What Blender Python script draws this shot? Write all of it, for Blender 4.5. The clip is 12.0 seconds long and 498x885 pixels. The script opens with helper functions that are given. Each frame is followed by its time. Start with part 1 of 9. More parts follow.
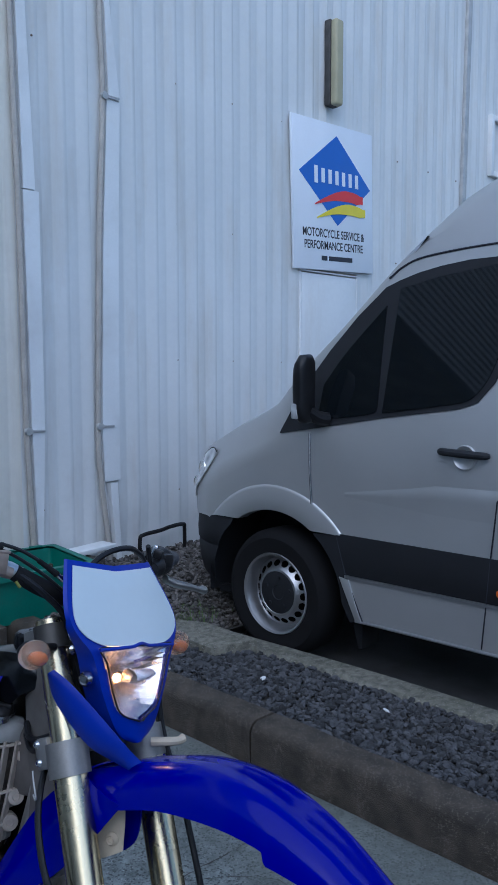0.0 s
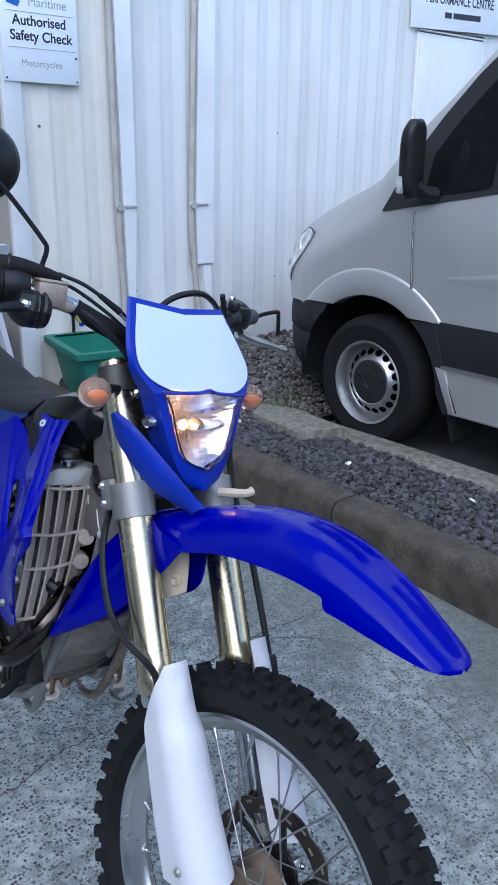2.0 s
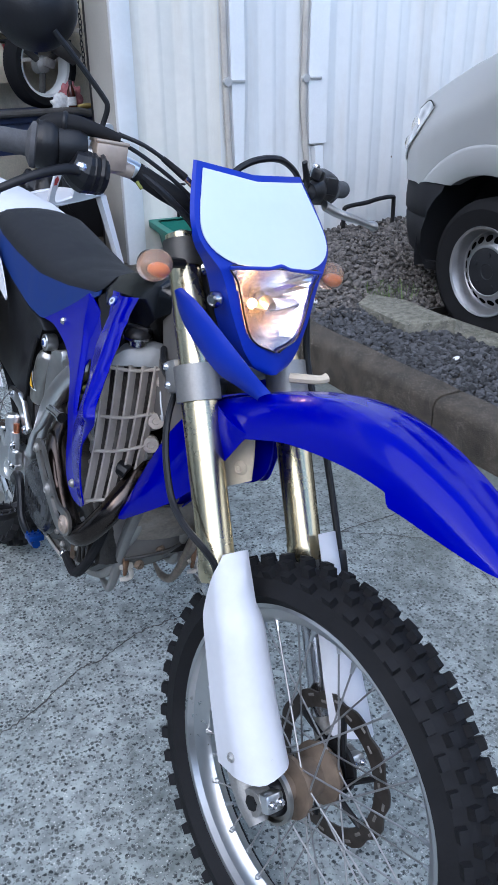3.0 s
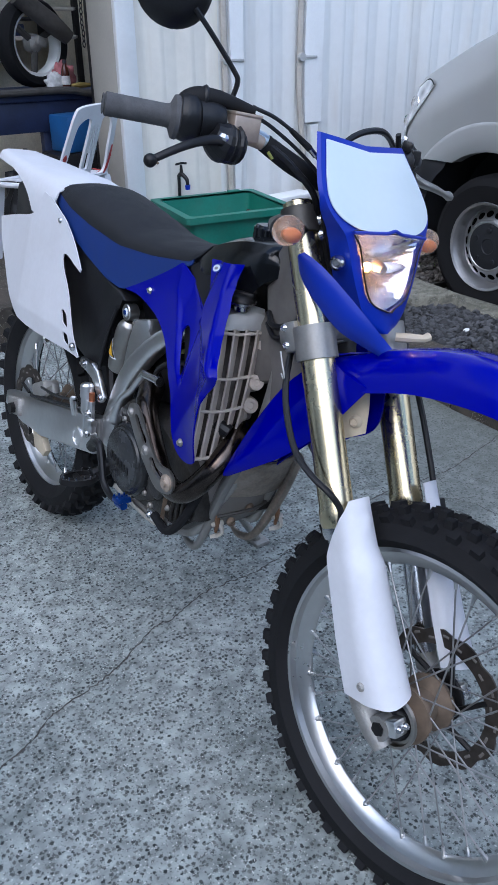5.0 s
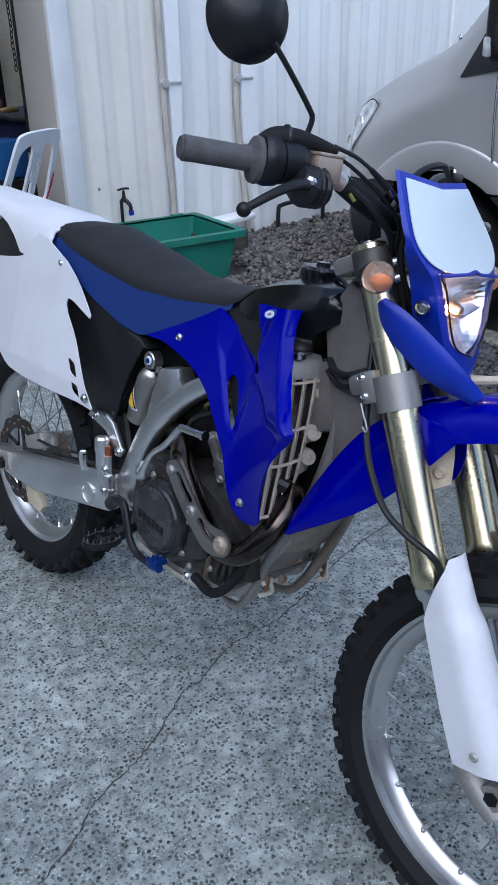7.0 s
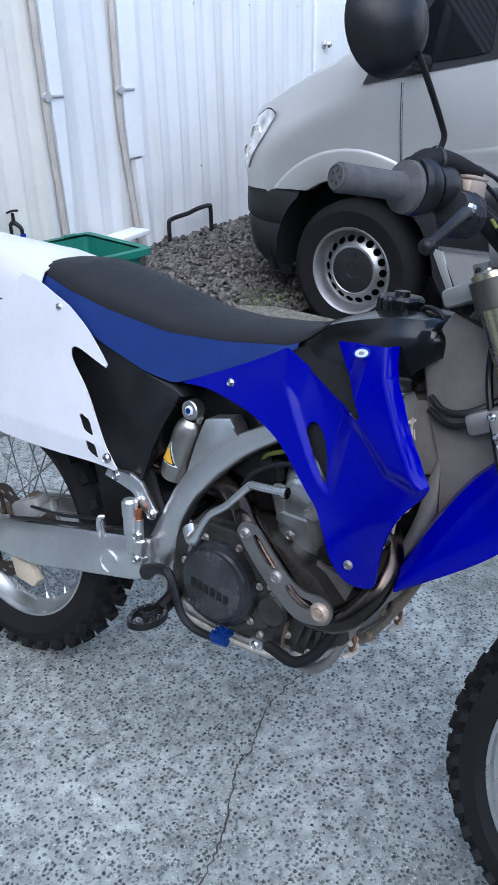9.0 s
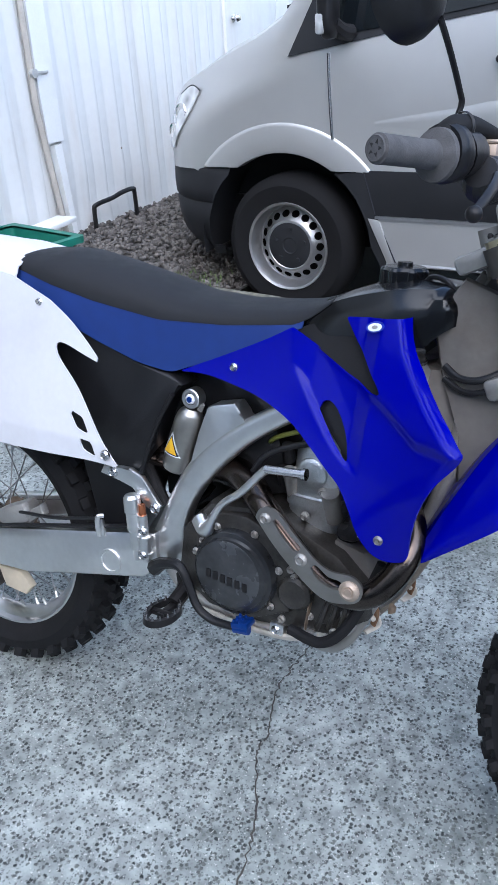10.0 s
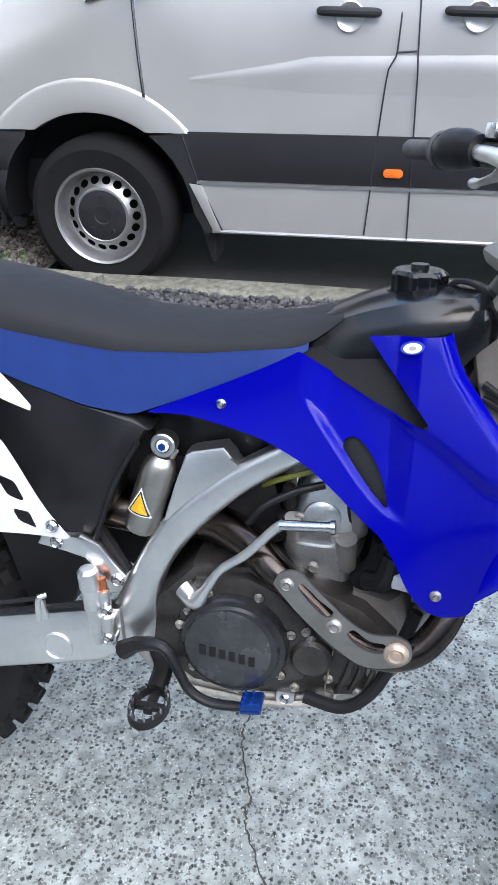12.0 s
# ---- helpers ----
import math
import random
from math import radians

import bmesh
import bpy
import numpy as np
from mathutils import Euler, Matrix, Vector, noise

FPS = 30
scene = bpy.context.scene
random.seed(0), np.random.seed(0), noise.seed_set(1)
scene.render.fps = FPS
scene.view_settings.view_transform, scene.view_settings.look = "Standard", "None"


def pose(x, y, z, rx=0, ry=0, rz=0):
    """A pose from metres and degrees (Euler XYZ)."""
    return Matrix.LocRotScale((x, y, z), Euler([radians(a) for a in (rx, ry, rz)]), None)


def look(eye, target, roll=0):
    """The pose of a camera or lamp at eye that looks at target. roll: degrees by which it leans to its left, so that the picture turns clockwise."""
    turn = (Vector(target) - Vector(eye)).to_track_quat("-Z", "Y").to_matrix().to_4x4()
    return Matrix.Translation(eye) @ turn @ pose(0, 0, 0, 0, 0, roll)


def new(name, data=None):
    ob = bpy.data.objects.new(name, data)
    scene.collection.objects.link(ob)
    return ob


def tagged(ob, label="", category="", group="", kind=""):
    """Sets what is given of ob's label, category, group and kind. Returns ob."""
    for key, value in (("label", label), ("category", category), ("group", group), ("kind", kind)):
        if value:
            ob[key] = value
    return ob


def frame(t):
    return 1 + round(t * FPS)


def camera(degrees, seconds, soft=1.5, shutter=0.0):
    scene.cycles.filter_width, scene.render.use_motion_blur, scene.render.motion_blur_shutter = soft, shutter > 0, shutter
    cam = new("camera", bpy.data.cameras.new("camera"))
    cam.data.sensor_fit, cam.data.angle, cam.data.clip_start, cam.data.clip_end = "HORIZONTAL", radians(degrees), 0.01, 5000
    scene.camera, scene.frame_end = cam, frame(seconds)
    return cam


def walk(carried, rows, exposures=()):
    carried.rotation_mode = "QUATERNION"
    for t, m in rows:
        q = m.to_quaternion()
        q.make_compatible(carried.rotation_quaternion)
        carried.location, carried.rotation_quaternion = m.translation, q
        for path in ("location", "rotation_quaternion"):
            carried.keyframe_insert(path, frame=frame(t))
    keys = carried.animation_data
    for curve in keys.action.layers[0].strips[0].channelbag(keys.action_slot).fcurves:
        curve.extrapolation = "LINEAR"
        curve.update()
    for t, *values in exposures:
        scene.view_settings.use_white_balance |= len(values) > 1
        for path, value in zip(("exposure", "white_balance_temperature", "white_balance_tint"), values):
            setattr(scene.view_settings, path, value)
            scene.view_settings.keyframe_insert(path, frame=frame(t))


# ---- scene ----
cam = camera(34.0, 12.0)
PATH = [
    (0, (-0.739, -1.574, 1.521), (0.733, -0.232, 1.332), -0.1),
    (0.5, (-0.735, -1.562, 1.511), (0.718, -0.203, 1.304), -0.2),
    (1, (-0.713, -1.578, 1.501), (0.718, -0.2, 1.274), -0.4),
    (1.5, (-0.697, -1.567, 1.463), (0.687, -0.164, 1.123), 0.6),
    (2, (-0.636, -1.526, 1.401), (0.594, -0.093, 0.742), 0.7),
    (2.5, (-0.578, -1.502, 1.367), (0.473, -0.019, 0.533), -0.1),
    (3, (-0.536, -1.511, 1.354), (0.409, 0.008, 0.459), -0.9),
    (3.5, (-0.548, -1.527, 1.355), (0.323, 0.017, 0.428), -2.0),
    (5.3, (-0.824, -1.441, 1.356), (0.214, -0.005, 0.428), -0.3),
    (5.5, (-0.829, -1.437, 1.355), (0.22, -0.007, 0.431), 0.0),
    (6, (-0.855, -1.434, 1.359), (0.219, -0.009, 0.456), 0.4),
    (6.5, (-0.875, -1.353, 1.365), (0.229, 0.058, 0.476), -0.8),
    (7, (-0.923, -1.196, 1.379), (0.263, 0.137, 0.474), -1.1),
    (7.2, (-0.95, -1.168, 1.377), (0.287, 0.117, 0.473), -0.7),
    (8.8, (-1.085, -0.829, 1.382), (0.348, 0.237, 0.48), -1.3),
    (9, (-1.053, -0.79, 1.389), (0.379, 0.28, 0.491), -1.7),
    (9.5, (-1.058, -0.733, 1.392), (0.412, 0.27, 0.48), -2.9),
    (10, (-1.111, -0.652, 1.39), (0.402, 0.249, 0.442), -3.8),
    (10.5, (-1.143, -0.567, 1.389), (0.422, 0.22, 0.423), -2.6),
    (11, (-1.036, -0.428, 1.384), (0.551, 0.26, 0.38), -2.1),
    (11.5, (-1.025, -0.353, 1.385), (0.607, 0.14, 0.34), -2.8),
    (12, (-0.968, -0.226, 1.399), (0.687, 0.134, 0.335), -1.1),
]
walk(cam, [(t, look(eye, target, roll)) for t, eye, target, roll in PATH],
     exposures=[(0, 0.20, 5200, 8), (0.5, 0.28, 5230, 8), (1.0, 0.66, 5350, 8), (1.5, 0.84, 5450, 8), (2.5, 1.33, 5750, 10), (3.7, 1.35, 5800, 10), (5.5, 1.0, 5800, 10), (7.0, 1.0, 5800, 10), (9.0, 1.45, 5900, 10), (10.0, 1.62, 6000, 10), (11.0, 1.83, 6250, 10), (12.0, 2.10, 6480, 10)])

# ---- world and light ----
world = bpy.data.worlds.new("sky")
scene.world = world
world.use_nodes = True
wn = world.node_tree.nodes
sky = wn.new("ShaderNodeTexSky")
sky.sky_type, sky.sun_disc = "NISHITA", False
sky.sun_elevation, sky.sun_rotation = radians(42), radians(240)
world.node_tree.links.new(sky.outputs[0], wn["Background"].inputs[0])
wn["Background"].inputs[1].default_value = 0.15
sun = new("sun", bpy.data.lights.new("sun", "SUN"))
sun.data.energy, sun.data.angle, sun.data.color = 1.1, radians(85), (1.0, 0.96, 0.9)
sun.matrix_world = look((-3.2, -3.6, 7), (0, 0, 0))


# ---- materials ----
def material(name, colour, rough=0.5, metal=0.0, vary=0.12, scale=6.0, fine=80.0, bump=0.0, coat=0.0, stain=None, stain_scale=2.0, stain_amount=0.5, spec=0.5, random_tint=0.0, stretch=None):
    """Principled surface whose colour and gloss vary at two scales."""
    m = bpy.data.materials.new(name)
    m.use_nodes = True
    nt = m.node_tree
    b = nt.nodes["Principled BSDF"]
    b.inputs["Metallic"].default_value = metal
    b.inputs["Coat Weight"].default_value = coat
    b.inputs["Coat Roughness"].default_value = 0.08
    b.inputs["Specular IOR Level"].default_value = spec
    tc = nt.nodes.new("ShaderNodeTexCoord")
    big, small = nt.nodes.new("ShaderNodeTexNoise"), nt.nodes.new("ShaderNodeTexNoise")
    big.inputs["Scale"].default_value, big.inputs["Detail"].default_value = scale, 6
    small.inputs["Scale"].default_value, small.inputs["Detail"].default_value = fine, 4
    for n in (big, small):
        nt.links.new(tc.outputs["Object"], n.inputs["Vector"])
    mix = nt.nodes.new("ShaderNodeMath")
    mix.operation = "MULTIPLY_ADD"
    mix.inputs[1].default_value = 0.4
    nt.links.new(small.outputs["Fac"], mix.inputs[0])
    nt.links.new(big.outputs["Fac"], mix.inputs[2])
    ramp = nt.nodes.new("ShaderNodeValToRGB")
    c = Vector(colour[:3])
    ramp.color_ramp.elements[0].position, ramp.color_ramp.elements[1].position = 0.5, 0.9
    ramp.color_ramp.elements[0].color = (*(c * (1 - vary)), 1)
    ramp.color_ramp.elements[1].color = (*[min(1, v * (1 + vary)) for v in c], 1)
    nt.links.new(mix.outputs[0], ramp.inputs[0])
    out = ramp.outputs[0]
    if stain:
        sn = nt.nodes.new("ShaderNodeTexNoise")
        sn.inputs["Scale"].default_value, sn.inputs["Detail"].default_value, sn.inputs["Roughness"].default_value = stain_scale, 8, 0.65
        if stretch:
            mp = nt.nodes.new("ShaderNodeMapping")
            mp.inputs["Scale"].default_value = stretch
            nt.links.new(tc.outputs["Object"], mp.inputs["Vector"])
            nt.links.new(mp.outputs[0], sn.inputs["Vector"])
        else:
            nt.links.new(tc.outputs["Object"], sn.inputs["Vector"])
        sr = nt.nodes.new("ShaderNodeValToRGB")
        sr.color_ramp.elements[0].position, sr.color_ramp.elements[1].position = 0.5, 0.75
        sr.color_ramp.elements[1].color = (stain_amount,) * 3 + (1,)
        sr.color_ramp.elements[0].color = (0, 0, 0, 1)
        nt.links.new(sn.outputs["Fac"], sr.inputs[0])
        mx = nt.nodes.new("ShaderNodeMix")
        mx.data_type = "RGBA"
        nt.links.new(sr.outputs[0], mx.inputs[0])
        nt.links.new(out, mx.inputs[6])
        mx.inputs[7].default_value = (*stain, 1)
        out = mx.outputs[2]
    if random_tint:
        info = nt.nodes.new("ShaderNodeNewGeometry")
        hs = nt.nodes.new("ShaderNodeHueSaturation")
        mr = nt.nodes.new("ShaderNodeMapRange")
        mr.inputs["To Min"].default_value, mr.inputs["To Max"].default_value = 1 - random_tint, 1 + random_tint
        nt.links.new(info.outputs["Random Per Island"], mr.inputs["Value"])
        nt.links.new(mr.outputs[0], hs.inputs["Value"])
        nt.links.new(out, hs.inputs["Color"])
        out = hs.outputs[0]
    nt.links.new(out, b.inputs["Base Color"])
    rr = nt.nodes.new("ShaderNodeMapRange")
    rr.inputs["To Min"].default_value, rr.inputs["To Max"].default_value = max(0.02, rough * 0.8), min(1, rough * 1.25)
    nt.links.new(mix.outputs[0], rr.inputs["Value"])
    nt.links.new(rr.outputs[0], b.inputs["Roughness"])
    if bump:
        bp = nt.nodes.new("ShaderNodeBump")
        bp.inputs["Strength"].default_value, bp.inputs["Distance"].default_value = bump, 0.004
        nt.links.new(small.outputs["Fac"], bp.inputs["Height"])
        nt.links.new(bp.outputs[0], b.inputs["Normal"])
    return m


def nodes_of(m):
    return m.node_tree, m.node_tree.nodes["Principled BSDF"]


M_WALL = material("white_cladding_paint", (0.66, 0.67, 0.665), 0.45, vary=0.05, scale=1.2, fine=25, stain=(0.46, 0.40, 0.32), stain_scale=1.6, stain_amount=0.42, stretch=(2.6, 2.6, 0.45))
# warmer, creamier copy of the cladding colour for the first sheet
M_WALLC = material("cream_cladding", (0.70, 0.675, 0.61), 0.5, vary=0.07, scale=1.6, fine=25, stain=(0.45, 0.37, 0.26), stain_scale=1.9, stain_amount=0.5, stretch=(3.0, 3.0, 0.35))
M_TRIMW = material("white_flashing", (0.74, 0.75, 0.75), 0.4, vary=0.05, scale=4, stain=(0.4, 0.36, 0.3), stain_scale=5, stain_amount=0.2)
M_BEIGE = material("beige_reveal", (0.42, 0.40, 0.36), 0.6, vary=0.08, scale=3, stain=(0.2, 0.18, 0.15), stain_amount=0.3)
M_CONDUIT = material("grey_conduit", (0.42, 0.39, 0.35), 0.5, vary=0.15, scale=8)
M_KERB = material("kerb_concrete", (0.062, 0.051, 0.039), 0.9, vary=0.45, scale=14, fine=260, bump=1.0, stain=(0.022, 0.020, 0.016), stain_scale=5, stain_amount=0.75)
M_STONE = material("basalt_gravel", (0.047, 0.048, 0.052), 0.75, vary=0.3, scale=60, fine=500, bump=0.3, random_tint=0.75)
M_DIRT = material("dark_soil", (0.06, 0.055, 0.05), 0.95, vary=0.4, scale=12, fine=90, bump=0.6)
M_ASPHALT = material("asphalt", (0.045, 0.045, 0.047), 0.9, vary=0.3, scale=10, fine=300, bump=0.6)
M_BLUE = material("gloss_blue_plastic", (0.001, 0.0012, 0.27), 0.10, vary=0.05, scale=4, spec=0.17)
M_BLUE2 = material("blue_vinyl", (0.011, 0.034, 0.165), 0.5, spec=0.3, vary=0.08, scale=30, fine=900, bump=0.1)
M_BLUE3 = material("satin_blue_plastic", (0.005, 0.026, 0.34), 0.34, vary=0.06, scale=5, spec=0.4)
M_WHITE = material("white_plastic", (0.66, 0.665, 0.70), 0.38, vary=0.04, scale=5, stain=(0.45, 0.43, 0.42), stain_scale=9, stain_amount=0.18)
M_BLACK = material("black_plastic", (0.010, 0.010, 0.0115), 0.36, spec=0.36, vary=0.25, scale=14, fine=300, bump=0.08)
M_RUBBER = material("black_rubber", (0.010, 0.010, 0.0112), 0.68, spec=0.24, vary=0.25, scale=25, fine=200, bump=0.1, stain=(0.035, 0.032, 0.03), stain_scale=9, stain_amount=0.22)
M_SEAT = material("seat_vinyl", (0.014, 0.015, 0.018), 0.6, spec=0.3, vary=0.15, scale=40, fine=900, bump=0.15)
M_GREYRUB = material("grey_grip_rubber", (0.088, 0.087, 0.090), 0.75, spec=0.25, vary=0.2, scale=60, fine=500, bump=0.2)
M_ALU = material("brushed_aluminium", (0.76, 0.76, 0.76), 0.29, metal=1.0, vary=0.07, scale=7, stain=(0.40, 0.37, 0.33), stain_scale=4, stain_amount=0.25)
M_CAST = material("cast_alloy", (0.42, 0.41, 0.39), 0.55, metal=0.85, vary=0.15, scale=18, fine=300, bump=0.2, stain=(0.16, 0.12, 0.08), stain_scale=12, stain_amount=0.6)
M_GOLD = material("gold_anodised_tube", (0.62, 0.54, 0.36), 0.24, metal=1.0, vary=0.06, scale=9)
M_STEEL = material("chromed_steel", (0.6, 0.6, 0.62), 0.2, metal=1.0, vary=0.08, scale=30)
M_EXH = material("heat_stained_exhaust", (0.080, 0.066, 0.059), 0.20, metal=1.0, vary=0.35, scale=12, stain=(0.085, 0.045, 0.028), stain_scale=6, stain_amount=0.9)
M_DARKMET = material("dark_metal", (0.022, 0.021, 0.022), 0.4, metal=0.6, vary=0.3, scale=16)
M_COVER = material("worn_black_case", (0.020, 0.021, 0.023), 0.20, metal=0.1, vary=0.3, scale=14, stain=(0.10, 0.10, 0.10), stain_scale=34, stain_amount=0.2)
M_HUB = material("grimy_brown_hub", (0.20, 0.15, 0.11), 0.7, metal=0.4, vary=0.3, scale=25)
M_TAN = material("tan_plastic_cover", (0.55, 0.47, 0.35), 0.55, vary=0.12, scale=15)
M_RES = material("bronze_reservoir", (0.45, 0.36, 0.29), 0.42, metal=0.6, vary=0.15, scale=20)
M_GRILLE = material("grey_louvre_plastic", (0.52, 0.455, 0.39), 0.5, vary=0.15, scale=15, stain=(0.2, 0.16, 0.12), stain_scale=16, stain_amount=0.35)
M_CORE = material("radiator_core", (0.10, 0.085, 0.075), 0.6, metal=0.4, vary=0.4, scale=60, bump=0.3)
M_SILVER = material("silver_van_paint", (0.52, 0.52, 0.515), 0.34, metal=0.6, vary=0.04, scale=3, fine=700, coat=0.35)
M_VBLACK = material("dark_grey_bumper_plastic", (0.017, 0.018, 0.021), 0.55, spec=0.3, vary=0.15, scale=8, fine=300, bump=0.1)
M_VTYRE = material("van_tyre_rubber", (0.010, 0.010, 0.011), 0.8, spec=0.2, vary=0.2, scale=20)
M_STONE2 = material("brownish_gravel", (0.105, 0.095, 0.088), 0.75, vary=0.3, scale=60, fine=500, bump=0.3, random_tint=0.6)
M_GRASS = material("weed_green", (0.07, 0.11, 0.03), 0.7, vary=0.3, scale=30)
M_VOID = material("unlit_hollow", (0.003, 0.003, 0.003), 1.0, spec=0.0)
M_RIM = material("silver_wheel_paint", (0.46, 0.46, 0.47), 0.34, metal=0.9, vary=0.08, scale=12)
M_GREEN = material("green_tub_plastic", (0.012, 0.16, 0.115), 0.45, vary=0.15, scale=7, stain=(0.05, 0.12, 0.09), stain_scale=6, stain_amount=0.5)
M_ORANGE = material("amber_lens", (0.75, 0.16, 0.02), 0.15, vary=0.1, scale=30, coat=0.5)
M_SHOP = material("workshop_wall", (0.70, 0.65, 0.54), 0.9, vary=0.2, scale=2.5, stain=(0.20, 0.18, 0.14), stain_scale=2.6, stain_amount=0.45, stretch=(1.6, 1.6, 0.6))
M_NAVY = material("navy_bench_paint", (0.012, 0.02, 0.06), 0.45, vary=0.3, scale=8)
M_RED = material("faded_red", (0.42, 0.05, 0.05), 0.6, vary=0.2, scale=14)
M_PLATE = material("white_number_board", (0.60, 0.685, 0.72), 0.3, vary=0.02, scale=5, coat=0.2)
M_SIGN = material("white_sign_board", (0.74, 0.77, 0.82), 0.4, vary=0.03, scale=3)
M_YEL = material("cream_lamp_cover", (0.40, 0.37, 0.24), 0.5, vary=0.08, scale=6)


def glass(name, colour, rough=0.03, alpha=1.0, transmission=1.0):
    m = bpy.data.materials.new(name)
    m.use_nodes = True
    b = m.node_tree.nodes["Principled BSDF"]
    b.inputs["Base Color"].default_value = (*colour, 1)
    b.inputs["Roughness"].default_value = rough
    b.inputs["Transmission Weight"].default_value = transmission
    b.inputs["IOR"].default_value = 1.45
    b.inputs["Alpha"].default_value = alpha
    return m


M_TINT = glass("dark_tinted_glass", (0.006, 0.008, 0.010), 0.03, 1.0, 0.0)
M_GLASSMIR = material("mirror_glass", (0.8, 0.82, 0.85), 0.03, metal=1.0, vary=0.01)


M_GREYMET = material("grey_cast_clamp", (0.31, 0.30, 0.285), 0.45, metal=0.7, vary=0.12, scale=14, fine=200, bump=0.1)
M_STEELD = material("satin_steel", (0.40, 0.38, 0.35), 0.32, metal=1.0, vary=0.12, scale=12)
M_CYL = material("grey_cylinder_alloy", (0.64, 0.66, 0.67), 0.30, metal=0.9, vary=0.2, scale=20, fine=300, bump=0.15, stain=(0.12, 0.10, 0.08), stain_scale=20, stain_amount=0.4)
M_CASED = material("grimy_case", (0.042, 0.039, 0.036), 0.32, metal=0.4, vary=0.45, scale=22, fine=200, bump=0.2, stain=(0.13, 0.115, 0.09), stain_scale=26, stain_amount=0.30)
M_COPPER = material("copper", (0.55, 0.2, 0.1), 0.35, metal=1.0)
M_SYELO = material("warning_yellow", (0.75, 0.42, 0.02), 0.45, vary=0.05)
M_YHOSE = material("yellow_hose", (0.17, 0.18, 0.03), 0.5)
M_BLUEAN = material("blue_anodised", (0.01, 0.06, 0.30), 0.3, metal=0.7)
M_BASH = material("pale_bash_plate", (0.17, 0.155, 0.14), 0.6, metal=0.4, vary=0.15, scale=20, stain=(0.16, 0.12, 0.08), stain_scale=12, stain_amount=0.55)
M_AMBER = glass("pale_amber_lens", (1.0, 0.66, 0.46), 0.14, 1.0, 0.8)
M_PLATEC = material("worn_grey_plate", (0.055, 0.058, 0.062), 0.24, metal=0.4, vary=0.3, scale=14, stain=(0.16, 0.16, 0.16), stain_scale=30, stain_amount=0.3)
M_DUST = material("dusty_dark_steel", (0.075, 0.07, 0.066), 0.6, metal=0.4, vary=0.3, scale=12)
M_BLUEBOX = material("blue_plastic", (0.012, 0.09, 0.27), 0.5, vary=0.15, scale=9)
M_KERB2 = material("mossy_kerb_concrete", (0.16, 0.155, 0.125), 0.92, vary=0.5, scale=30, fine=200, bump=0.8, stain=(0.07, 0.075, 0.045), stain_scale=5, stain_amount=0.75)
M_CORE2 = material("orange_bulb_cover", (0.9, 0.25, 0.03), 0.35, vary=0.2, scale=60)
M_PALE = material("pale_scuffed_plate", (0.52, 0.49, 0.44), 0.6, vary=0.15, scale=20, stain=(0.2, 0.15, 0.1), stain_scale=14, stain_amount=0.5)
M_BARS = material("dull_bar_alloy", (0.10, 0.095, 0.088), 0.5, metal=0.7, vary=0.25, scale=18)
M_ROLLER = material("pale_grey_roller_slats", (0.52, 0.53, 0.54), 0.5, vary=0.08, scale=3)
M_MUD = material("mud_stained_casting", (0.25, 0.215, 0.18), 0.55, metal=0.25, vary=0.4, scale=18, fine=150, bump=0.2, stain=(0.20, 0.12, 0.06), stain_scale=16, stain_amount=0.5)
M_SPOKE = material("dull_zinc_spoke", (0.36, 0.355, 0.35), 0.42, metal=0.9, vary=0.15, scale=30)
M_POL = material("polished_rim_alloy", (0.60, 0.60, 0.60), 0.27, metal=1.0, vary=0.05, scale=5)
M_GUARD = material("dull_guard_alloy", (0.30, 0.285, 0.27), 0.38, metal=0.95, vary=0.12, scale=16, stain=(0.12, 0.10, 0.08), stain_scale=20, stain_amount=0.4)
M_REFL = material("headlight_reflector", (0.94, 0.92, 0.90), 0.20, metal=1.0, vary=0.04, scale=20)
M_LENS = glass("headlight_lens_glass", (0.97, 0.97, 1.0), 0.05)
M_BULB = bpy.data.materials.new("glowing_bulb")
M_BULB.use_nodes = True
M_BULB.node_tree.nodes["Principled BSDF"].inputs["Emission Color"].default_value = (1.0, 0.42, 0.12, 1)
M_BULB.node_tree.nodes["Principled BSDF"].inputs["Emission Strength"].default_value = 320.0
M_TANK = material("glossy_black_plastic", (0.0055, 0.006, 0.0075), 0.16, spec=0.45, vary=0.3, scale=9, stain=(0.02, 0.019, 0.018), stain_scale=12, stain_amount=0.25)
M_HEADC = material("grimy_head_casting", (0.17, 0.158, 0.145), 0.6, metal=0.35, vary=0.2, scale=9, fine=60, bump=0.08, stain=(0.10, 0.07, 0.045), stain_scale=7, stain_amount=0.5)
M_DISC = material("stained_disc_steel", (0.085, 0.072, 0.062), 0.42, metal=0.8, vary=0.3, scale=18, stain=(0.05, 0.03, 0.02), stain_scale=14, stain_amount=0.6)
M_DISCH = material("slot_shade", (0.22, 0.20, 0.18), 0.7, metal=0.3, vary=0.2, scale=30)
# fins coloured dark so that the gaps between the louvres look shaded
M_FIN = material("darkened_cooling_fins", (0.060, 0.047, 0.038), 0.55, metal=0.3, vary=0.4, scale=30)
M_TANKG = material("dusty_alloy_tank", (0.30, 0.295, 0.285), 0.42, metal=0.55, vary=0.12, scale=14, stain=(0.16, 0.13, 0.10), stain_scale=10, stain_amount=0.4)
M_TANKR = material("rust_brown_pad", (0.20, 0.105, 0.055), 0.6, metal=0.3, vary=0.35, scale=20, stain=(0.30, 0.24, 0.18), stain_scale=18, stain_amount=0.4)
M_CLIPG = material("dull_clip_zinc", (0.45, 0.45, 0.44), 0.5, metal=0.3, vary=0.15, scale=12)


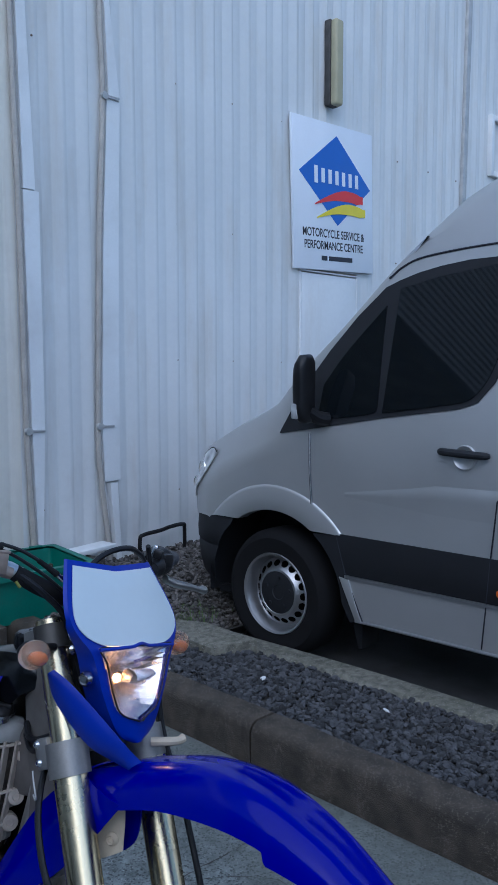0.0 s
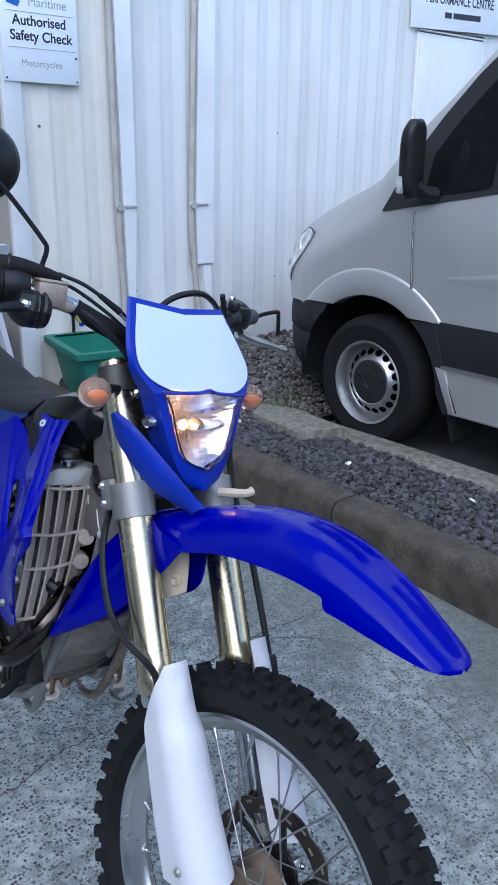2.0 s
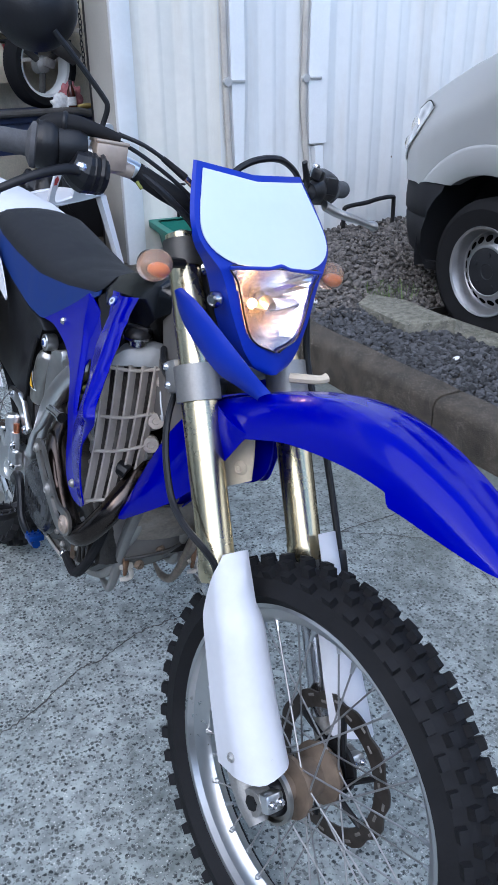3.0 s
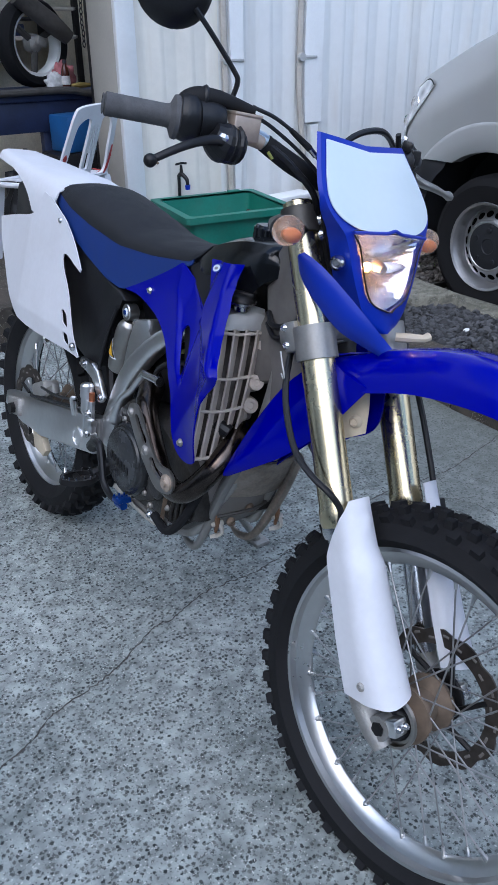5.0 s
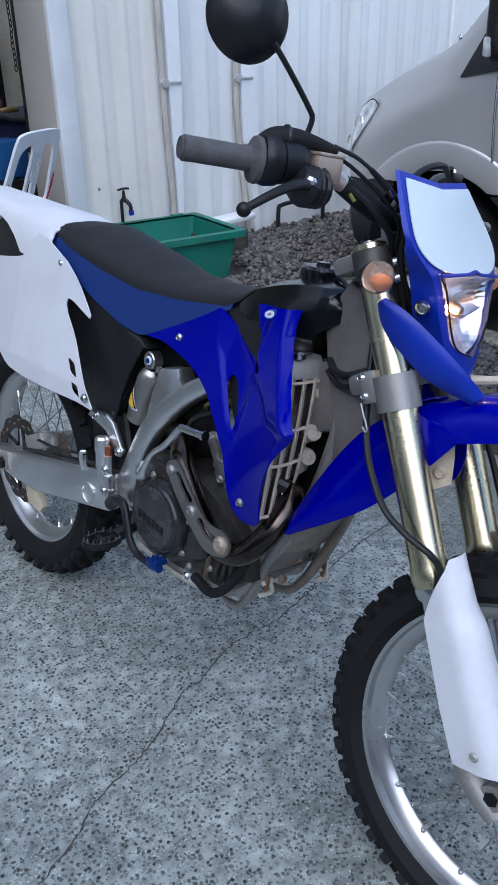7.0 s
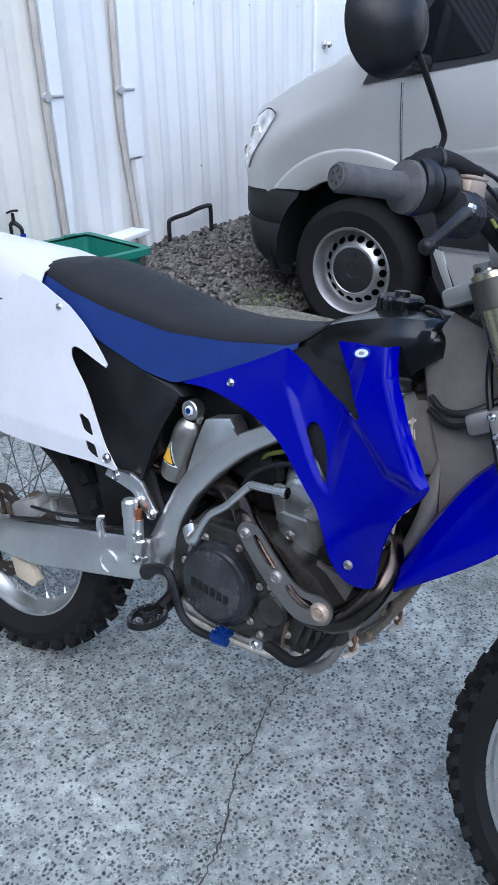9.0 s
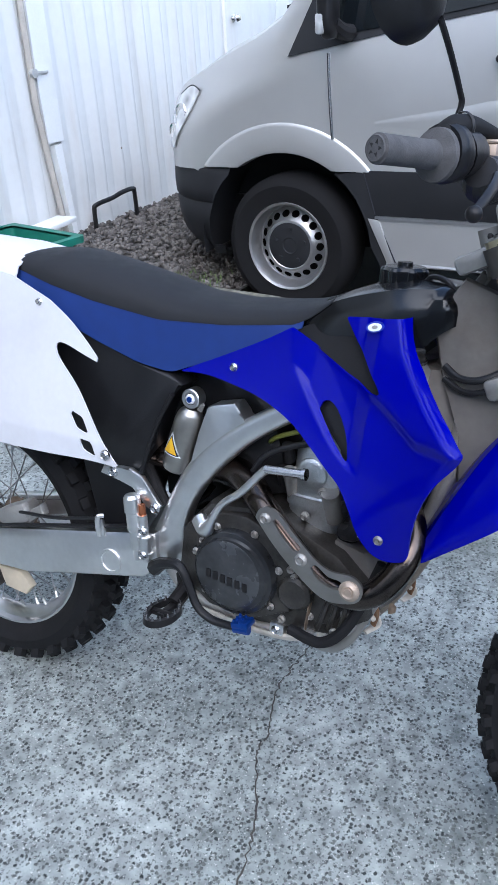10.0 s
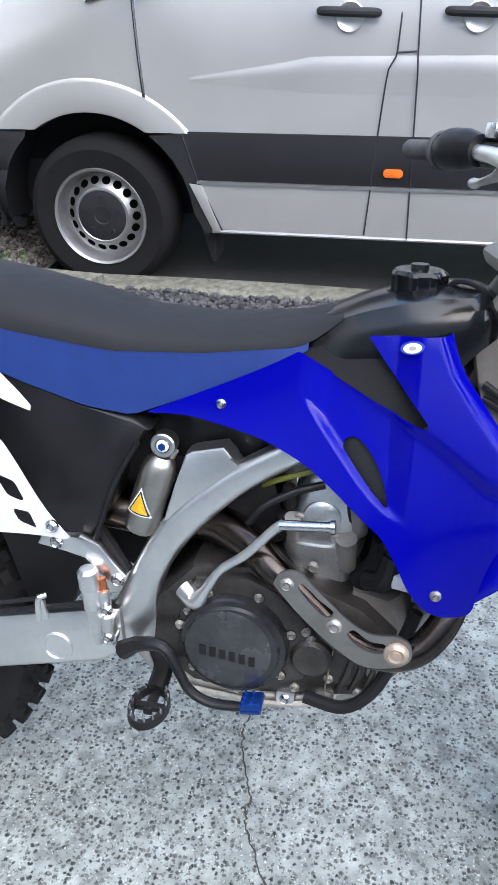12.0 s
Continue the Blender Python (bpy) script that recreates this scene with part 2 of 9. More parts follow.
def speckle(m, colour, scale, amount):
    """Pale chips of stone in a cast surface."""
    nt, b = nodes_of(m)
    tc, vor = nt.nodes.new("ShaderNodeTexCoord"), nt.nodes.new("ShaderNodeTexVoronoi")
    vor.inputs["Scale"].default_value = scale
    nt.links.new(tc.outputs["Object"], vor.inputs["Vector"])
    pick, on, near, both, mx = nt.nodes.new("ShaderNodeSeparateColor"), nt.nodes.new("ShaderNodeMath"), nt.nodes.new("ShaderNodeMath"), nt.nodes.new("ShaderNodeMath"), nt.nodes.new("ShaderNodeMix")
    nt.links.new(vor.outputs["Color"], pick.inputs[0])
    on.operation, near.operation, both.operation, mx.data_type = "GREATER_THAN", "LESS_THAN", "MULTIPLY", "RGBA"
    on.inputs[1].default_value, near.inputs[1].default_value = 1 - amount, 0.36
    nt.links.new(pick.outputs[0], on.inputs[0])
    nt.links.new(vor.outputs["Distance"], near.inputs[0])
    nt.links.new(on.outputs[0], both.inputs[0])
    nt.links.new(near.outputs[0], both.inputs[1])
    nt.links.new(both.outputs[0], mx.inputs[0])
    nt.links.new(b.inputs["Base Color"].links[0].from_socket, mx.inputs[6])
    mx.inputs[7].default_value = (*colour, 1)
    nt.links.new(mx.outputs[2], b.inputs["Base Color"])


speckle(M_KERB, (0.24, 0.215, 0.18), 210, 0.22)
speckle(M_KERB2, (0.30, 0.29, 0.26), 190, 0.2)

# ---- mesh helpers ----
def finish(name, bm, mat, smooth=True, angle=35):
    me = bpy.data.meshes.new(name)
    bmesh.ops.recalc_face_normals(bm, faces=bm.faces)
    if smooth:
        for f in bm.faces:
            f.smooth = True
        for e in bm.edges:
            if len(e.link_faces) < 2 or e.calc_face_angle(0) > radians(angle):
                e.smooth = False
    bm.to_mesh(me)
    bm.free()
    for m in (mat if isinstance(mat, (list, tuple)) else [mat]):
        me.materials.append(m)
    return me


def thing(name, matrix, label, category, group="", kind=""):
    """An Empty at the base of a thing; its parts are parented to it."""
    ob = new(name)
    ob.matrix_world = matrix
    ob.empty_display_size = 0.1
    return tagged(ob, label, category, group, kind)


def part(name, bm, mat, parent, label="", smooth=True, angle=35, solid=0.0, offset=0.0):
    ob = new(name, finish(name, bm, mat, smooth, angle))
    ob.parent = parent
    if solid:
        md = ob.modifiers.new("thickness", "SOLIDIFY")
        md.thickness, md.offset = solid, offset
    return tagged(ob, label)


def lone(name, bm, mat, label, category, group="", kind="", matrix=None, smooth=True, angle=35):
    ob = new(name, finish(name, bm, mat, smooth, angle))
    if matrix is not None:
        ob.matrix_world = matrix
    return tagged(ob, label, category, group, kind)


def box(bm, centre, size, rot=(0, 0, 0), bevel=0.0, segs=2):
    r = bmesh.ops.create_cube(bm, size=1)
    vs = r["verts"]
    bmesh.ops.scale(bm, verts=vs, vec=size)
    if bevel:
        es = list({e for v in vs for e in v.link_edges})
        out = bmesh.ops.bevel(bm, geom=es, offset=bevel, segments=segs, affect="EDGES", profile=0.5)
        vs = list({v for f in out["faces"] for v in f.verts} | {v for v in vs if v.is_valid})
    bmesh.ops.transform(bm, matrix=pose(*centre, *rot), verts=vs)
    return bm


def frame_dir(a, b):
    d = (Vector(b) - Vector(a))
    q = d.to_track_quat("Z", "Y")
    return d.length, Matrix.Translation(a) @ q.to_matrix().to_4x4()


def cyl(bm, a, b, r, r2=None, seg=20, caps=True):
    n, m = frame_dir(a, b)
    r2 = r if r2 is None else r2
    bmesh.ops.create_cone(bm, cap_ends=caps, segments=seg, radius1=r, radius2=r2, depth=n, matrix=m @ Matrix.Translation((0, 0, n / 2)))
    return bm


def ring_faces(bm, rings, closed_loop=True, caps=False):
    """Skin between successive rings of vertices."""
    n = len(rings[0])
    for i in range(len(rings) - 1):
        for j in range(n if closed_loop else n - 1):
            k = (j + 1) % n
            bm.faces.new((rings[i][j], rings[i][k], rings[i + 1][k], rings[i + 1][j]))
    if caps:
        bm.faces.new(list(reversed(rings[0])))
        bm.faces.new(rings[-1])


def smooth_line(pts, n=6):
    """Catmull-Rom through the points."""
    p = [Vector(q) for q in pts]
    if len(p) < 3 or n < 2:
        return p
    p = [p[0] * 2 - p[1]] + p + [p[-1] * 2 - p[-2]]
    out = []
    for i in range(1, len(p) - 2):
        for k in range(n):
            t = k / n
            a, b, c, d = p[i - 1], p[i], p[i + 1], p[i + 2]
            out.append(0.5 * ((2 * b) + (c - a) * t + (2 * a - 5 * b + 4 * c - d) * t * t + (3 * b - a - 3 * c + d) * t ** 3))
    out.append(p[-2])
    return out


def tube(bm, pts, r, seg=10, n=6, flat=1.0, caps=True):
    """A round bar along a smoothed line; r may be a list; flat squeezes it sideways."""
    line = smooth_line(pts, n)
    rs = r if isinstance(r, (list, tuple)) else [r] * len(pts)
    rad = lambda i: float(np.interp(i / (len(line) - 1) * (len(rs) - 1), range(len(rs)), rs))
    rings, side = [], None
    for i, q in enumerate(line):
        t = (line[min(i + 1, len(line) - 1)] - line[max(i - 1, 0)]).normalized()
        if side is None:
            side = t.orthogonal().normalized()
        side = (side - t * side.dot(t)).normalized()
        up = t.cross(side)
        rings.append([bm.verts.new(q + side * rad(i) * flat * math.cos(a) + up * rad(i) * math.sin(a)) for a in [2 * math.pi * k / seg for k in range(seg)]])
    ring_faces(bm, rings, True, caps)
    return bm


def lathe(bm, profile, a, axis, seg=32, arc=1.0):
    """Turn (radius, along) pairs round the axis through a."""
    m = Matrix.Translation(a) @ Vector(axis).to_track_quat("Z", "Y").to_matrix().to_4x4()
    rings = []
    count = seg if arc >= 1 else seg + 1
    for k in range(count):
        t = 2 * math.pi * arc * k / seg
        rings.append([bm.verts.new(m @ Vector((r * math.cos(t), r * math.sin(t), z))) for r, z in profile])
    if arc >= 1:
        rings.append(rings[0])
    ring_faces(bm, rings, False)
    return bm


def plate(bm, outline, l0, l1, to=lambda u, w, l: (u, l, w), bevel=0.0, round_n=0):
    """A flat piece: the outline in the side view, from depth l0 to l1."""
    pts = outline
    if round_n:
        pts = [(v.x, v.y) for v in smooth_line([(*q, 0) for q in list(outline) + [outline[0]]], round_n)][:-1]
    a = [bm.verts.new(to(u, w, l0)) for u, w in pts]
    b = [bm.verts.new(to(u, w, l1)) for u, w in pts]
    fs = [bm.faces.new(a), bm.faces.new(list(reversed(b)))]
    n = len(pts)
    for i in range(n):
        bm.faces.new((a[i], b[i], b[(i + 1) % n], a[(i + 1) % n]))
    if bevel:
        es = [e for f in fs for e in f.edges]
        bmesh.ops.bevel(bm, geom=es, offset=bevel, segments=2, affect="EDGES", profile=0.5)
    return bm


def sheet(bm, edge_a, edge_b, n=24, k=8, bulge=0.0, bulge_dir=(0, -1, 0), shape=None):
    """A smooth skin between two edge lines, with a crown; shape(s, t) moves points further."""
    def even(pts):
        line = smooth_line(pts, 8)
        d = [0.0]
        for i in range(1, len(line)):
            d.append(d[-1] + (line[i] - line[i - 1]).length)
        s = np.linspace(0, d[-1], n)
        return [Vector([np.interp(x, d, [q[c] for q in line]) for c in range(3)]) for x in s]
    A, B = even(edge_a), even(edge_b)
    grid = []
    for i in range(n):
        row = []
        for j in range(k):
            t = j / (k - 1)
            q = A[i].lerp(B[i], t) + Vector(bulge_dir) * bulge * (1 - (2 * t - 1) ** 2)
            if shape:
                q = q + Vector(shape(i / (n - 1), t))
            row.append(bm.verts.new(q))
        grid.append(row)
    ring_faces(bm, grid, False)
    return bm


def loft(bm, loops, caps=True):
    rings = [[bm.verts.new(p) for p in loop] for loop in loops]
    ring_faces(bm, rings, True, caps)
    return bm


def B():
    return bmesh.new()


def rounded(*runs):
    """A closed outline of runs, each smoothed, with corners where they meet."""
    out = []
    for r in runs:
        out += [(q.x, q.y) for q in smooth_line([(*p, 0) for p in r], 5)][:-1] if len(r) > 2 else [r[0]]
    return out


def nearest_on(p, poly):
    best = None
    for i in range(len(poly)):
        a, b = Vector(poly[i - 1]), Vector(poly[i])
        d = b - a
        k = 0 if d.length_squared == 0 else max(0, min(1, (Vector(p) - a).dot(d) / d.length_squared))
        q = a + d * k
        e = (q - Vector(p)).length
        if best is None or e < best[0]:
            best = (e, q)
    return best


def skin(bm, outline, depth, cell=0.007, holes=()):
    """A panel cut to an outline in the side view, with real openings; depth(u, w) is how far out it stands."""
    us, ws = [p[0] for p in outline], [p[1] for p in outline]
    u0, w0 = min(us) - cell, min(ws) - cell
    nu, nw = int((max(us) - u0) / cell) + 2, int((max(ws) - w0) / cell) + 2
    gu, gw = np.meshgrid(u0 + cell * np.arange(nu + 1), w0 + cell * np.arange(nw + 1), indexing="ij")
    far = np.full(gu.shape, 9.0)
    nx, nz = gu.copy(), gw.copy()
    odd = np.zeros(gu.shape, bool)
    for poly in [outline, *holes]:
        for i in range(len(poly)):
            (x0, y0), (x1, y1) = poly[i - 1], poly[i]
            dx, dy = x1 - x0, y1 - y0
            k = np.clip(((gu - x0) * dx + (gw - y0) * dy) / max(dx * dx + dy * dy, 1e-12), 0, 1)
            gap = np.hypot(gu - x0 - k * dx, gw - y0 - k * dy)
            near = gap < far
            far, nx, nz = np.where(near, gap, far), np.where(near, x0 + k * dx, nx), np.where(near, y0 + k * dy, nz)
            if y0 != y1:
                odd ^= ((y0 > gw) != (y1 > gw)) & (gu < x0 + (gw - y0) * dx / dy)
    d = np.where(odd, far, -far)
    rim = far < cell * 0.3
    gu, gw, d = np.where(rim, nx, gu), np.where(rim, nz, gw), np.where(rim, 1e-7, d)
    vs = {}

    def vert(key, u, w):
        if key not in vs:
            vs[key] = bm.verts.new((u, depth(u, w), w))
        return vs[key]
    for i in range(nu):
        for j in range(nw):
            ring = ((i, j), (i + 1, j), (i + 1, j + 1), (i, j + 1))
            if not any(d[q] > 1e-6 for q in ring):
                continue
            f = []
            for n in range(4):
                a, b = ring[n], ring[(n + 1) % 4]
                if d[a] > 0:
                    f.append(vert(a, float(gu[a]), float(gw[a])))
                if (d[a] > 0) != (d[b] > 0) and max(d[a], d[b]) > 1e-6:
                    lo, hi = min(a, b), max(a, b)
                    t = d[lo] / (d[lo] - d[hi])
                    f.append(vert((lo, hi), float(gu[lo] + t * (gu[hi] - gu[lo])), float(gw[lo] + t * (gw[hi] - gw[lo]))))
            if len(f) >= 3:
                bm.faces.new(f)
    bmesh.ops.remove_doubles(bm, verts=bm.verts, dist=cell * 0.03)
    return bm



# ---- setting: slab, kerbs, gravel bed, cladding wall ----
def concrete_material():
    m = bpy.data.materials.new("exposed_aggregate_concrete")
    m.use_nodes = True
    nt, b = nodes_of(m)
    N, L = nt.nodes.new, nt.links.new
    tc = N("ShaderNodeTexCoord")
    big = N("ShaderNodeTexNoise")
    big.inputs["Scale"].default_value, big.inputs["Detail"].default_value, big.inputs["Roughness"].default_value = 2.6, 9, 0.68
    mid = N("ShaderNodeTexNoise")
    mid.inputs["Scale"].default_value, mid.inputs["Detail"].default_value = 26, 6
    vor = N("ShaderNodeTexVoronoi")
    vor.inputs["Scale"].default_value = 106
    wob = N("ShaderNodeTexNoise")
    wob.inputs["Scale"].default_value = 160
    for n in (big, mid, wob):
        L(tc.outputs["Object"], n.inputs["Vector"])
    add = N("ShaderNodeVectorMath")
    add.operation = "MULTIPLY_ADD"
    add.inputs[1].default_value = (0.0085, 0.0085, 0.0085)
    L(wob.outputs["Color"], add.inputs[0])
    L(tc.outputs["Object"], add.inputs[2])
    L(add.outputs[0], vor.inputs["Vector"])
    base = N("ShaderNodeValToRGB")
    e = base.color_ramp.elements
    e[0].position, e[0].color = 0.3, (0.175, 0.20, 0.19, 1)
    e[1].position, e[1].color = 0.72, (0.41, 0.44, 0.42, 1)
    L(big.outputs["Fac"], base.inputs[0])
    grain = N("ShaderNodeMix")
    grain.data_type, grain.blend_type = "RGBA", "OVERLAY"
    grain.inputs[0].default_value = 0.42
    L(base.outputs[0], grain.inputs[6])
    gr = N("ShaderNodeValToRGB")
    gr.color_ramp.elements[0].position, gr.color_ramp.elements[1].position = 0.3, 0.75
    L(mid.outputs["Fac"], gr.inputs[0])
    L(gr.outputs[0], grain.inputs[7])
    # dark stones: only some of the cells, and fewer where the cement skin is whole
    cellpick = N("ShaderNodeSeparateColor")
    L(vor.outputs["Color"], cellpick.inputs[0])
    thresh = N("ShaderNodeMath")
    thresh.operation = "MULTIPLY_ADD"
    thresh.inputs[1].default_value, thresh.inputs[2].default_value = 1.5, -0.44
    L(big.outputs["Fac"], thresh.inputs[0])
    inv = N("ShaderNodeMath")
    inv.operation = "GREATER_THAN"
    L(cellpick.outputs[0], inv.inputs[0])
    L(thresh.outputs[0], inv.inputs[1])
    near = N("ShaderNodeValToRGB")
    near.color_ramp.elements[0].position, near.color_ramp.elements[1].position = 0.42, 0.64
    near.color_ramp.elements[0].color, near.color_ramp.elements[1].color = (1, 1, 1, 1), (0, 0, 0, 1)
    size = N("ShaderNodeMath")
    size.operation = "MULTIPLY_ADD"
    size.inputs[1].default_value = 0.28
    L(cellpick.outputs[2], size.inputs[0])
    L(vor.outputs["Distance"], size.inputs[2])
    L(size.outputs[0], near.inputs[0])
    both = N("ShaderNodeMath")
    both.operation = "MULTIPLY"
    L(inv.outputs[0], both.inputs[0])
    L(near.outputs[0], both.inputs[1])
    stone = N("ShaderNodeValToRGB")
    stone.color_ramp.elements[0].color, stone.color_ramp.elements[1].color = (0.016, 0.020, 0.021, 1), (0.16, 0.17, 0.16, 1)
    L(cellpick.outputs[1], stone.inputs[0])
    mx = N("ShaderNodeMix")
    mx.data_type = "RGBA"
    L(both.outputs[0], mx.inputs[0])
    L(grain.outputs[2], mx.inputs[6])
    L(stone.outputs[0], mx.inputs[7])
    # a second, finer scatter of grit
    grit = N("ShaderNodeTexVoronoi")
    grit.inputs["Scale"].default_value = 250
    L(add.outputs[0], grit.inputs["Vector"])
    gpick = N("ShaderNodeSeparateColor")
    L(grit.outputs["Color"], gpick.inputs[0])
    gsel = N("ShaderNodeMath")
    gsel.operation = "GREATER_THAN"
    gsel.inputs[1].default_value = 0.66
    L(gpick.outputs[0], gsel.inputs[0])
    gnear = N("ShaderNodeValToRGB")
    gnear.color_ramp.elements[0].position, gnear.color_ramp.elements[1].position = 0.25, 0.6
    gnear.color_ramp.elements[0].color, gnear.color_ramp.elements[1].color = (0.75, 0.75, 0.75, 1), (0, 0, 0, 1)
    L(grit.outputs["Distance"], gnear.inputs[0])
    gboth = N("ShaderNodeMath")
    gboth.operation = "MULTIPLY"
    L(gsel.outputs[0], gboth.inputs[0])
    L(gnear.outputs[0], gboth.inputs[1])
    gmix = N("ShaderNodeMix")
    gmix.data_type = "RGBA"
    L(gboth.outputs[0], gmix.inputs[0])
    L(mx.outputs[2], gmix.inputs[6])
    gcol = N("ShaderNodeValToRGB")
    gcol.color_ramp.elements[0].color, gcol.color_ramp.elements[1].color = (0.05, 0.058, 0.058, 1), (0.62, 0.63, 0.60, 1)
    gcol.color_ramp.elements[0].position, gcol.color_ramp.elements[1].position = 0.45, 0.9
    L(gpick.outputs[1], gcol.inputs[0])
    L(gcol.outputs[0], gmix.inputs[7])
    # a darker grey-green tone grows towards the kerb, with a ragged edge
    sep, off, edge = N("ShaderNodeSeparateXYZ"), N("ShaderNodeMath"), N("ShaderNodeMapRange")
    blot = N("ShaderNodeTexNoise")
    blot.inputs["Scale"].default_value, blot.inputs["Detail"].default_value = 3.5, 7
    L(tc.outputs["Object"], blot.inputs["Vector"])
    L(tc.outputs["Object"], sep.inputs[0])
    off.operation, off.inputs[1].default_value = "MULTIPLY_ADD", 1.1
    L(blot.outputs["Fac"], off.inputs[0])
    L(sep.outputs[0], off.inputs[2])
    edge.inputs["From Min"].default_value, edge.inputs["From Max"].default_value, edge.inputs["To Max"].default_value = 1.15, 1.75, 0.75
    L(off.outputs[0], edge.inputs["Value"])
    kerb_tone = N("ShaderNodeMix")
    kerb_tone.data_type = "RGBA"
    L(edge.outputs[0], kerb_tone.inputs[0])
    L(gmix.outputs[2], kerb_tone.inputs[6])
    kerb_tone.inputs[7].default_value = (0.10, 0.108, 0.096, 1)
    L(kerb_tone.outputs[2], b.inputs["Base Color"])
    b.inputs["Roughness"].default_value = 0.85
    bp = N("ShaderNodeBump")
    bp.inputs["Strength"].default_value, bp.inputs["Distance"].default_value = 0.5, 0.003
    hsum = N("ShaderNodeMath")
    L(mid.outputs["Fac"], hsum.inputs[0])
    L(both.outputs[0], hsum.inputs[1])
    L(hsum.outputs[0], bp.inputs["Height"])
    L(bp.outputs[0], b.inputs["Normal"])
    return m


M_CONC = concrete_material()
KERB_LEAN = 0.035   # the kerb line drifts by this much per metre
kerb_x = lambda y: 1.45 + KERB_LEAN * y

bm = B()
box(bm, (0, 0, -0.30), (160, 160, 0.5))
lone("ground", bm, M_ASPHALT, "dark asphalt yard ground reaching to the horizon", "ground", kind="structure", smooth=False)
bm = B()
a = [bm.verts.new(p) for p in ((-14, -14, 0), (kerb_x(-14), -14, 0), (kerb_x(2.76), 2.76, 0), (1.33, 2.76, 0), (1.33, 2.9, 0), (-14, 2.9, 0))]
f = bm.faces.new(a)
ext = bmesh.ops.extrude_face_region(bm, geom=[f])
bmesh.ops.translate(bm, verts=[v for v in ext["geom"] if isinstance(v, bmesh.types.BMVert)], vec=(0, 0, -0.048))
slab = lone("pavement", bm, M_CONC, "worn grey exposed-aggregate concrete slab with a long crack", "pavement", kind="structure", smooth=False)


# unseen walls added beyond the slab; the west one shapes light and reflections
M_YARD = material("unseen_wall_block", (0.15, 0.145, 0.135), 0.9, vary=0.3, scale=1.5, fine=40, bump=0.3, stain=(0.06, 0.065, 0.045), stain_scale=1.2, stain_amount=0.6)
M_BOARDS = material("pale_blue_grey_boards", (0.50, 0.51, 0.52), 0.6, vary=0.12, scale=2, fine=40, stain=(0.16, 0.16, 0.15), stain_scale=1.3, stain_amount=0.5)
for nm, c, sz in (("unseen_wall_west", (-7.5, -3.0, 1.2), (0.25, 12.2, 2.6)), ("unseen_wall_south", (0.0, -9.2, 1.6), (15.2, 0.25, 3.4))):
    yard = thing(nm, pose(0, 0, 0), "unseen block wall with pale boards above, added to shape light and reflections" if nm.endswith("west") else "plain unseen block wall added to enclose the slab", "wall", kind="structure")
    bm = B()
    box(bm, c, sz, bevel=0.01)
    part("block_wall", bm, M_YARD, yard, smooth=False)
    if nm.endswith("west"):
        board_me = None
        for k in range(15):
            if board_me is None:
                bm = B()
                loft(bm, [[(x, y, z) for x, z in ((-0.06, 0.0), (0.075, 0.0), (0.03, 0.24), (-0.06, 0.24))] for y in (-6.1, 6.1)])
                board_me = finish("board", bm, M_BOARDS, False)
            ob = new("board", board_me)
            ob.parent = yard
            ob.matrix_local = Matrix.Translation((-7.45, -3.0, 2.505 + 0.24 * k))


def crack(pts, width, seed):
    rnd = random.Random(seed)
    line = smooth_line([(*p, 0.0) for p in pts], 14)
    bm = B()
    left, right = [], []
    for i, q in enumerate(line):
        q = q + Vector((rnd.uniform(-1, 1), rnd.uniform(-1, 1), 0)) * 0.0045
        t = (line[min(i + 1, len(line) - 1)] - line[max(i - 1, 0)]).normalized()
        n = Vector((-t.y, t.x, 0)) * width * rnd.uniform(0.35, 1.2) * 0.5
        left.append(bm.verts.new((q + n) + Vector((0, 0, 0.002))))
        right.append(bm.verts.new((q - n) + Vector((0, 0, 0.002))))
    ring_faces(bm, [left, right], False)
    return part("crack", bm, M_DIRT, slab, smooth=False)


crack([(-0.95, -0.32), (-0.72, -0.27), (-0.494, -0.182), (-0.4, -0.13), (-0.252, -0.095), (-0.1, -0.02), (-0.032, -0.009), (0.1, 0.03), (0.242, 0.024), (0.4, 0.05), (0.512, 0.083), (0.8, 0.12), (1.1, 0.10), (1.44, 0.17)], 0.0042, 3)
crack([(0.6, -1.2), (0.8, -0.8), (0.95, -0.45), (1.0, -0.1), (0.8, 0.12)], 0.0026, 5)

# kerbs of cast stones
kerb = thing("kerb", pose(0, 0, 0), "weathered brown concrete kerb along the gravel bed", "kerb", kind="structure")
bm = B()
profile = [(0, -0.04), (0.0, 0.135), (0.012, 0.158), (0.035, 0.168), (0.13, 0.168), (0.15, 0.155), (0.15, -0.04)]
loft(bm, [[(x + 0.004 * math.sin(9 * y + x * 40), y, z + 0.003 * math.sin(13 * y + 3 * x)) for x, z in profile] for y in np.linspace(0.006, 1.194, 14)])
stone_me = finish("kerb_stone", bm, M_KERB, True, 50)
for i in range(-6, 2):
    y0 = 0.43 + 1.2 * i
    ob = new("kerb_stone", stone_me)
    ob.parent = kerb
    ob.matrix_local = pose(kerb_x(y0), y0, 0, 0, 0, -math.degrees(math.atan(KERB_LEAN)))
bm = B()
loft(bm, [[(x * s, y, z) for x, z in [(0, -0.04), (0, 0.130), (0.02, 0.145), (0.13, 0.145), (0.15, 0.13), (0.15, -0.04)]] for y, s in ((0, 1), (1.08, 1))])
last = part("kerb_stone", bm, M_KERB, kerb)
last.matrix_local = pose(kerb_x(1.63), 1.635, 0, 0, 0, -2)
inner = thing("inner_kerb", pose(0, 0, 0), "low worn concrete kerb between the gravel and the parking bay", "kerb", kind="structure")
bm = B()
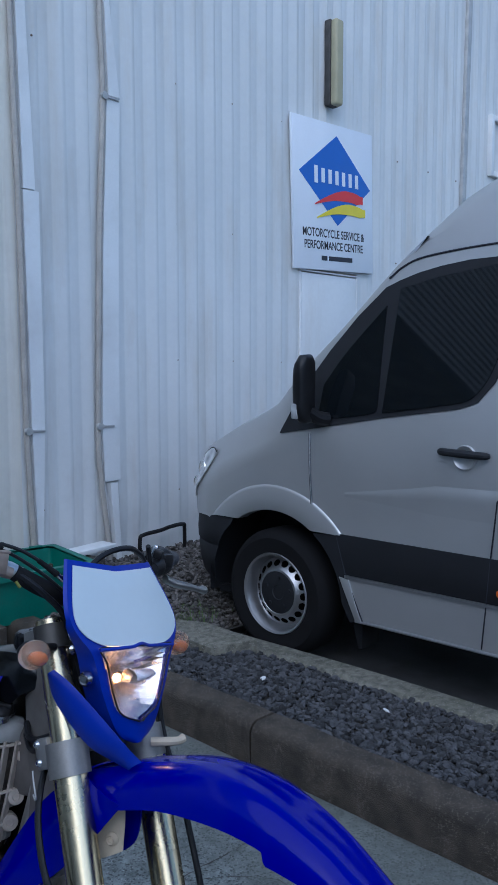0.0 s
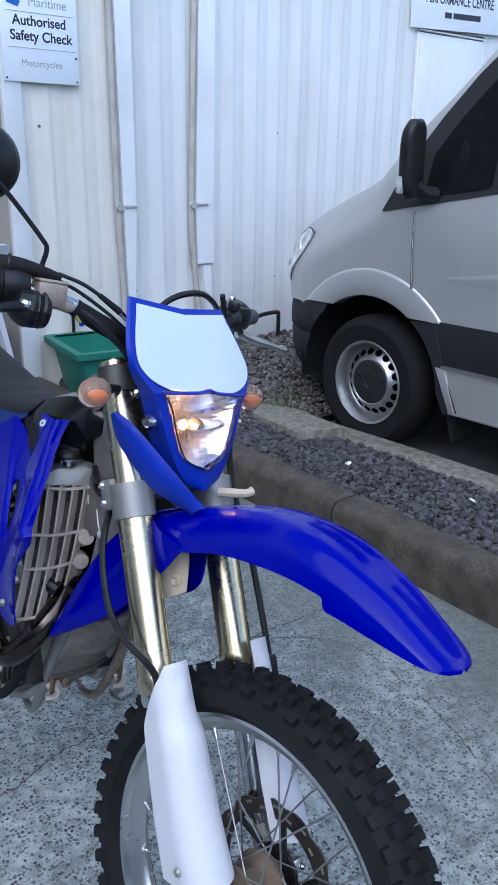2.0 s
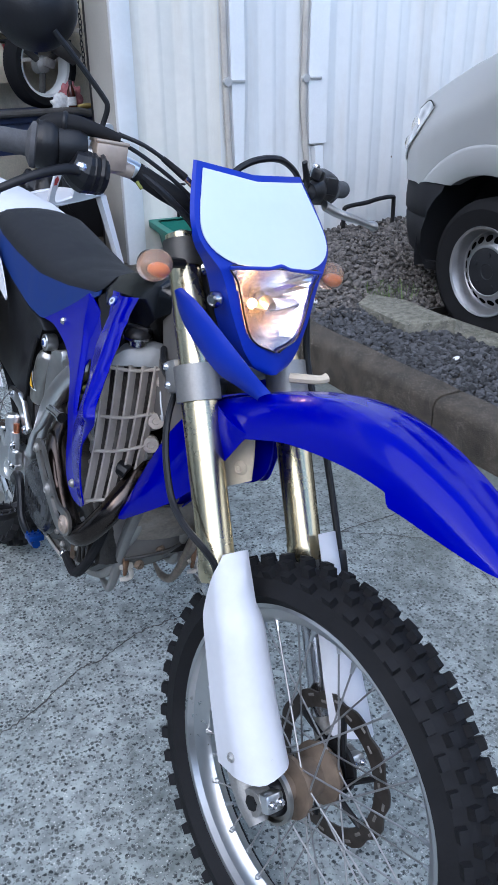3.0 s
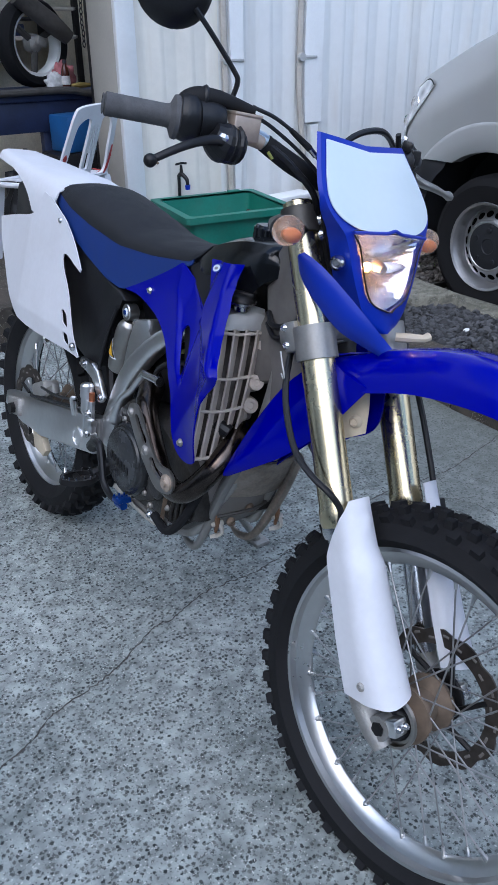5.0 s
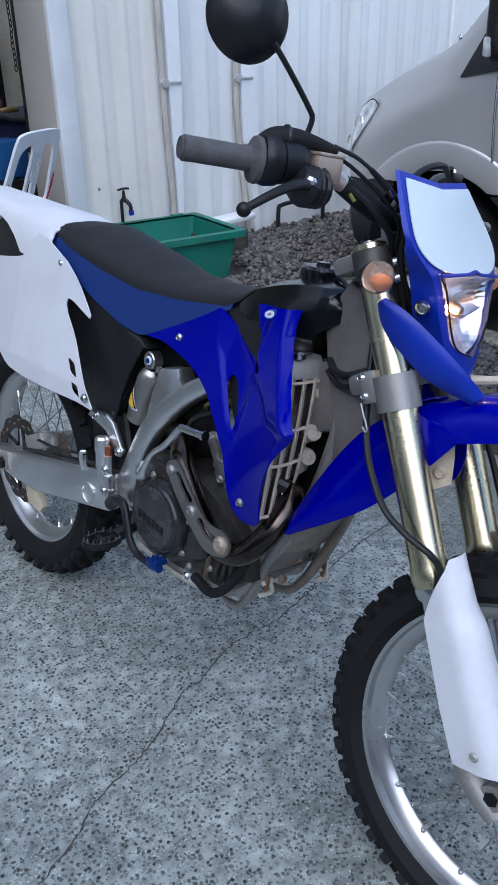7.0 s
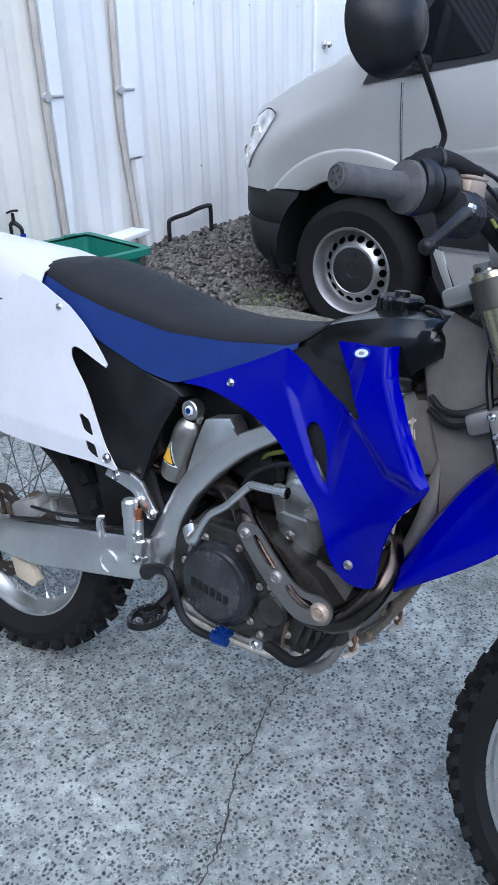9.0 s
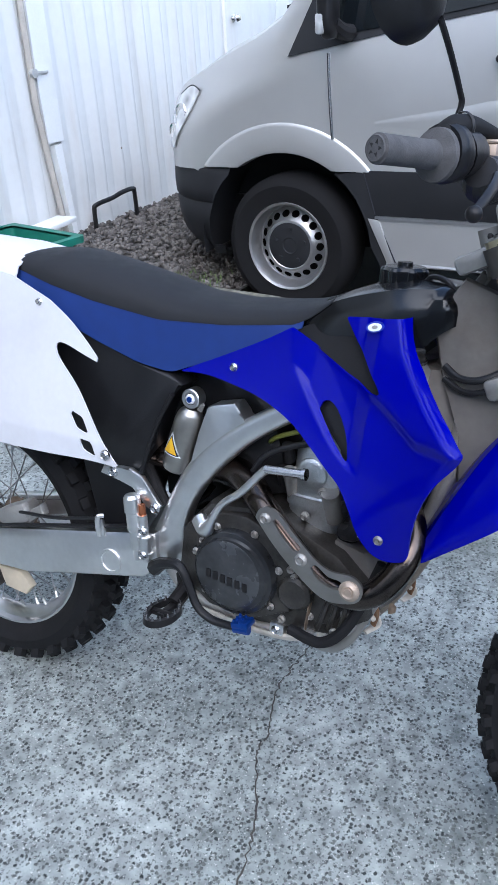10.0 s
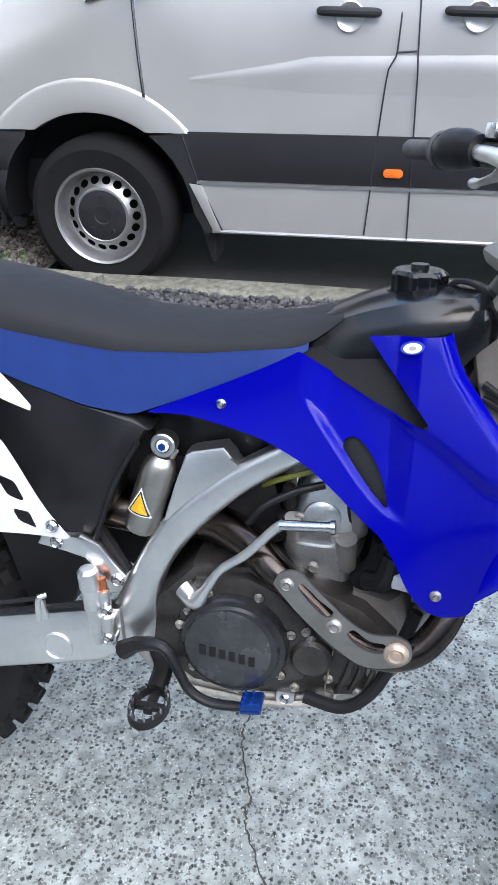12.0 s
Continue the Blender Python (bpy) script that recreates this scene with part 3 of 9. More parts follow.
loft(bm, [[(2.28 + x + 0.012 * math.sin(3 * y), y, z) for x, z in [(-0.02, -0.06), (-0.015, 0.05), (0.01, 0.072), (0.12, 0.078), (0.155, 0.06), (0.16, -0.06)]] for y in np.linspace(-7.0, 1.55, 40)])
part("kerb_run", bm, M_KERB2, inner)
bm = B()
plate(bm, [(2.02, 1.20), (2.27, 1.12), (2.30, 1.5), (2.22, 1.70), (2.06, 1.60)], 0.0, 0.132, to=lambda u, w, l: (u, w, l), bevel=0.012)
lone("concrete_slab_piece", bm, M_KERB2, "flat broken piece of concrete lying in the gravel", "concrete piece")


def bed_height(x, y):
    t = min(1, max(0, (x - 1.6) / 0.68))
    z = 0.132 - 0.075 * t * (1 if y < 1.4 else max(0, 1 - (y - 1.4) / 0.5))
    z += 0.09 * min(1, max(0, (y - 1.5) / 1.2))
    return z + 0.010 * noise.noise((x * 3, y * 3, 0))


bm = B()
xs, ys = np.linspace(1.55, 4.9, 56), np.linspace(-5.0, 2.78, 110)
grid = []
for y in ys:
    row = []
    for x in xs:
        lim = x if y > 1.52 else 1.55 + (x - 1.55) * 0.74 / 3.35
        z = bed_height(lim, y) - 0.012
        if y > 1.52 and x > 2.45:
            z = max(z - 0.12 * max(0, (2.05 - y) / 0.5), -0.045)
        if abs(lim - 1.765) < 0.31 and abs(y - 2.40) < 0.29:
            z = 0.13
        row.append(bm.verts.new((lim, y, z)))
    grid.append(row)
ring_faces(bm, grid, False)
lone("gravel_bed", bm, M_DIRT, "dark soil under the gravel strip", "soil", kind="structure")


def gravel():
    rnd = np.random.RandomState(4)
    bm = B()
    bmesh.ops.create_icosphere(bm, subdivisions=1, radius=1)
    base = np.array([v.co[:] for v in bm.verts])
    tris = np.array([[v.index for v in f.verts] for f in bm.faces])
    bm.free()
    verts, faces, brown_v, brown_f = [], [], [], []
    def scatter(x0, x1, y0, y1, count, size, verts=verts, faces=faces):
        for _ in range(count):
            x, y = rnd.uniform(x0, x1), rnd.uniform(y0, y1)
            if x < kerb_x(y) + 0.155 or (abs(x - 1.765) < 0.31 and abs(y - 2.40) < 0.29):
                continue
            z = bed_height(x, y)
            if y > 1.52 and x > 2.45:
                z = max(z - 0.12 * max(0, (2.05 - y) / 0.5), -0.04)
            s = size * rnd.lognormal(0, 0.28)
            p = base * (1 + rnd.uniform(-0.15, 0.15, (len(base), 1))) * (s * np.array([rnd.uniform(0.8, 1.4), rnd.uniform(0.7, 1.1), rnd.uniform(0.45, 0.85)]))
            a = Euler(rnd.uniform(-1, 1, 3) * (0.7, 0.7, 3.14)).to_matrix()
            p = p @ np.array(a).T + (x, y, z + s * rnd.uniform(-0.25, 0.5))
            faces.append(tris + len(base) * len(verts))
            verts.append(p)
    scatter(1.58, 2.27, -1.7, 1.6, 9500, 0.0118)
    scatter(1.58, 2.27, -5.0, -1.7, 2600, 0.018)
    scatter(1.58, 4.2, 1.52, 2.73, 8500, 0.0122, brown_v, brown_f)
    for nm, vv, ff, mt, text in (("gravel", verts, faces, M_STONE, "loose dark grey basalt gravel filling the strip between the kerbs"), ("gravel_by_wall", brown_v, brown_f, M_STONE2, "loose brownish grey gravel along the foot of the wall")):
        me = bpy.data.meshes.new(nm)
        me.from_pydata(np.concatenate(vv).tolist(), [], np.concatenate(ff).tolist())
        me.materials.append(mt)
        me.polygons.foreach_set("use_smooth", [False] * len(me.polygons))
        tagged(new(nm, me), text, "gravel", kind="stuff")


def grass():
    rnd = random.Random(12)
    bm = B()
    for _ in range(260):
        x, y = rnd.gauss(2.33, 0.09), rnd.gauss(1.72, 0.10)
        if x < 2.1 or y < 1.5:
            continue
        z = 0.10 + 0.02 * rnd.random()
        h, a, w = rnd.uniform(0.02, 0.055), rnd.uniform(0, 6.28), rnd.uniform(0.0015, 0.003)
        d, n = Vector((math.cos(a), math.sin(a), 0)), Vector((-math.sin(a), math.cos(a), 0))
        p = Vector((x, y, z))
        q = [bm.verts.new(p + n * w), bm.verts.new(p - n * w), bm.verts.new(p + d * h * 0.3 - n * w * 0.7 + Vector((0, 0, h * 0.6))), bm.verts.new(p + d * h * 0.3 + n * w * 0.7 + Vector((0, 0, h * 0.6))), bm.verts.new(p + d * h * 0.8 + Vector((0, 0, h)))]
        bm.faces.new((q[0], q[1], q[2], q[3]))
        bm.faces.new((q[3], q[2], q[4]))
    lone("grass_tuft", bm, M_GRASS, "sparse short weeds growing at the end of the kerb", "weeds", kind="stuff")


grass()
for x, y, rz, s in ((1.93, 0.78, 20, 1.0), (2.02, 0.18, 75, 0.8)):
    bm = B()
    o = rounded([(-0.022, 0.0), (-0.008, 0.010), (0.016, 0.008), (0.026, -0.004), (0.004, -0.010), (-0.022, 0.0)])
    plate(bm, [(u * s, w * s) for u, w in o], 0.0, 0.004, to=lambda u, w, l: (u, w, l + 0.15 * u))
    lone("paper_scrap", bm, M_TRIMW, "small white scrap of paper on the gravel", "litter", matrix=pose(x, y, bed_height(x, y) + 0.017, 8, 6, rz))
gravel()

# the shed's wall of ribbed steel sheet
WALL_Y = 2.74
wall = thing("wall_north", pose(0, 0, 0), "white painted ribbed steel cladding wall, dented and stained low down", "wall", kind="structure")


def ribbed(x0, x1, z0, z1, paint=None):
    """Sheet with trapezoid ribs, pushed in and crumpled near its foot."""
    cols = []
    x = x0
    while x < x1 - 0.02:
        for dx, d in ((0, 0), (0.062, 0.0), (0.070, 0.002), (0.076, 0.0), (0.125, 0.0), (0.152, -0.0085), (0.172, -0.0085), (0.188, 0.0)):
            if x + dx < x1:
                cols.append((x + dx, d))
        x += 0.190
    cols.append((x1, 0))
    zs = [z0 + i * 0.06 for i in range(0, 16)] + list(np.linspace(z0 + 1.1, z1, 10))
    bm = B()
    rows = []
    for z in zs:
        row = []
        for x, d in cols:
            low = max(0, 1 - (z - z0) / 0.75)
            dent = low * 0.03 * noise.noise((x * 3.1, z * 4.0, 2.0)) * (1 if x > 2.4 else 0.4)
            row.append(bm.verts.new((x, WALL_Y + d * (1 - 0.5 * low * abs(noise.noise((x * 2, z * 5, 7)))) + dent + 0.003 * noise.noise((x, z, 1)), z)))
        rows.append(row)
    ring_faces(bm, rows, False)
    return part("cladding_sheet", bm, paint or M_WALL, wall, angle=85, solid=0.0012, offset=1)


ribbed(1.42, 1.95, 0.05, 6.2, M_WALLC)
ribbed(1.95, 2.50, 0.05, 6.2)
ribbed(2.50, 4.61, 0.10, 6.2)
ribbed(4.61, 5.43, 2.33, 6.2)
ribbed(5.43, 7.30, 0.10, 6.2)
ribbed(7.30, 12.0, 0.10, 6.2)
bm = B()
box(bm, (6.66, 2.90, 3.1), (10.6, 0.24, 6.2))
part("backing", bm, M_SHOP, wall, smooth=False)
bm = B()
box(bm, (1.375, WALL_Y - 0.006, 3.1), (0.11, 0.035, 6.2), bevel=0.004)
part("corner_flashing", bm, M_TRIMW, wall)
bm = B()
box(bm, (7.35, WALL_Y - 0.012, 3.1), (0.085, 0.05, 6.2), (0, 1.6, 0), bevel=0.006)
part("flashing", bm, M_CLIPG, wall)
bm = B()
box(bm, (1.345, 2.895, 3.1), (0.045, 0.31, 6.2), bevel=0.003)
part("door_reveal", bm, M_BEIGE, wall, "beige painted steel return of the opening")

screw_me = finish("screw", lathe(B(), [(0, 0.005), (0.005, 0.004), (0.008, 0.0), (0.008, -0.003)], (0, 0, 0), (0, -1, 0), 8), M_HUB)
for z in (0.62, 1.55, 2.50, 3.45):
    for k in range(9):
        ob = new("screw", screw_me)
        ob.parent = wall
        ob.matrix_local = Matrix.Translation((1.525 + 0.57 * k if 1.525 + 0.57 * k < 4.5 else 1.525 + 0.57 * (k + 2), WALL_Y - 0.005, z + 0.01 * math.sin(7 * k)))

# side door under the sign
door = thing("door_1", pose(4.61, WALL_Y, 0.2), "plain white flush door, closed, in a white steel frame", "door", kind="structure")
bm = B()
box(bm, (0.41, 0.004, 1.05), (0.784, 0.04, 2.086), bevel=0.003)
part("door_leaf", bm, M_WALL, door)
for c, s in (((0.006, -0.004, 1.05), (0.011, 0.030, 2.1)), ((0.813, -0.004, 1.05), (0.011, 0.030, 2.1)), ((0.41, -0.004, 2.11), (0.814, 0.030, 0.014))):
    bm = B()
    box(bm, c, s, bevel=0.004)
    part("door_frame", bm, M_TRIMW, door)
bm = B()
lathe(bm, [(0, 0.055), (0.018, 0.054), (0.026, 0.04), (0.022, 0.024), (0.010, 0.018), (0.010, 0.004), (0.028, 0.003), (0.028, 0)], (0.11, -0.026, 1.10), (0, -1, 0), 20)
part("knob", bm, M_STEEL, door, "round metal knob")

# window high on the far sheet
win = thing("window_1", pose(7.97, WALL_Y, 3.66), "small dark window in a white frame high on the wall", "window", kind="structure")
bm = B()
box(bm, (0.6, 0.02, 0.29), (1.16, 0.02, 0.56))
part("pane", bm, M_TINT, win, smooth=False)
for c, s in (((0, -0.02, 0.29), (0.06, 0.06, 0.66)), ((1.2, -0.02, 0.29), (0.06, 0.06, 0.66)), ((0.6, -0.02, 0.59), (1.14, 0.06, 0.06)), ((0.6, -0.02, -0.01), (1.14, 0.06, 0.06))):
    bm = B()
    box(bm, c, s, bevel=0.005)
    part("window_frame", bm, M_TRIMW, win)


def ribbon(bm, runs, y0, y1):
    """An upright cover strip: runs of (left, right, height) from the top down."""
    loft(bm, [[(a, y0, z), (a + 0.006, y1, z), (b - 0.006, y1, z), (b, y0, z)] for a, b, z in runs])


def downpipe(x, pipe, strips, clips, label):
    """A grey conduit with white cover strips beside it, clipped to the wall."""
    p = thing("downpipe", pose(x, WALL_Y, 0), label, "pipe", group="conduits on the wall")
    bm = B()
    tube(bm, [(u, -0.030, z) for u, z in pipe], 0.018, 12, 5)
    part("conduit", bm, M_CONDUIT, p)
    for runs in strips:
        bm = B()
        ribbon(bm, runs, -0.004, -0.038)
        part("cover_strip", bm, M_TRIMW, p, smooth=False)
    for u, z in clips:
        bm = B()
        box(bm, (u + 0.045, -0.044, z), (0.15, 0.010, 0.014), (0, 2, 0), bevel=0.003)
        cyl(bm, (u, -0.04, z), (u, -0.062, z), 0.024, seg=12)
        part("clip", bm, M_CLIPG, p)
    return p


downpipe(1.955, [(-0.050, 6.1), (-0.021, 3.6), (0.003, 2.53), (0.019, 1.13), (0.046, 0.48), (0.055, 0.2)],
         [[(-0.025, 0.045, 6.1), (0.008, 0.083, 3.6), (0.030, 0.122, 2.56)], [(0.026, 0.146, 2.552), (0.048, 0.148, 1.12), (0.068, 0.118, 0.43), (0.070, 0.118, 0.2)]],
         [(0.019, 1.126)], "grey conduit with a tapering white cover strip clipped to the cladding")
downpipe(2.50, [(0.045, 6.1), (0.074, 3.8), (0.088, 3.22), (0.040, 2.3), (0.006, 1.11), (0.020, 0.8), (0.072, 0.35), (0.08, 0.15)],
         [[(0.065, 0.115, 6.1), (0.100, 0.150, 3.82), (0.125, 0.225, 3.235)], [(0.110, 0.225, 3.225), (0.062, 0.198, 2.3), (0.030, 0.180, 1.10), (0.042, 0.182, 0.76)], [(0.085, 0.158, 0.745), (0.135, 0.185, 0.18)]],
         [(0.006, 1.126), (0.088, 3.22)], "grey conduit with a bent white cover strip clipped to the cladding")

# tap, bent pipe, tub and block at the wall's foot
tap = thing("tap", pose(1.645, 2.735, 0.52), "old brass garden tap with a blue lever on a riser", "tap")
bm = B()
tube(bm, [(0, -0.02, -0.38), (0, -0.02, 0.02)], 0.009, 10, 2)
tube(bm, [(0, -0.02, 0.02), (0, -0.05, 0.035), (0.012, -0.085, 0.01), (0.014, -0.09, -0.03)], [0.011, 0.013, 0.011, 0.009], 10, 4)
cyl(bm, (0, -0.05, 0.03), (0, -0.05, 0.085), 0.012, 0.007, 10)
part("body", bm, M_DARKMET, tap)
bm = B()
tube(bm, [(-0.035, -0.05, 0.09), (0, -0.05, 0.094), (0.035, -0.05, 0.09)], 0.006, 8, 3)
part("handle", bm, M_DARKMET, tap)
bm = B()
cyl(bm, (0.014, -0.09, -0.02), (0.014, -0.09, -0.045), 0.016, 0.014, 10)
part("hose_fitting", bm, M_BLUE3, tap, "blue hose fitting")
bm = B()
tube(bm, [(2.80, 2.66, 0.14), (2.80, 2.66, 0.33), (2.83, 2.66, 0.365), (2.98, 2.655, 0.375), (3.08, 2.65, 0.39), (3.19, 2.65, 0.39), (3.205, 2.65, 0.36), (3.205, 2.65, 0.18)], 0.014, 10, 5)
lone("bent_pipe", bm, M_DARKMET, "dark bent steel pipe rising from the gravel by the wall", "pipe")


def tub():
    t = thing("tub", pose(1.728, 2.40, 0.145, 0, 0, -10) @ Matrix.Scale(1.05, 4), "open green plastic tub standing empty against the wall", "tub")
    def ring(sx, sy, z, r=0.025):
        pts = []
        for cx, cy, a0 in ((sx - r, sy - r, 0), (-sx + r, sy - r, 90), (-sx + r, -sy + r, 180), (sx - r, -sy + r, 270)):
            for k in range(5):
                a = radians(a0 + 22.5 * k)
                pts.append((cx + r * math.cos(a), cy + r * math.sin(a), z))
        return pts
    bm = B()
    loft(bm, [ring(0.23, 0.20, 0.0), ring(0.272, 0.243, 0.255), ring(0.272, 0.243, 0.262)], caps=False)
    bm.faces.new([v for v in bm.verts][:20])
    part("body", bm, M_GREEN, t, solid=0.004, angle=60)
    bm = B()
    loft(bm, [ring(0.27, 0.24, 0.262), ring(0.298, 0.268, 0.262), ring(0.300, 0.270, 0.240), ring(0.306, 0.276, 0.240), ring(0.308, 0.278, 0.272), ring(0.268, 0.238, 0.272)], caps=False)
    part("rim", bm, M_GREEN, t, angle=40)
    bm = B()
    box(bm, (0.18, 0.25, 0.276), (0.07, 0.03, 0.01), bevel=0.003)
    part("handle_tab", bm, M_GREEN, t)


tub()
bm = B()
box(bm, (2.18, 2.52, 0.25), (0.30, 0.20, 0.16), (0, 0, 8), bevel=0.012)
lone("concrete_block", bm, M_KERB, "grey concrete block beside the tub", "concrete block")
bm = B()
box(bm, (2.30, 2.60, 0.36), (0.42, 0.14, 0.03), (0, 0, 6), bevel=0.006)
lone("white_board_offcut", bm, M_TRIMW, "white board offcut lying on the block at the wall", "board")

# lamp and signs on the wall
lamp = thing("wall_light", pose(4.985, WALL_Y - 0.01, 3.69), "upright cream plastic batten light on the wall", "wall light")
bm = B()
box(bm, (0, -0.03, 0.345), (0.12, 0.06, 0.69), bevel=0.008)
part("base", bm, M_DUST, lamp)
bm = B()
box(bm, (0.004, -0.085, 0.345), (0.105, 0.07, 0.69), bevel=0.022, segs=4)
part("cover", bm, M_YEL, lamp)


def words(body, size, material_, parent, at, name="lettering", spacing=1.0, squeeze=1.0, bold=0.0):
    cu = bpy.data.curves.new(name, "FONT")
    cu.body, cu.size, cu.extrude, cu.space_character, cu.offset = body, size, 0.0006, spacing, bold
    cu.align_x = "CENTER"
    cu.materials.append(material_)
    ob = new(name, cu)
    ob.parent = parent
    ob.matrix_local = pose(*at, 90, 0, 0) @ Matrix.Diagonal((squeeze, 1, 1, 1))
    return ob


M_SBLUE = material("sign_blue", (0.02, 0.12, 0.50), 0.4, vary=0.06, scale=4)
M_SRED = material("sign_red", (0.65, 0.03, 0.03), 0.4, vary=0.05)
M_SYEL = material("sign_yellow", (0.75, 0.62, 0.02), 0.4, vary=0.05)
M_INK = material("dark_ink", (0.02, 0.02, 0.03), 0.5)
M_GREYINK = material("grey_ink", (0.33, 0.34, 0.36), 0.5)
M_SGREEN = material("sign_green", (0.05, 0.42, 0.12), 0.4)


def sign_main():
    s = thing("sign_board", pose(4.496, WALL_Y - 0.032, 2.311, 0, -2.2, 0), "white sign with a blue diamond, red and yellow swooshes and lettering", "sign")
    W, H = 1.145, 1.222
    bm = B()
    box(bm, (W / 2, 0, H / 2), (W, 0.02, H), bevel=0.002)
    part("board", bm, M_SIGN, s)
    flat = lambda u, w, l: (u, l, w)
    bm = B()
    plate(bm, [(W * 0.53, H * 0.925), (W * 0.965, H * 0.60), (W * 0.53, H * 0.315), (W * 0.075, H * 0.645)], -0.013, -0.0105, flat)
    part("blue_diamond", bm, M_SBLUE, s, smooth=False)
    def swoosh(z, rise, mat, x0, x1, lay, name):
        bm = B()
        top, low = [], []
        for k in range(17):
            t = k / 16
            x = W * (x0 + (x1 - x0) * t)
            zz = H * (z + rise * math.sin(min(1, t * 1.15) * 1.9) - 0.02 * t)
            th = H * 0.066 * (0.12 + min(1, t * 1.7)) * (1 if t < 0.93 else 0.75)
            top.append(bm.verts.new((x, lay, zz + th / 2)))
            low.append(bm.verts.new((x, lay, zz - th / 2)))
        ring_faces(bm, [top, low], False)
        part(name, bm, mat, s, smooth=False, solid=0.001)
    swoosh(0.440, 0.10, M_SRED, 0.25, 0.86, -0.0155, "red_stroke")
    swoosh(0.350, 0.10, M_SYEL, 0.27, 0.89, -0.0165, "yellow_stroke")
    # the trade name is drawn as white upright bars
    for k in range(7):
        bm = B()
        box(bm, (W * (0.27 + 0.085 * k), -0.0145, H * 0.64), (W * 0.040, 0.002, H * (0.115 if k in (0,) else 0.095)))
        part("name_bar", bm, M_SIGN, s, smooth=False)
    words("MOTORCYCLE SERVICE &", 0.098, M_INK, s, (W * 0.49, -0.0112, H * 0.225), squeeze=0.79, bold=0.0012)
    words("PERFORMANCE CENTRE", 0.098, M_INK, s, (W * 0.49, -0.0112, H * 0.142), squeeze=0.79, bold=0.0012)
    for k, wid in ((0, 0.07), (1, 0.30)):
        bm = B()
        box(bm, (W * (0.36 if k == 0 else 0.565), -0.0112, H * 0.082), (W * wid, 0.002, H * 0.032))
        part("number_bar", bm, M_INK, s, smooth=False)


sign_main()


def sign_small():
    s = thing("notice_sign", pose(1.335, WALL_Y - 0.03, 1.76), "white notice sign about authorised motorcycle safety checks", "sign")
    W, H = 0.43, 0.50
    bm = B()
    box(bm, (W / 2, 0, H / 2), (W, 0.006, H), bevel=0.001)
    part("board", bm, M_SIGN, s)
    for z in (0.325, 0.16):
        bm = B()
        box(bm, (W * 0.52, -0.0037, z), (W * 0.88, 0.001, 0.003))
        part("rule", bm, M_GREYINK, s, smooth=False)
    bm = B()
    plate(bm, [(0.04, 0.42), (0.13, 0.475), (0.14, 0.42), (0.12, 0.375)], -0.005, -0.0035)
    part("green_mark", bm, M_SGREEN, s, smooth=False)
    bm = B()
    plate(bm, [(0.04, 0.41), (0.115, 0.37), (0.10, 0.345), (0.04, 0.36)], -0.005, -0.0035)
    part("blue_mark", bm, M_SBLUE, s, smooth=False)
    words("Roads &", 0.060, M_GREYINK, s, (0.245, -0.0036, 0.415))
    words("Maritime", 0.060, M_GREYINK, s, (0.265, -0.0036, 0.355))
    words("Authorised", 0.066, M_INK, s, (0.215, -0.0036, 0.265), bold=0.0012)
    words("Safety Check", 0.066, M_INK, s, (0.222, -0.0036, 0.195), bold=0.0012)
    words("Motorcycles", 0.046, M_GREYINK, s, (0.215, -0.0036, 0.075))
    for x, z in ((0.015, 0.015), (W - 0.015, 0.015), (W - 0.015, 0.13), (W - 0.015, H - 0.015)):
        bm = B()
        cyl(bm, (x, -0.003, z), (x, -0.007, z), 0.005, seg=8)
        part("screw", bm, M_DARKMET, s)


sign_small()


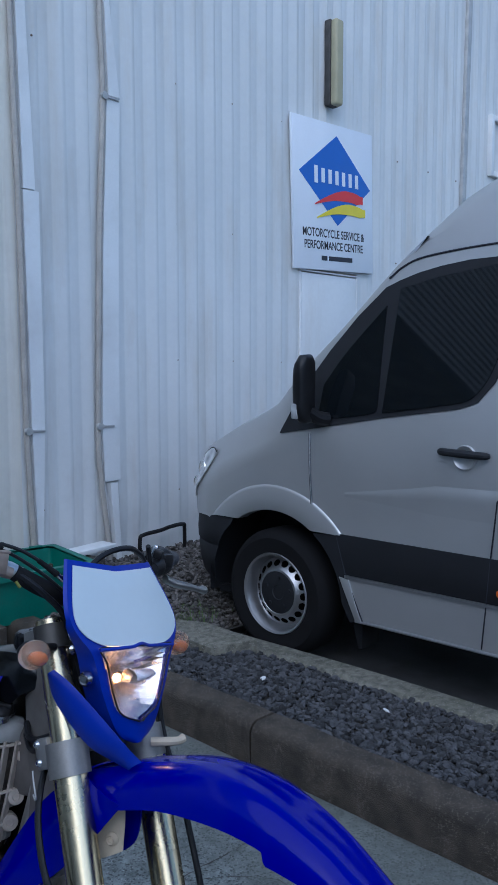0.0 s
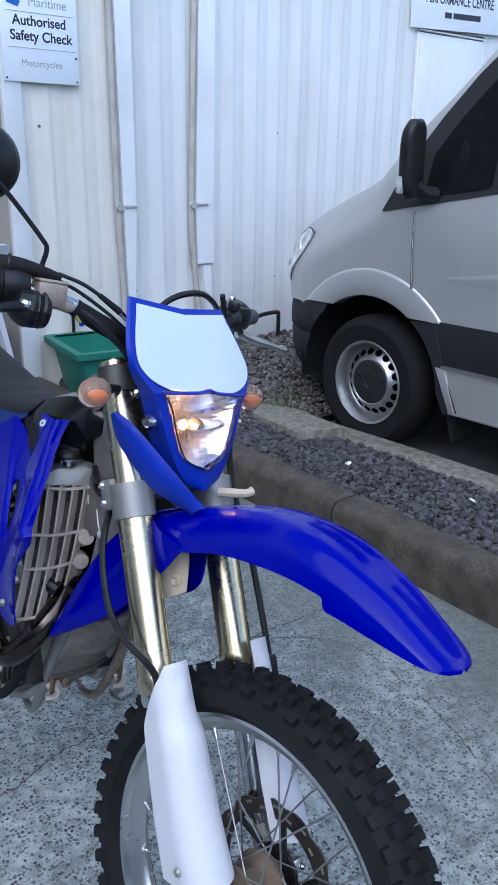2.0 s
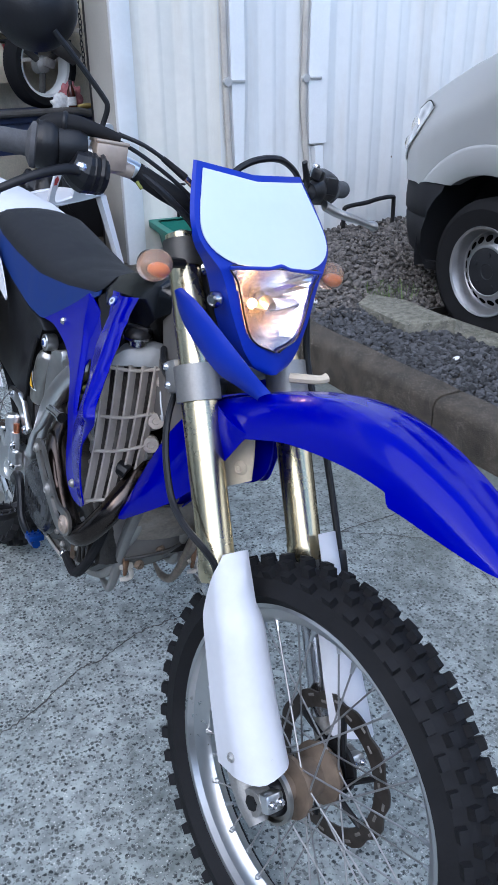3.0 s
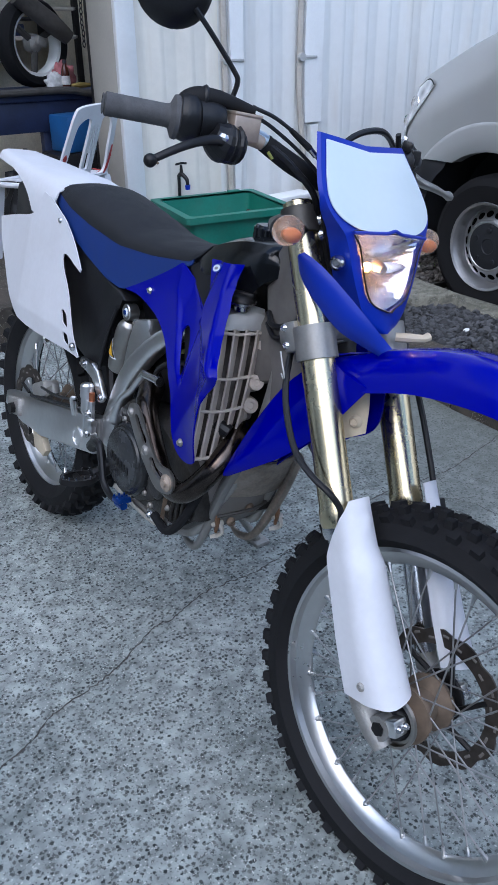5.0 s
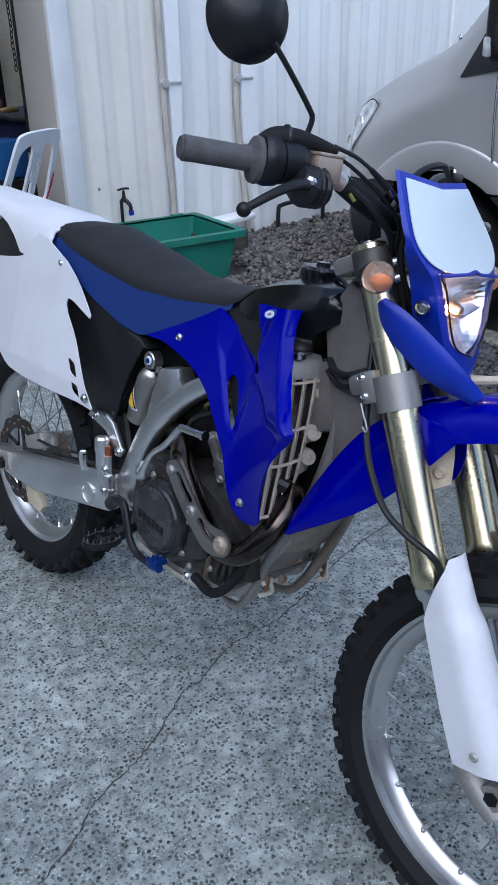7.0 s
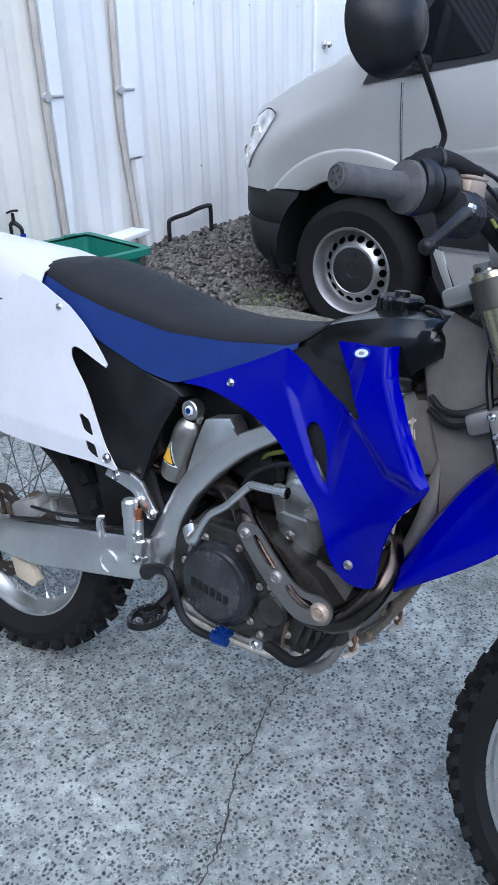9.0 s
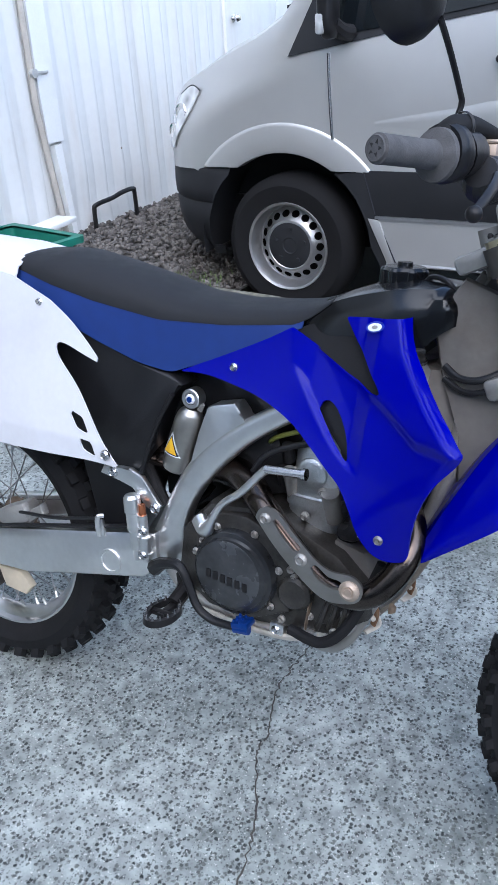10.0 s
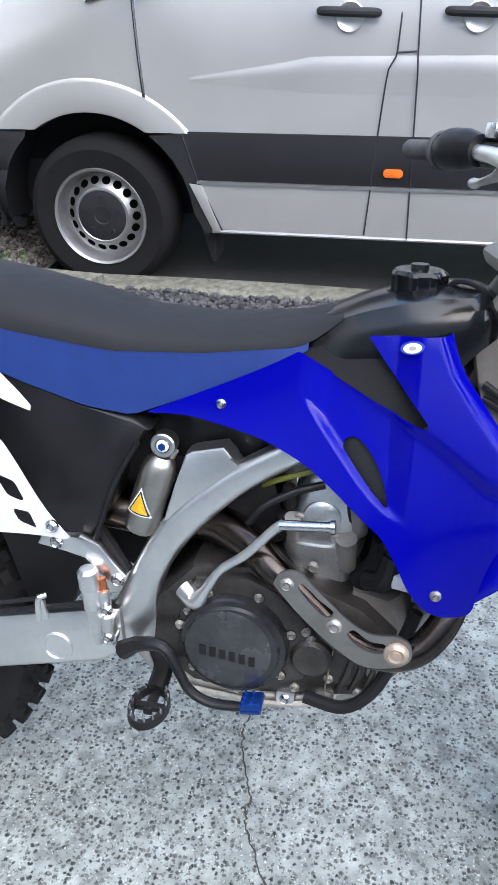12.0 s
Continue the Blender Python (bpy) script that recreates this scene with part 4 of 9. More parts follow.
# ---- the van ----
def build_van():
    v = thing("van", pose(3.49, 1.206, -0.047, 0, 0, 90), "silver panel van with dark grey bumper, parked nose to the wall", "van")
    AX = 0.348
    Yside = lambda h: 0.988 if h < 1.2 else 0.988 - (h - 1.2) * 0.233

    def arch(f, r):
        return AX + math.sqrt(max(0, r * r - f * f))

    # body: rings of points from the sill up over the roof, one for each station along the length
    st = [  # f, Yl, hl, Ym, hm, Yu, hu, hr
        (0.77, 0.70, 0.70, 0.72, 0.80, 0.66, 0.90, 0.98), (0.71, 0.86, 0.70, 0.87, 0.82, 0.80, 1.00, 1.07),
        (0.62, 0.945, 0.71, 0.945, 0.88, 0.86, 1.07, 1.14), (0.52, 0.97, 0.71, 0.97, 0.92, 0.885, 1.11, 1.19),
        (0.42, 0.978, arch(0.42, 0.53), 0.98, 0.98, 0.905, 1.15, 1.245), (0.30, 0.984, arch(0.30, 0.53), 0.984, 1.03, 0.92, 1.20, 1.305),
        (0.15, 0.986, arch(0.15, 0.53), 0.986, 1.09, 0.935, 1.255, 1.365), (0.02, 0.987, arch(0.02, 0.53), 0.987, 1.14, 0.945, 1.32, 1.435),
        (-0.12, 0.988, arch(0.12, 0.53), 0.988, 1.2, Yside(1.48), 1.48, 1.62), (-0.30, 0.988, arch(0.30, 0.53), 0.988, 1.2, Yside(1.66), 1.66, 1.79),
        (-0.42, 0.988, arch(0.42, 0.53), 0.988, 1.2, Yside(1.79), 1.79, 1.91), (-0.50, 0.988, 0.33, 0.988, 1.2, Yside(1.88), 1.88, 2.00),
        (-0.62, 0.988, 0.32, 0.988, 1.2, Yside(2.00), 2.00, 2.14), (-0.75, 0.988, 0.315, 0.988, 1.2, Yside(2.06), 2.06, 2.28),
        (-0.90, 0.988, 0.315, 0.988, 1.2, Yside(2.085), 2.085, 2.43), (-1.2, 0.988, 0.315, 0.988, 1.2, Yside(2.105), 2.105, 2.60),
        (-1.6, 0.988, 0.315, 0.988, 1.2, Yside(2.12), 2.12, 2.68), (-2.2, 0.988, 0.315, 0.988, 1.2, Yside(2.12), 2.12, 2.72), (-4.9, 0.988, 0.315, 0.988, 1.2, Yside(2.12), 2.12, 2.72)]

    def half(Yl, hl, Ym, hm, Yu, hu, hr):
        pts = [(Yl + (Ym - Yl) * t, hl + (hm - hl) * t) for t in np.linspace(0, 1, 6)]
        pts += [(Ym + (Yu - Ym) * t, hm + (hu - hm) * t) for t in (0.25, 0.5, 0.75)]
        for k in range(0, 7):
            a = math.pi / 2 * k / 6
            pts.append((Yu * math.cos(a) ** 0.62 if k < 6 else 0.0, hu + (hr - hu) * math.sin(a) ** 0.75))
        return pts

    def body_y(f, h):
        """Half width of the body at a station and height."""
        vals = [float(np.interp(f, [s[0] for s in st][::-1], [s[c] for s in st][::-1])) for c in range(1, 8)]
        p = half(*vals)
        return float(np.interp(h, [q[1] for q in p], [q[0] for q in p]))
    bm = B()
    loops = []
    fs = [s[0] for s in st]
    dense = sorted(set(fs) | set(np.linspace(-0.5, 0.6, 34).round(3)), reverse=True)
    for f in dense:
        vals = [float(np.interp(f, fs[::-1], [s[c] for s in st][::-1])) for c in range(1, 8)]
        if abs(f) < 0.45:
            vals[1] = arch(f, 0.53)
        h = half(*vals)
        loops.append([(f, y, z) for y, z in h] + [(f, -y, z) for y, z in h[-2::-1]])
    rings = [[bm.verts.new(p) for p in lp] for lp in loops]
    ring_faces(bm, rings, False)
    bm.faces.new(rings[0])
    bm.faces.new(rings[-1])
    part("body", bm, M_SILVER, v, angle=30)
    # wheel wells and floor, all dark
    bm = B()
    box(bm, (-2.0, 0, 0.42), (5.4, 1.3, 0.20))
    part("underbody", bm, M_VBLACK, v, smooth=False)
    for side in (1, -1):
        bm = B()
        outer, inner = [], []
        for a in np.linspace(radians(-8), radians(188), 40):
            x, z = 0.50 * math.cos(a), AX + 0.50 * math.sin(a)
            outer.append(bm.verts.new((x, side * 0.965, z)))
            inner.append(bm.verts.new((x, side * 0.62, z)))
        ring_faces(bm, [outer, inner], False)
        bm.faces.new(inner)
        part("wheel_well", bm, M_VBLACK, v)
        # flared lip over the wheel
        bm = B()
        rows = []
        for k in range(33):
            rows.append([bm.verts.new((r * math.cos(a), side * y, AX + r * math.sin(a))) for r, y, a in [(r, y, math.asin(0.380 / r) + (math.pi - 2 * math.asin(0.380 / r)) * k / 32) for r, y in ((0.592, 0.984), (0.584, 0.993), (0.572, 0.9955), (0.52, 0.998), (0.468, 1.000), (0.455, 0.996), (0.452, 0.93))]])
        ring_faces(bm, rows, False)
        part("wheel_arch", bm, M_SILVER, v, angle=50)
    # bumper wrapped round the nose, cut out for the wheels
    bm = B()
    rings = []
    plan = [(0.0, 0.885), (0.45, 0.865), (0.72, 0.80), (0.86, 0.70), (0.94, 0.585), (0.982, 0.47), (0.992, 0.38), (0.994, 0.30)]
    plan = [(q.x, q.y) for q in smooth_line([(*p, 0) for p in plan], 8)]
    plan = [(-y, f) for y, f in plan[::-1]] + [(y, f) for y, f in plan[1:]]
    for y, f in plan:
        inward = -Vector((max(0.0, f - 0.42) * 2.2, y * 0.45)).normalized()
        row = []
        for ds, h in ((0.16, 0.275), (0.07, 0.295), (0.03, 0.35), (0.010, 0.44), (0.003, 0.53), (0.010, 0.545), (-0.002, 0.56), (-0.004, 0.62), (0.0, 0.68), (0.004, 0.71), (0.014, 0.726), (0.10, 0.732)):
            q = Vector((f, y)) + inward * ds
            low = h + (0.02 if h < 0.4 else 0.0) * max(0, (f - 0.4) / 0.4)
            p = Vector((q.x, q.y, low))
            r = math.hypot(p.x, p.z - AX)
            if r < 0.46 and abs(y) > 0.5:
                p.x, p.z = p.x * 0.46 / r, AX + (p.z - AX) * 0.46 / r
            row.append(bm.verts.new(p))
        rings.append(row)
    ring_faces(bm, rings, False)
    part("bumper", bm, M_VBLACK, v, "dark grey plastic bumper", angle=40)
    for side in (1, -1):
        # trim behind the wheel, mud flap
        bm = B()
        o = [(-0.385, 0.725), (-0.43, 0.72), (-0.485, 0.50), (-0.56, 0.315), (-0.50, 0.30)] + [(-0.452 * math.cos(radians(a)), AX + 0.452 * math.sin(radians(a))) for a in (5, 15, 25, 35, 45, 54)]
        plate(bm, o, side * 0.94, side * 0.991)
        part("arch_trim", bm, M_VBLACK, v)
        bm = B()
        plate(bm, [(-0.435, 0.52), (-0.49, 0.515), (-0.57, 0.315), (-0.535, 0.315)], side * 0.97, side * 0.998, bevel=0.003)
        part("sill_end", bm, M_SILVER, v)
        bm = B()
        plate(bm, [(-0.45, 0.42), (-0.53, 0.30), (-0.525, 0.15), (-0.505, 0.145), (-0.46, 0.3)], side * 0.76, side * 0.92, bevel=0.006)
        part("mud_flap", bm, M_VBLACK, v)
        # side band
        bm = B()
        plate(bm, [(-0.405, 0.735), (-0.475, 0.535), (-4.6, 0.545), (-4.6, 0.745)], side * 0.98, side * 0.9935, bevel=0.002)
        part("side_band", bm, M_VBLACK, v, "dark grey plastic band")
        bm = B()
        plate(bm, [(-0.47, 0.533), (-0.47, 0.520), (-4.6, 0.530), (-4.6, 0.543)], side * 0.98, side * 0.998)
        part("band_edge", bm, M_RIM, v)
        bm = B()
        tube(bm, [(-0.53, side * 0.985, 0.313), (-2.5, side * 0.985, 0.318), (-4.6, side * 0.985, 0.318)], 0.009, 8, 3)
        part("sill_edge", bm, M_RIM, v)
        # crease along the doors
        bm = B()
        up = [(-0.46, 0.9885, 0.936), (-0.8, 0.9940, 0.968), (-1.2, 0.9965, 0.992), (-4.6, 0.9965, 1.010)]
        lo = [(-0.46, 0.9885, 0.925), (-0.8, 0.9885, 0.905), (-1.2, 0.9885, 0.890), (-4.6, 0.9885, 0.89)]
        top = [(-0.46, 0.988, 0.945), (-0.8, 0.9865, 1.002), (-1.2, 0.9865, 1.038), (-4.6, 0.9865, 1.058)]
        sheet(bm, [(f, side * y, h) for f, y, h in top], [(f, side * y, h) for f, y, h in up], 24, 3)
        sheet(bm, [(f, side * y, h) for f, y, h in up], [(f, side * y, h) for f, y, h in lo], 24, 5)
        bmesh.ops.remove_doubles(bm, verts=bm.verts, dist=0.0005)
        part("crease", bm, M_SILVER, v, angle=60)
        # panel gaps
        for name, pts in (("door_gap", [(-0.236, 1.225), (-0.243, 1.05), (-0.255, 0.862)]), ("door_gap", [(-0.235, 0.862), (-0.33, 0.80), (-0.41, 0.735), (-0.475, 0.53), (-0.575, 0.32)]),
                          ("door_gap", [(-1.31, 2.06), (-1.297, 1.40), (-1.293, 1.145), (-1.287, 1.05), (-1.283, 1.03), (-1.258, 0.985), (-1.250, 0.93), (-1.230, 0.72), (-1.214, 0.50), (-1.200, 0.33)]), ("door_gap", [(-1.345, 2.06), (-1.360, 1.22), (-1.365, 1.05), (-1.367, 1.02), (-1.370, 0.97), (-1.382, 0.32)]), ("door_gap", [(-1.286, 1.043), (-1.32, 1.046), (-1.36, 1.048)]), ("door_gap", [(-2.6, 2.05), (-2.6, 1.2), (-2.6, 0.32)])):
            bm = B()
            tube(bm, [(f, side * (Yside(h) + 0.0035 + (0.008 if f < -1 and 0.96 < h < 1.035 else 0)), h) for f, h in pts], 0.0034, 6, 4 if len(pts) < 4 else 1)
            part(name, bm, M_INK, v)
        bm = B()
        tube(bm, [(f, side * (Yside(h) + 0.0060), h) for f, h in ((-0.243, 1.225), (-0.250, 1.05), (-0.262, 0.866))], 0.0048, 6, 4)
        part("door_edge", bm, M_STEEL, v)
        # glass
        skew = lambda u, w, l: (u, side * (Yside(w) + l), w)
        for name, o in (("door_window", rounded([(-0.655, 1.342), (-1.02, 1.395)], [(-1.02, 1.395), (-1.10, 1.420), (-1.165, 1.50), (-1.205, 1.62), (-1.225, 1.76)], [(-1.225, 1.76), (-1.228, 1.97)], [(-1.228, 1.97), (-1.215, 2.005), (-1.17, 2.012)], [(-1.17, 2.012), (-0.874, 1.976)], [(-0.874, 1.976), (-0.663, 1.931)], [(-0.663, 1.931), (-0.655, 1.342)])), ("quarter_window", rounded([(-0.28, 1.30), (-0.43, 1.312), (-0.60, 1.338), (-0.622, 1.36)], [(-0.622, 1.36), (-0.622, 1.398), (-0.606, 1.665), (-0.599, 1.853)], [(-0.599, 1.853), (-0.566, 1.815), (-0.456, 1.695), (-0.378, 1.60), (-0.29, 1.47)], [(-0.29, 1.47), (-0.28, 1.30)]))):
            bm = B()
            plate(bm, o, 0.006, 0.012, skew)
            part(name, bm, M_TINT, v, "dark tinted glass", smooth=False)
        bm = B()
        plate(bm, [(-0.042, 1.215), (-0.22, 1.243), (-0.66, 1.318), (-1.04, 1.372), (-1.13, 1.402), (-1.20, 1.49), (-1.24, 1.60), (-1.258, 1.75), (-1.25, 2.045), (-1.004, 2.041), (-0.866, 2.025), (-0.752, 2.003), (-0.65, 1.972), (-0.576, 1.942), (-0.435, 1.808), (-0.294, 1.640), (-0.15, 1.44)], -0.01, 0.006, skew)
        part("window_surround", bm, M_VBLACK, v, smooth=False)
        bm = B()
        plate(bm, [(-1.50, 1.36), (-2.45, 1.36), (-2.5, 1.45), (-2.5, 1.95), (-1.50, 1.95), (-1.44, 1.85), (-1.44, 1.42)], 0.0, 0.008, skew)
        part("side_window", bm, M_TINT, v, smooth=False)
        bm = B()
        tube(bm, [(f, side * (Yside(h) + 0.003), h) for f, h in ((-0.585, 1.985), (-0.66, 2.040), (-0.785, 2.078), (-1.121, 2.104), (-1.6, 2.108), (-4.6, 2.108))[0 if side > 0 else 3:]], 0.005, 6, 5)
        part("gutter", bm, M_INK, v)
        # handles
        for f0 in (-0.985, -1.46):
            hd = B()
            lathe(hd, [(0.0, 0.002), (0.025, 0.0035), (0.042, 0.008), (0.051, 0.014), (0.0535, 0.013), (0.056, 0.0)], (f0 - 0.115, side * 0.987, 1.165), (0, side, 0), 24)
            cup = part("handle_recess", hd, M_SILVER, v)
            hd = B()
            tube(hd, [(f0, side * 0.992, 1.185), (f0 - 0.015, side * 1.012, 1.186), (f0 - 0.12, side * 1.020, 1.183), (f0 - 0.21, side * 1.012, 1.180), (f0 - 0.225, side * 0.992, 1.179)], [0.012, 0.017, 0.018, 0.017, 0.012], 10, 5)
            part("door_handle", hd, M_VBLACK, v)
        bm = B()
        plate(bm, [(-1.275, 0.575), (-1.335, 0.575), (-1.345, 0.585), (-1.345, 0.60), (-1.335, 0.61), (-1.275, 0.61), (-1.265, 0.60), (-1.265, 0.585)], side * 0.99, side * 1.003, bevel=0.003)
        part("side_marker", bm, M_ORANGE, v, "amber side marker lamp")
        # headlight
        bm = B()
        lens = rounded([(0.478, 1.072), (0.515, 1.010), (0.585, 0.905), (0.650, 0.820), (0.668, 0.800)], [(0.668, 0.800), (0.735, 0.805), (0.752, 0.850), (0.735, 0.920), (0.690, 0.985), (0.620, 1.050), (0.560, 1.088)], [(0.560, 1.088), (0.520, 1.090), (0.478, 1.072)])
        skin(bm, lens, lambda f, h: side * (body_y(f, h) + 0.010), 0.012)
        hl = part("headlight", bm, M_HEADL, v, "clear wraparound headlight", angle=60, solid=0.006)
        for f0, h0, r in ((0.60, 0.975, 0.040), (0.665, 0.885, 0.034)):
            bm = B()
            y0 = body_y(f0, h0)
            lathe(bm, [(0.0, -0.002), (r * 0.35, 0.0), (r * 0.8, 0.004), (r, 0.009), (r * 1.08, 0.004)], (f0, side * (y0 + 0.010), h0), (0.35, side * 0.9, 0.15), 24)
            part("reflector", bm, M_REFL, hl)
        bm = B()
        tube(bm, [(f, side * (body_y(f, h) + 0.012), h) for f, h in ((0.62, 1.052), (0.56, 1.090), (0.52, 1.093), (0.476, 1.074))], 0.0032, 6, 4)
        part("headlight_seal", bm, M_VBLACK, v)
        # mirror
        mir = B()
        outline = rounded([(0.0, 0.02), (0.018, 0.0), (0.055, 0.0), (0.074, 0.035), (0.080, 0.12), (0.080, 0.25), (0.068, 0.315), (0.046, 0.335), (0.014, 0.33), (0.0, 0.295), (0.0, 0.15)], [(0.0, 0.15), (0.0, 0.02)])
        loops = []
        for t, sc in ((0.0, 0.9), (0.015, 1.0), (0.07, 0.98), (0.10, 0.8), (0.108, 0.5)):
            loops.append([(-0.33 + (u - 0.04) * sc * 0.9 + 0.04, side * (1.05 + t), 1.285 + (w - 0.15) * sc + 0.15) for u, w in outline])
        loft(mir, loops)
        m1 = part("mirror", mir, M_BLACK, v, "black door mirror housing", angle=60)
        mir = B()
        tube(mir, [(-0.34, side * 0.975, 1.30), (-0.32, side * 1.03, 1.31), (-0.30, side * 1.08, 1.34)], 0.035, 10, 4)
        part("mirror_arm", mir, M_BLACK, v)
        mir = B()
        box(mir, (-0.275, side * 1.142, 1.345), (0.040, 0.040, 0.080), bevel=0.012)
        part("indicator", mir, M_HEADL, v, "clear indicator lens")
        # wheel
        for f0 in (0.0, -3.66):
            w = part("wheel", lathe(B(), [(0.205, -0.10), (0.235, -0.11), (0.30, -0.118), (0.33, -0.10), (0.345, -0.07), (0.348, 0.0), (0.345, 0.07), (0.33, 0.10), (0.30, 0.118), (0.235, 0.11), (0.205, 0.10)], (0, 0, 0), (0, side, 0), 64), M_VTYRE, v, "black road tyre on a silver steel wheel")
            w.location = (f0, side * 0.87, AX)
            rim = part("rim", lathe(B(), [(0.205, -0.09), (0.19, 0.05), (0.198, 0.085), (0.207, 0.107), (0.218, 0.113), (0.221, 0.107), (0.215, 0.095), (0.203, 0.085), (0.197, 0.058), (0.192, 0.040), (0.186, 0.034), (0.178, 0.038), (0.136, 0.074), (0.128, 0.083), (0.118, 0.085), (0.110, 0.079)], (0, 0, 0), (0, side, 0), 64), M_RIM, w)
            # pure black plugs stand in for the darkness inside the rim's holes
            for k in range(18):
                a = 2 * math.pi * k / 18
                bm = B()
                ux, uz = math.cos(a), math.sin(a)
                cyl(bm, (0.145 * ux, side * 0.042, 0.145 * uz), (0.1582 * ux, side * 0.0575, 0.1582 * uz), 0.0200, seg=14)
                part("rim_hole_plug", bm, M_VOID, w)
            bm = B()
            lathe(bm, [(0.120, 0.080), (0.112, 0.084), (0.062, 0.080), (0.040, 0.082), (0.036, 0.078), (0, 0.078)], (0, 0, 0), (0, side, 0), 32)
            part("hub_cap", bm, M_VBLACK, w)
            for k in range(5):
                a = 2 * math.pi * (k + 0.3) / 5
                bm = B()
                cyl(bm, (0.083 * math.cos(a), side * 0.076, 0.083 * math.sin(a)), (0.083 * math.cos(a), side * 0.089, 0.083 * math.sin(a)), 0.013, 0.011, 10)
                part("wheel_bolt_cover", bm, M_VBLACK, w)
    # grille front and windscreen
    bm = B()
    box(bm, (0.745, 0, 0.86), (0.05, 1.1, 0.16), (0, -12, 0), bevel=0.01)
    part("grille", bm, M_VBLACK, v)
    bm = B()
    rows = []
    for f, h in ((0.01, 1.44), (-0.12, 1.615), (-0.30, 1.785), (-0.50, 1.995), (-0.66, 2.18)):
        rows.append([bm.verts.new((f - 0.12 * (y / 0.8) ** 2, y, h - 0.02 * (y / 0.8) ** 2 + 0.012)) for y in np.linspace(-0.78, 0.78, 12)])
    ring_faces(bm, rows, False)
    part("windscreen", bm, M_TINT, v)
    bm = B()
    tube(bm, [(0.01, 0.86, 1.41), (-0.01, 0.6, 1.45), (0.02, 0, 1.465), (-0.01, -0.6, 1.45), (0.01, -0.86, 1.41)], 0.010, 6, 4)
    part("scuttle_edge", bm, M_VBLACK, v)
    return v


def lens_material():
    m = bpy.data.materials.new("painted_glint_lens")
    m.use_nodes = True
    nt, b = nodes_of(m)
    vor = nt.nodes.new("ShaderNodeTexVoronoi")
    tc = nt.nodes.new("ShaderNodeTexCoord")
    vor.inputs["Scale"].default_value = 15
    nt.links.new(tc.outputs["Object"], vor.inputs["Vector"])
    # dark-to-white cells in the base colour imitate glints of lens facets
    r = nt.nodes.new("ShaderNodeValToRGB")
    r.color_ramp.elements[0].color, r.color_ramp.elements[1].color = (0.22, 0.23, 0.24, 1), (0.95, 0.97, 0.98, 1)
    nt.links.new(vor.outputs["Distance"], r.inputs[0])
    nt.links.new(r.outputs[0], b.inputs["Base Color"])
    b.inputs["Roughness"].default_value, b.inputs["Metallic"].default_value, b.inputs["Coat Weight"].default_value = 0.25, 0.15, 1.0
    return m


M_HEADL = lens_material()
build_van()


# ---- the motorcycle ----
LEAN_DEG, STEER_DEG, RAKE = 10.0, 6.0, 25.3
_c, _s = math.cos(radians(LEAN_DEG)), math.sin(radians(LEAN_DEG))
# local x ahead, y to its left, z up; it leans on its stand to its left
BIKE = Matrix(((0, _c, _s, -0.06), (-1, 0, 0, 0), (0, -_s, _c, 0), (0, 0, 0, 1)))
bike = thing("motorcycle", BIKE, "blue and white enduro motorcycle leaning on its side stand", "motorcycle")
HEAD = Vector((0.365, 0, 1.06))
FALL = Vector((math.sin(radians(RAKE)), 0, -math.cos(radians(RAKE))))
STEER = Matrix.Translation(HEAD) @ Matrix.Rotation(radians(STEER_DEG), 4, -FALL) @ Matrix.Translation(-HEAD)
FA, RA = Vector((0.790, 0, 0.326)), Vector((-0.69, 0, 0.335))
fork_u = lambda w: 0.379 + (1.098 - w) * 0.473


def fpart(name, bm, mat, label="", parent=None, **k):
    """A part that turns with the steering."""
    bmesh.ops.transform(bm, matrix=STEER, verts=bm.verts)
    return part(name, bm, mat, parent or bike, label, **k)


def bolt(parent, at, r=0.009, axis=(0, -1, 0), mat=None, h=0.006, steer=False):
    bm = B()
    lathe(bm, [(0, h), (r * 0.45, h), (r * 0.5, h * 0.55), (r * 0.8, h * 0.9), (r, h * 0.5), (r * 1.25, h * 0.2), (r * 1.25, -0.003)], at, axis, 14)
    if steer:
        bmesh.ops.transform(bm, matrix=STEER, verts=bm.verts)
    return part("bolt", bm, mat or M_STEEL, parent)


def tyre(bm, C, R, half, bead, knobs, rows, kh, seed):
    """A knobbly tyre round the y axis through C."""
    prof = [(bead, -half * 0.55), (bead + 0.012, -half * 0.8), (R - 0.045, -half), (R - 0.018, -half * 0.86), (R - 0.004, -half * 0.45), (R, 0),
            (R - 0.004, half * 0.45), (R - 0.018, half * 0.86), (R - 0.045, half), (bead + 0.012, half * 0.8), (bead, half * 0.55)]
    lathe(bm, prof, C, (0, 1, 0), 72)
    return bm


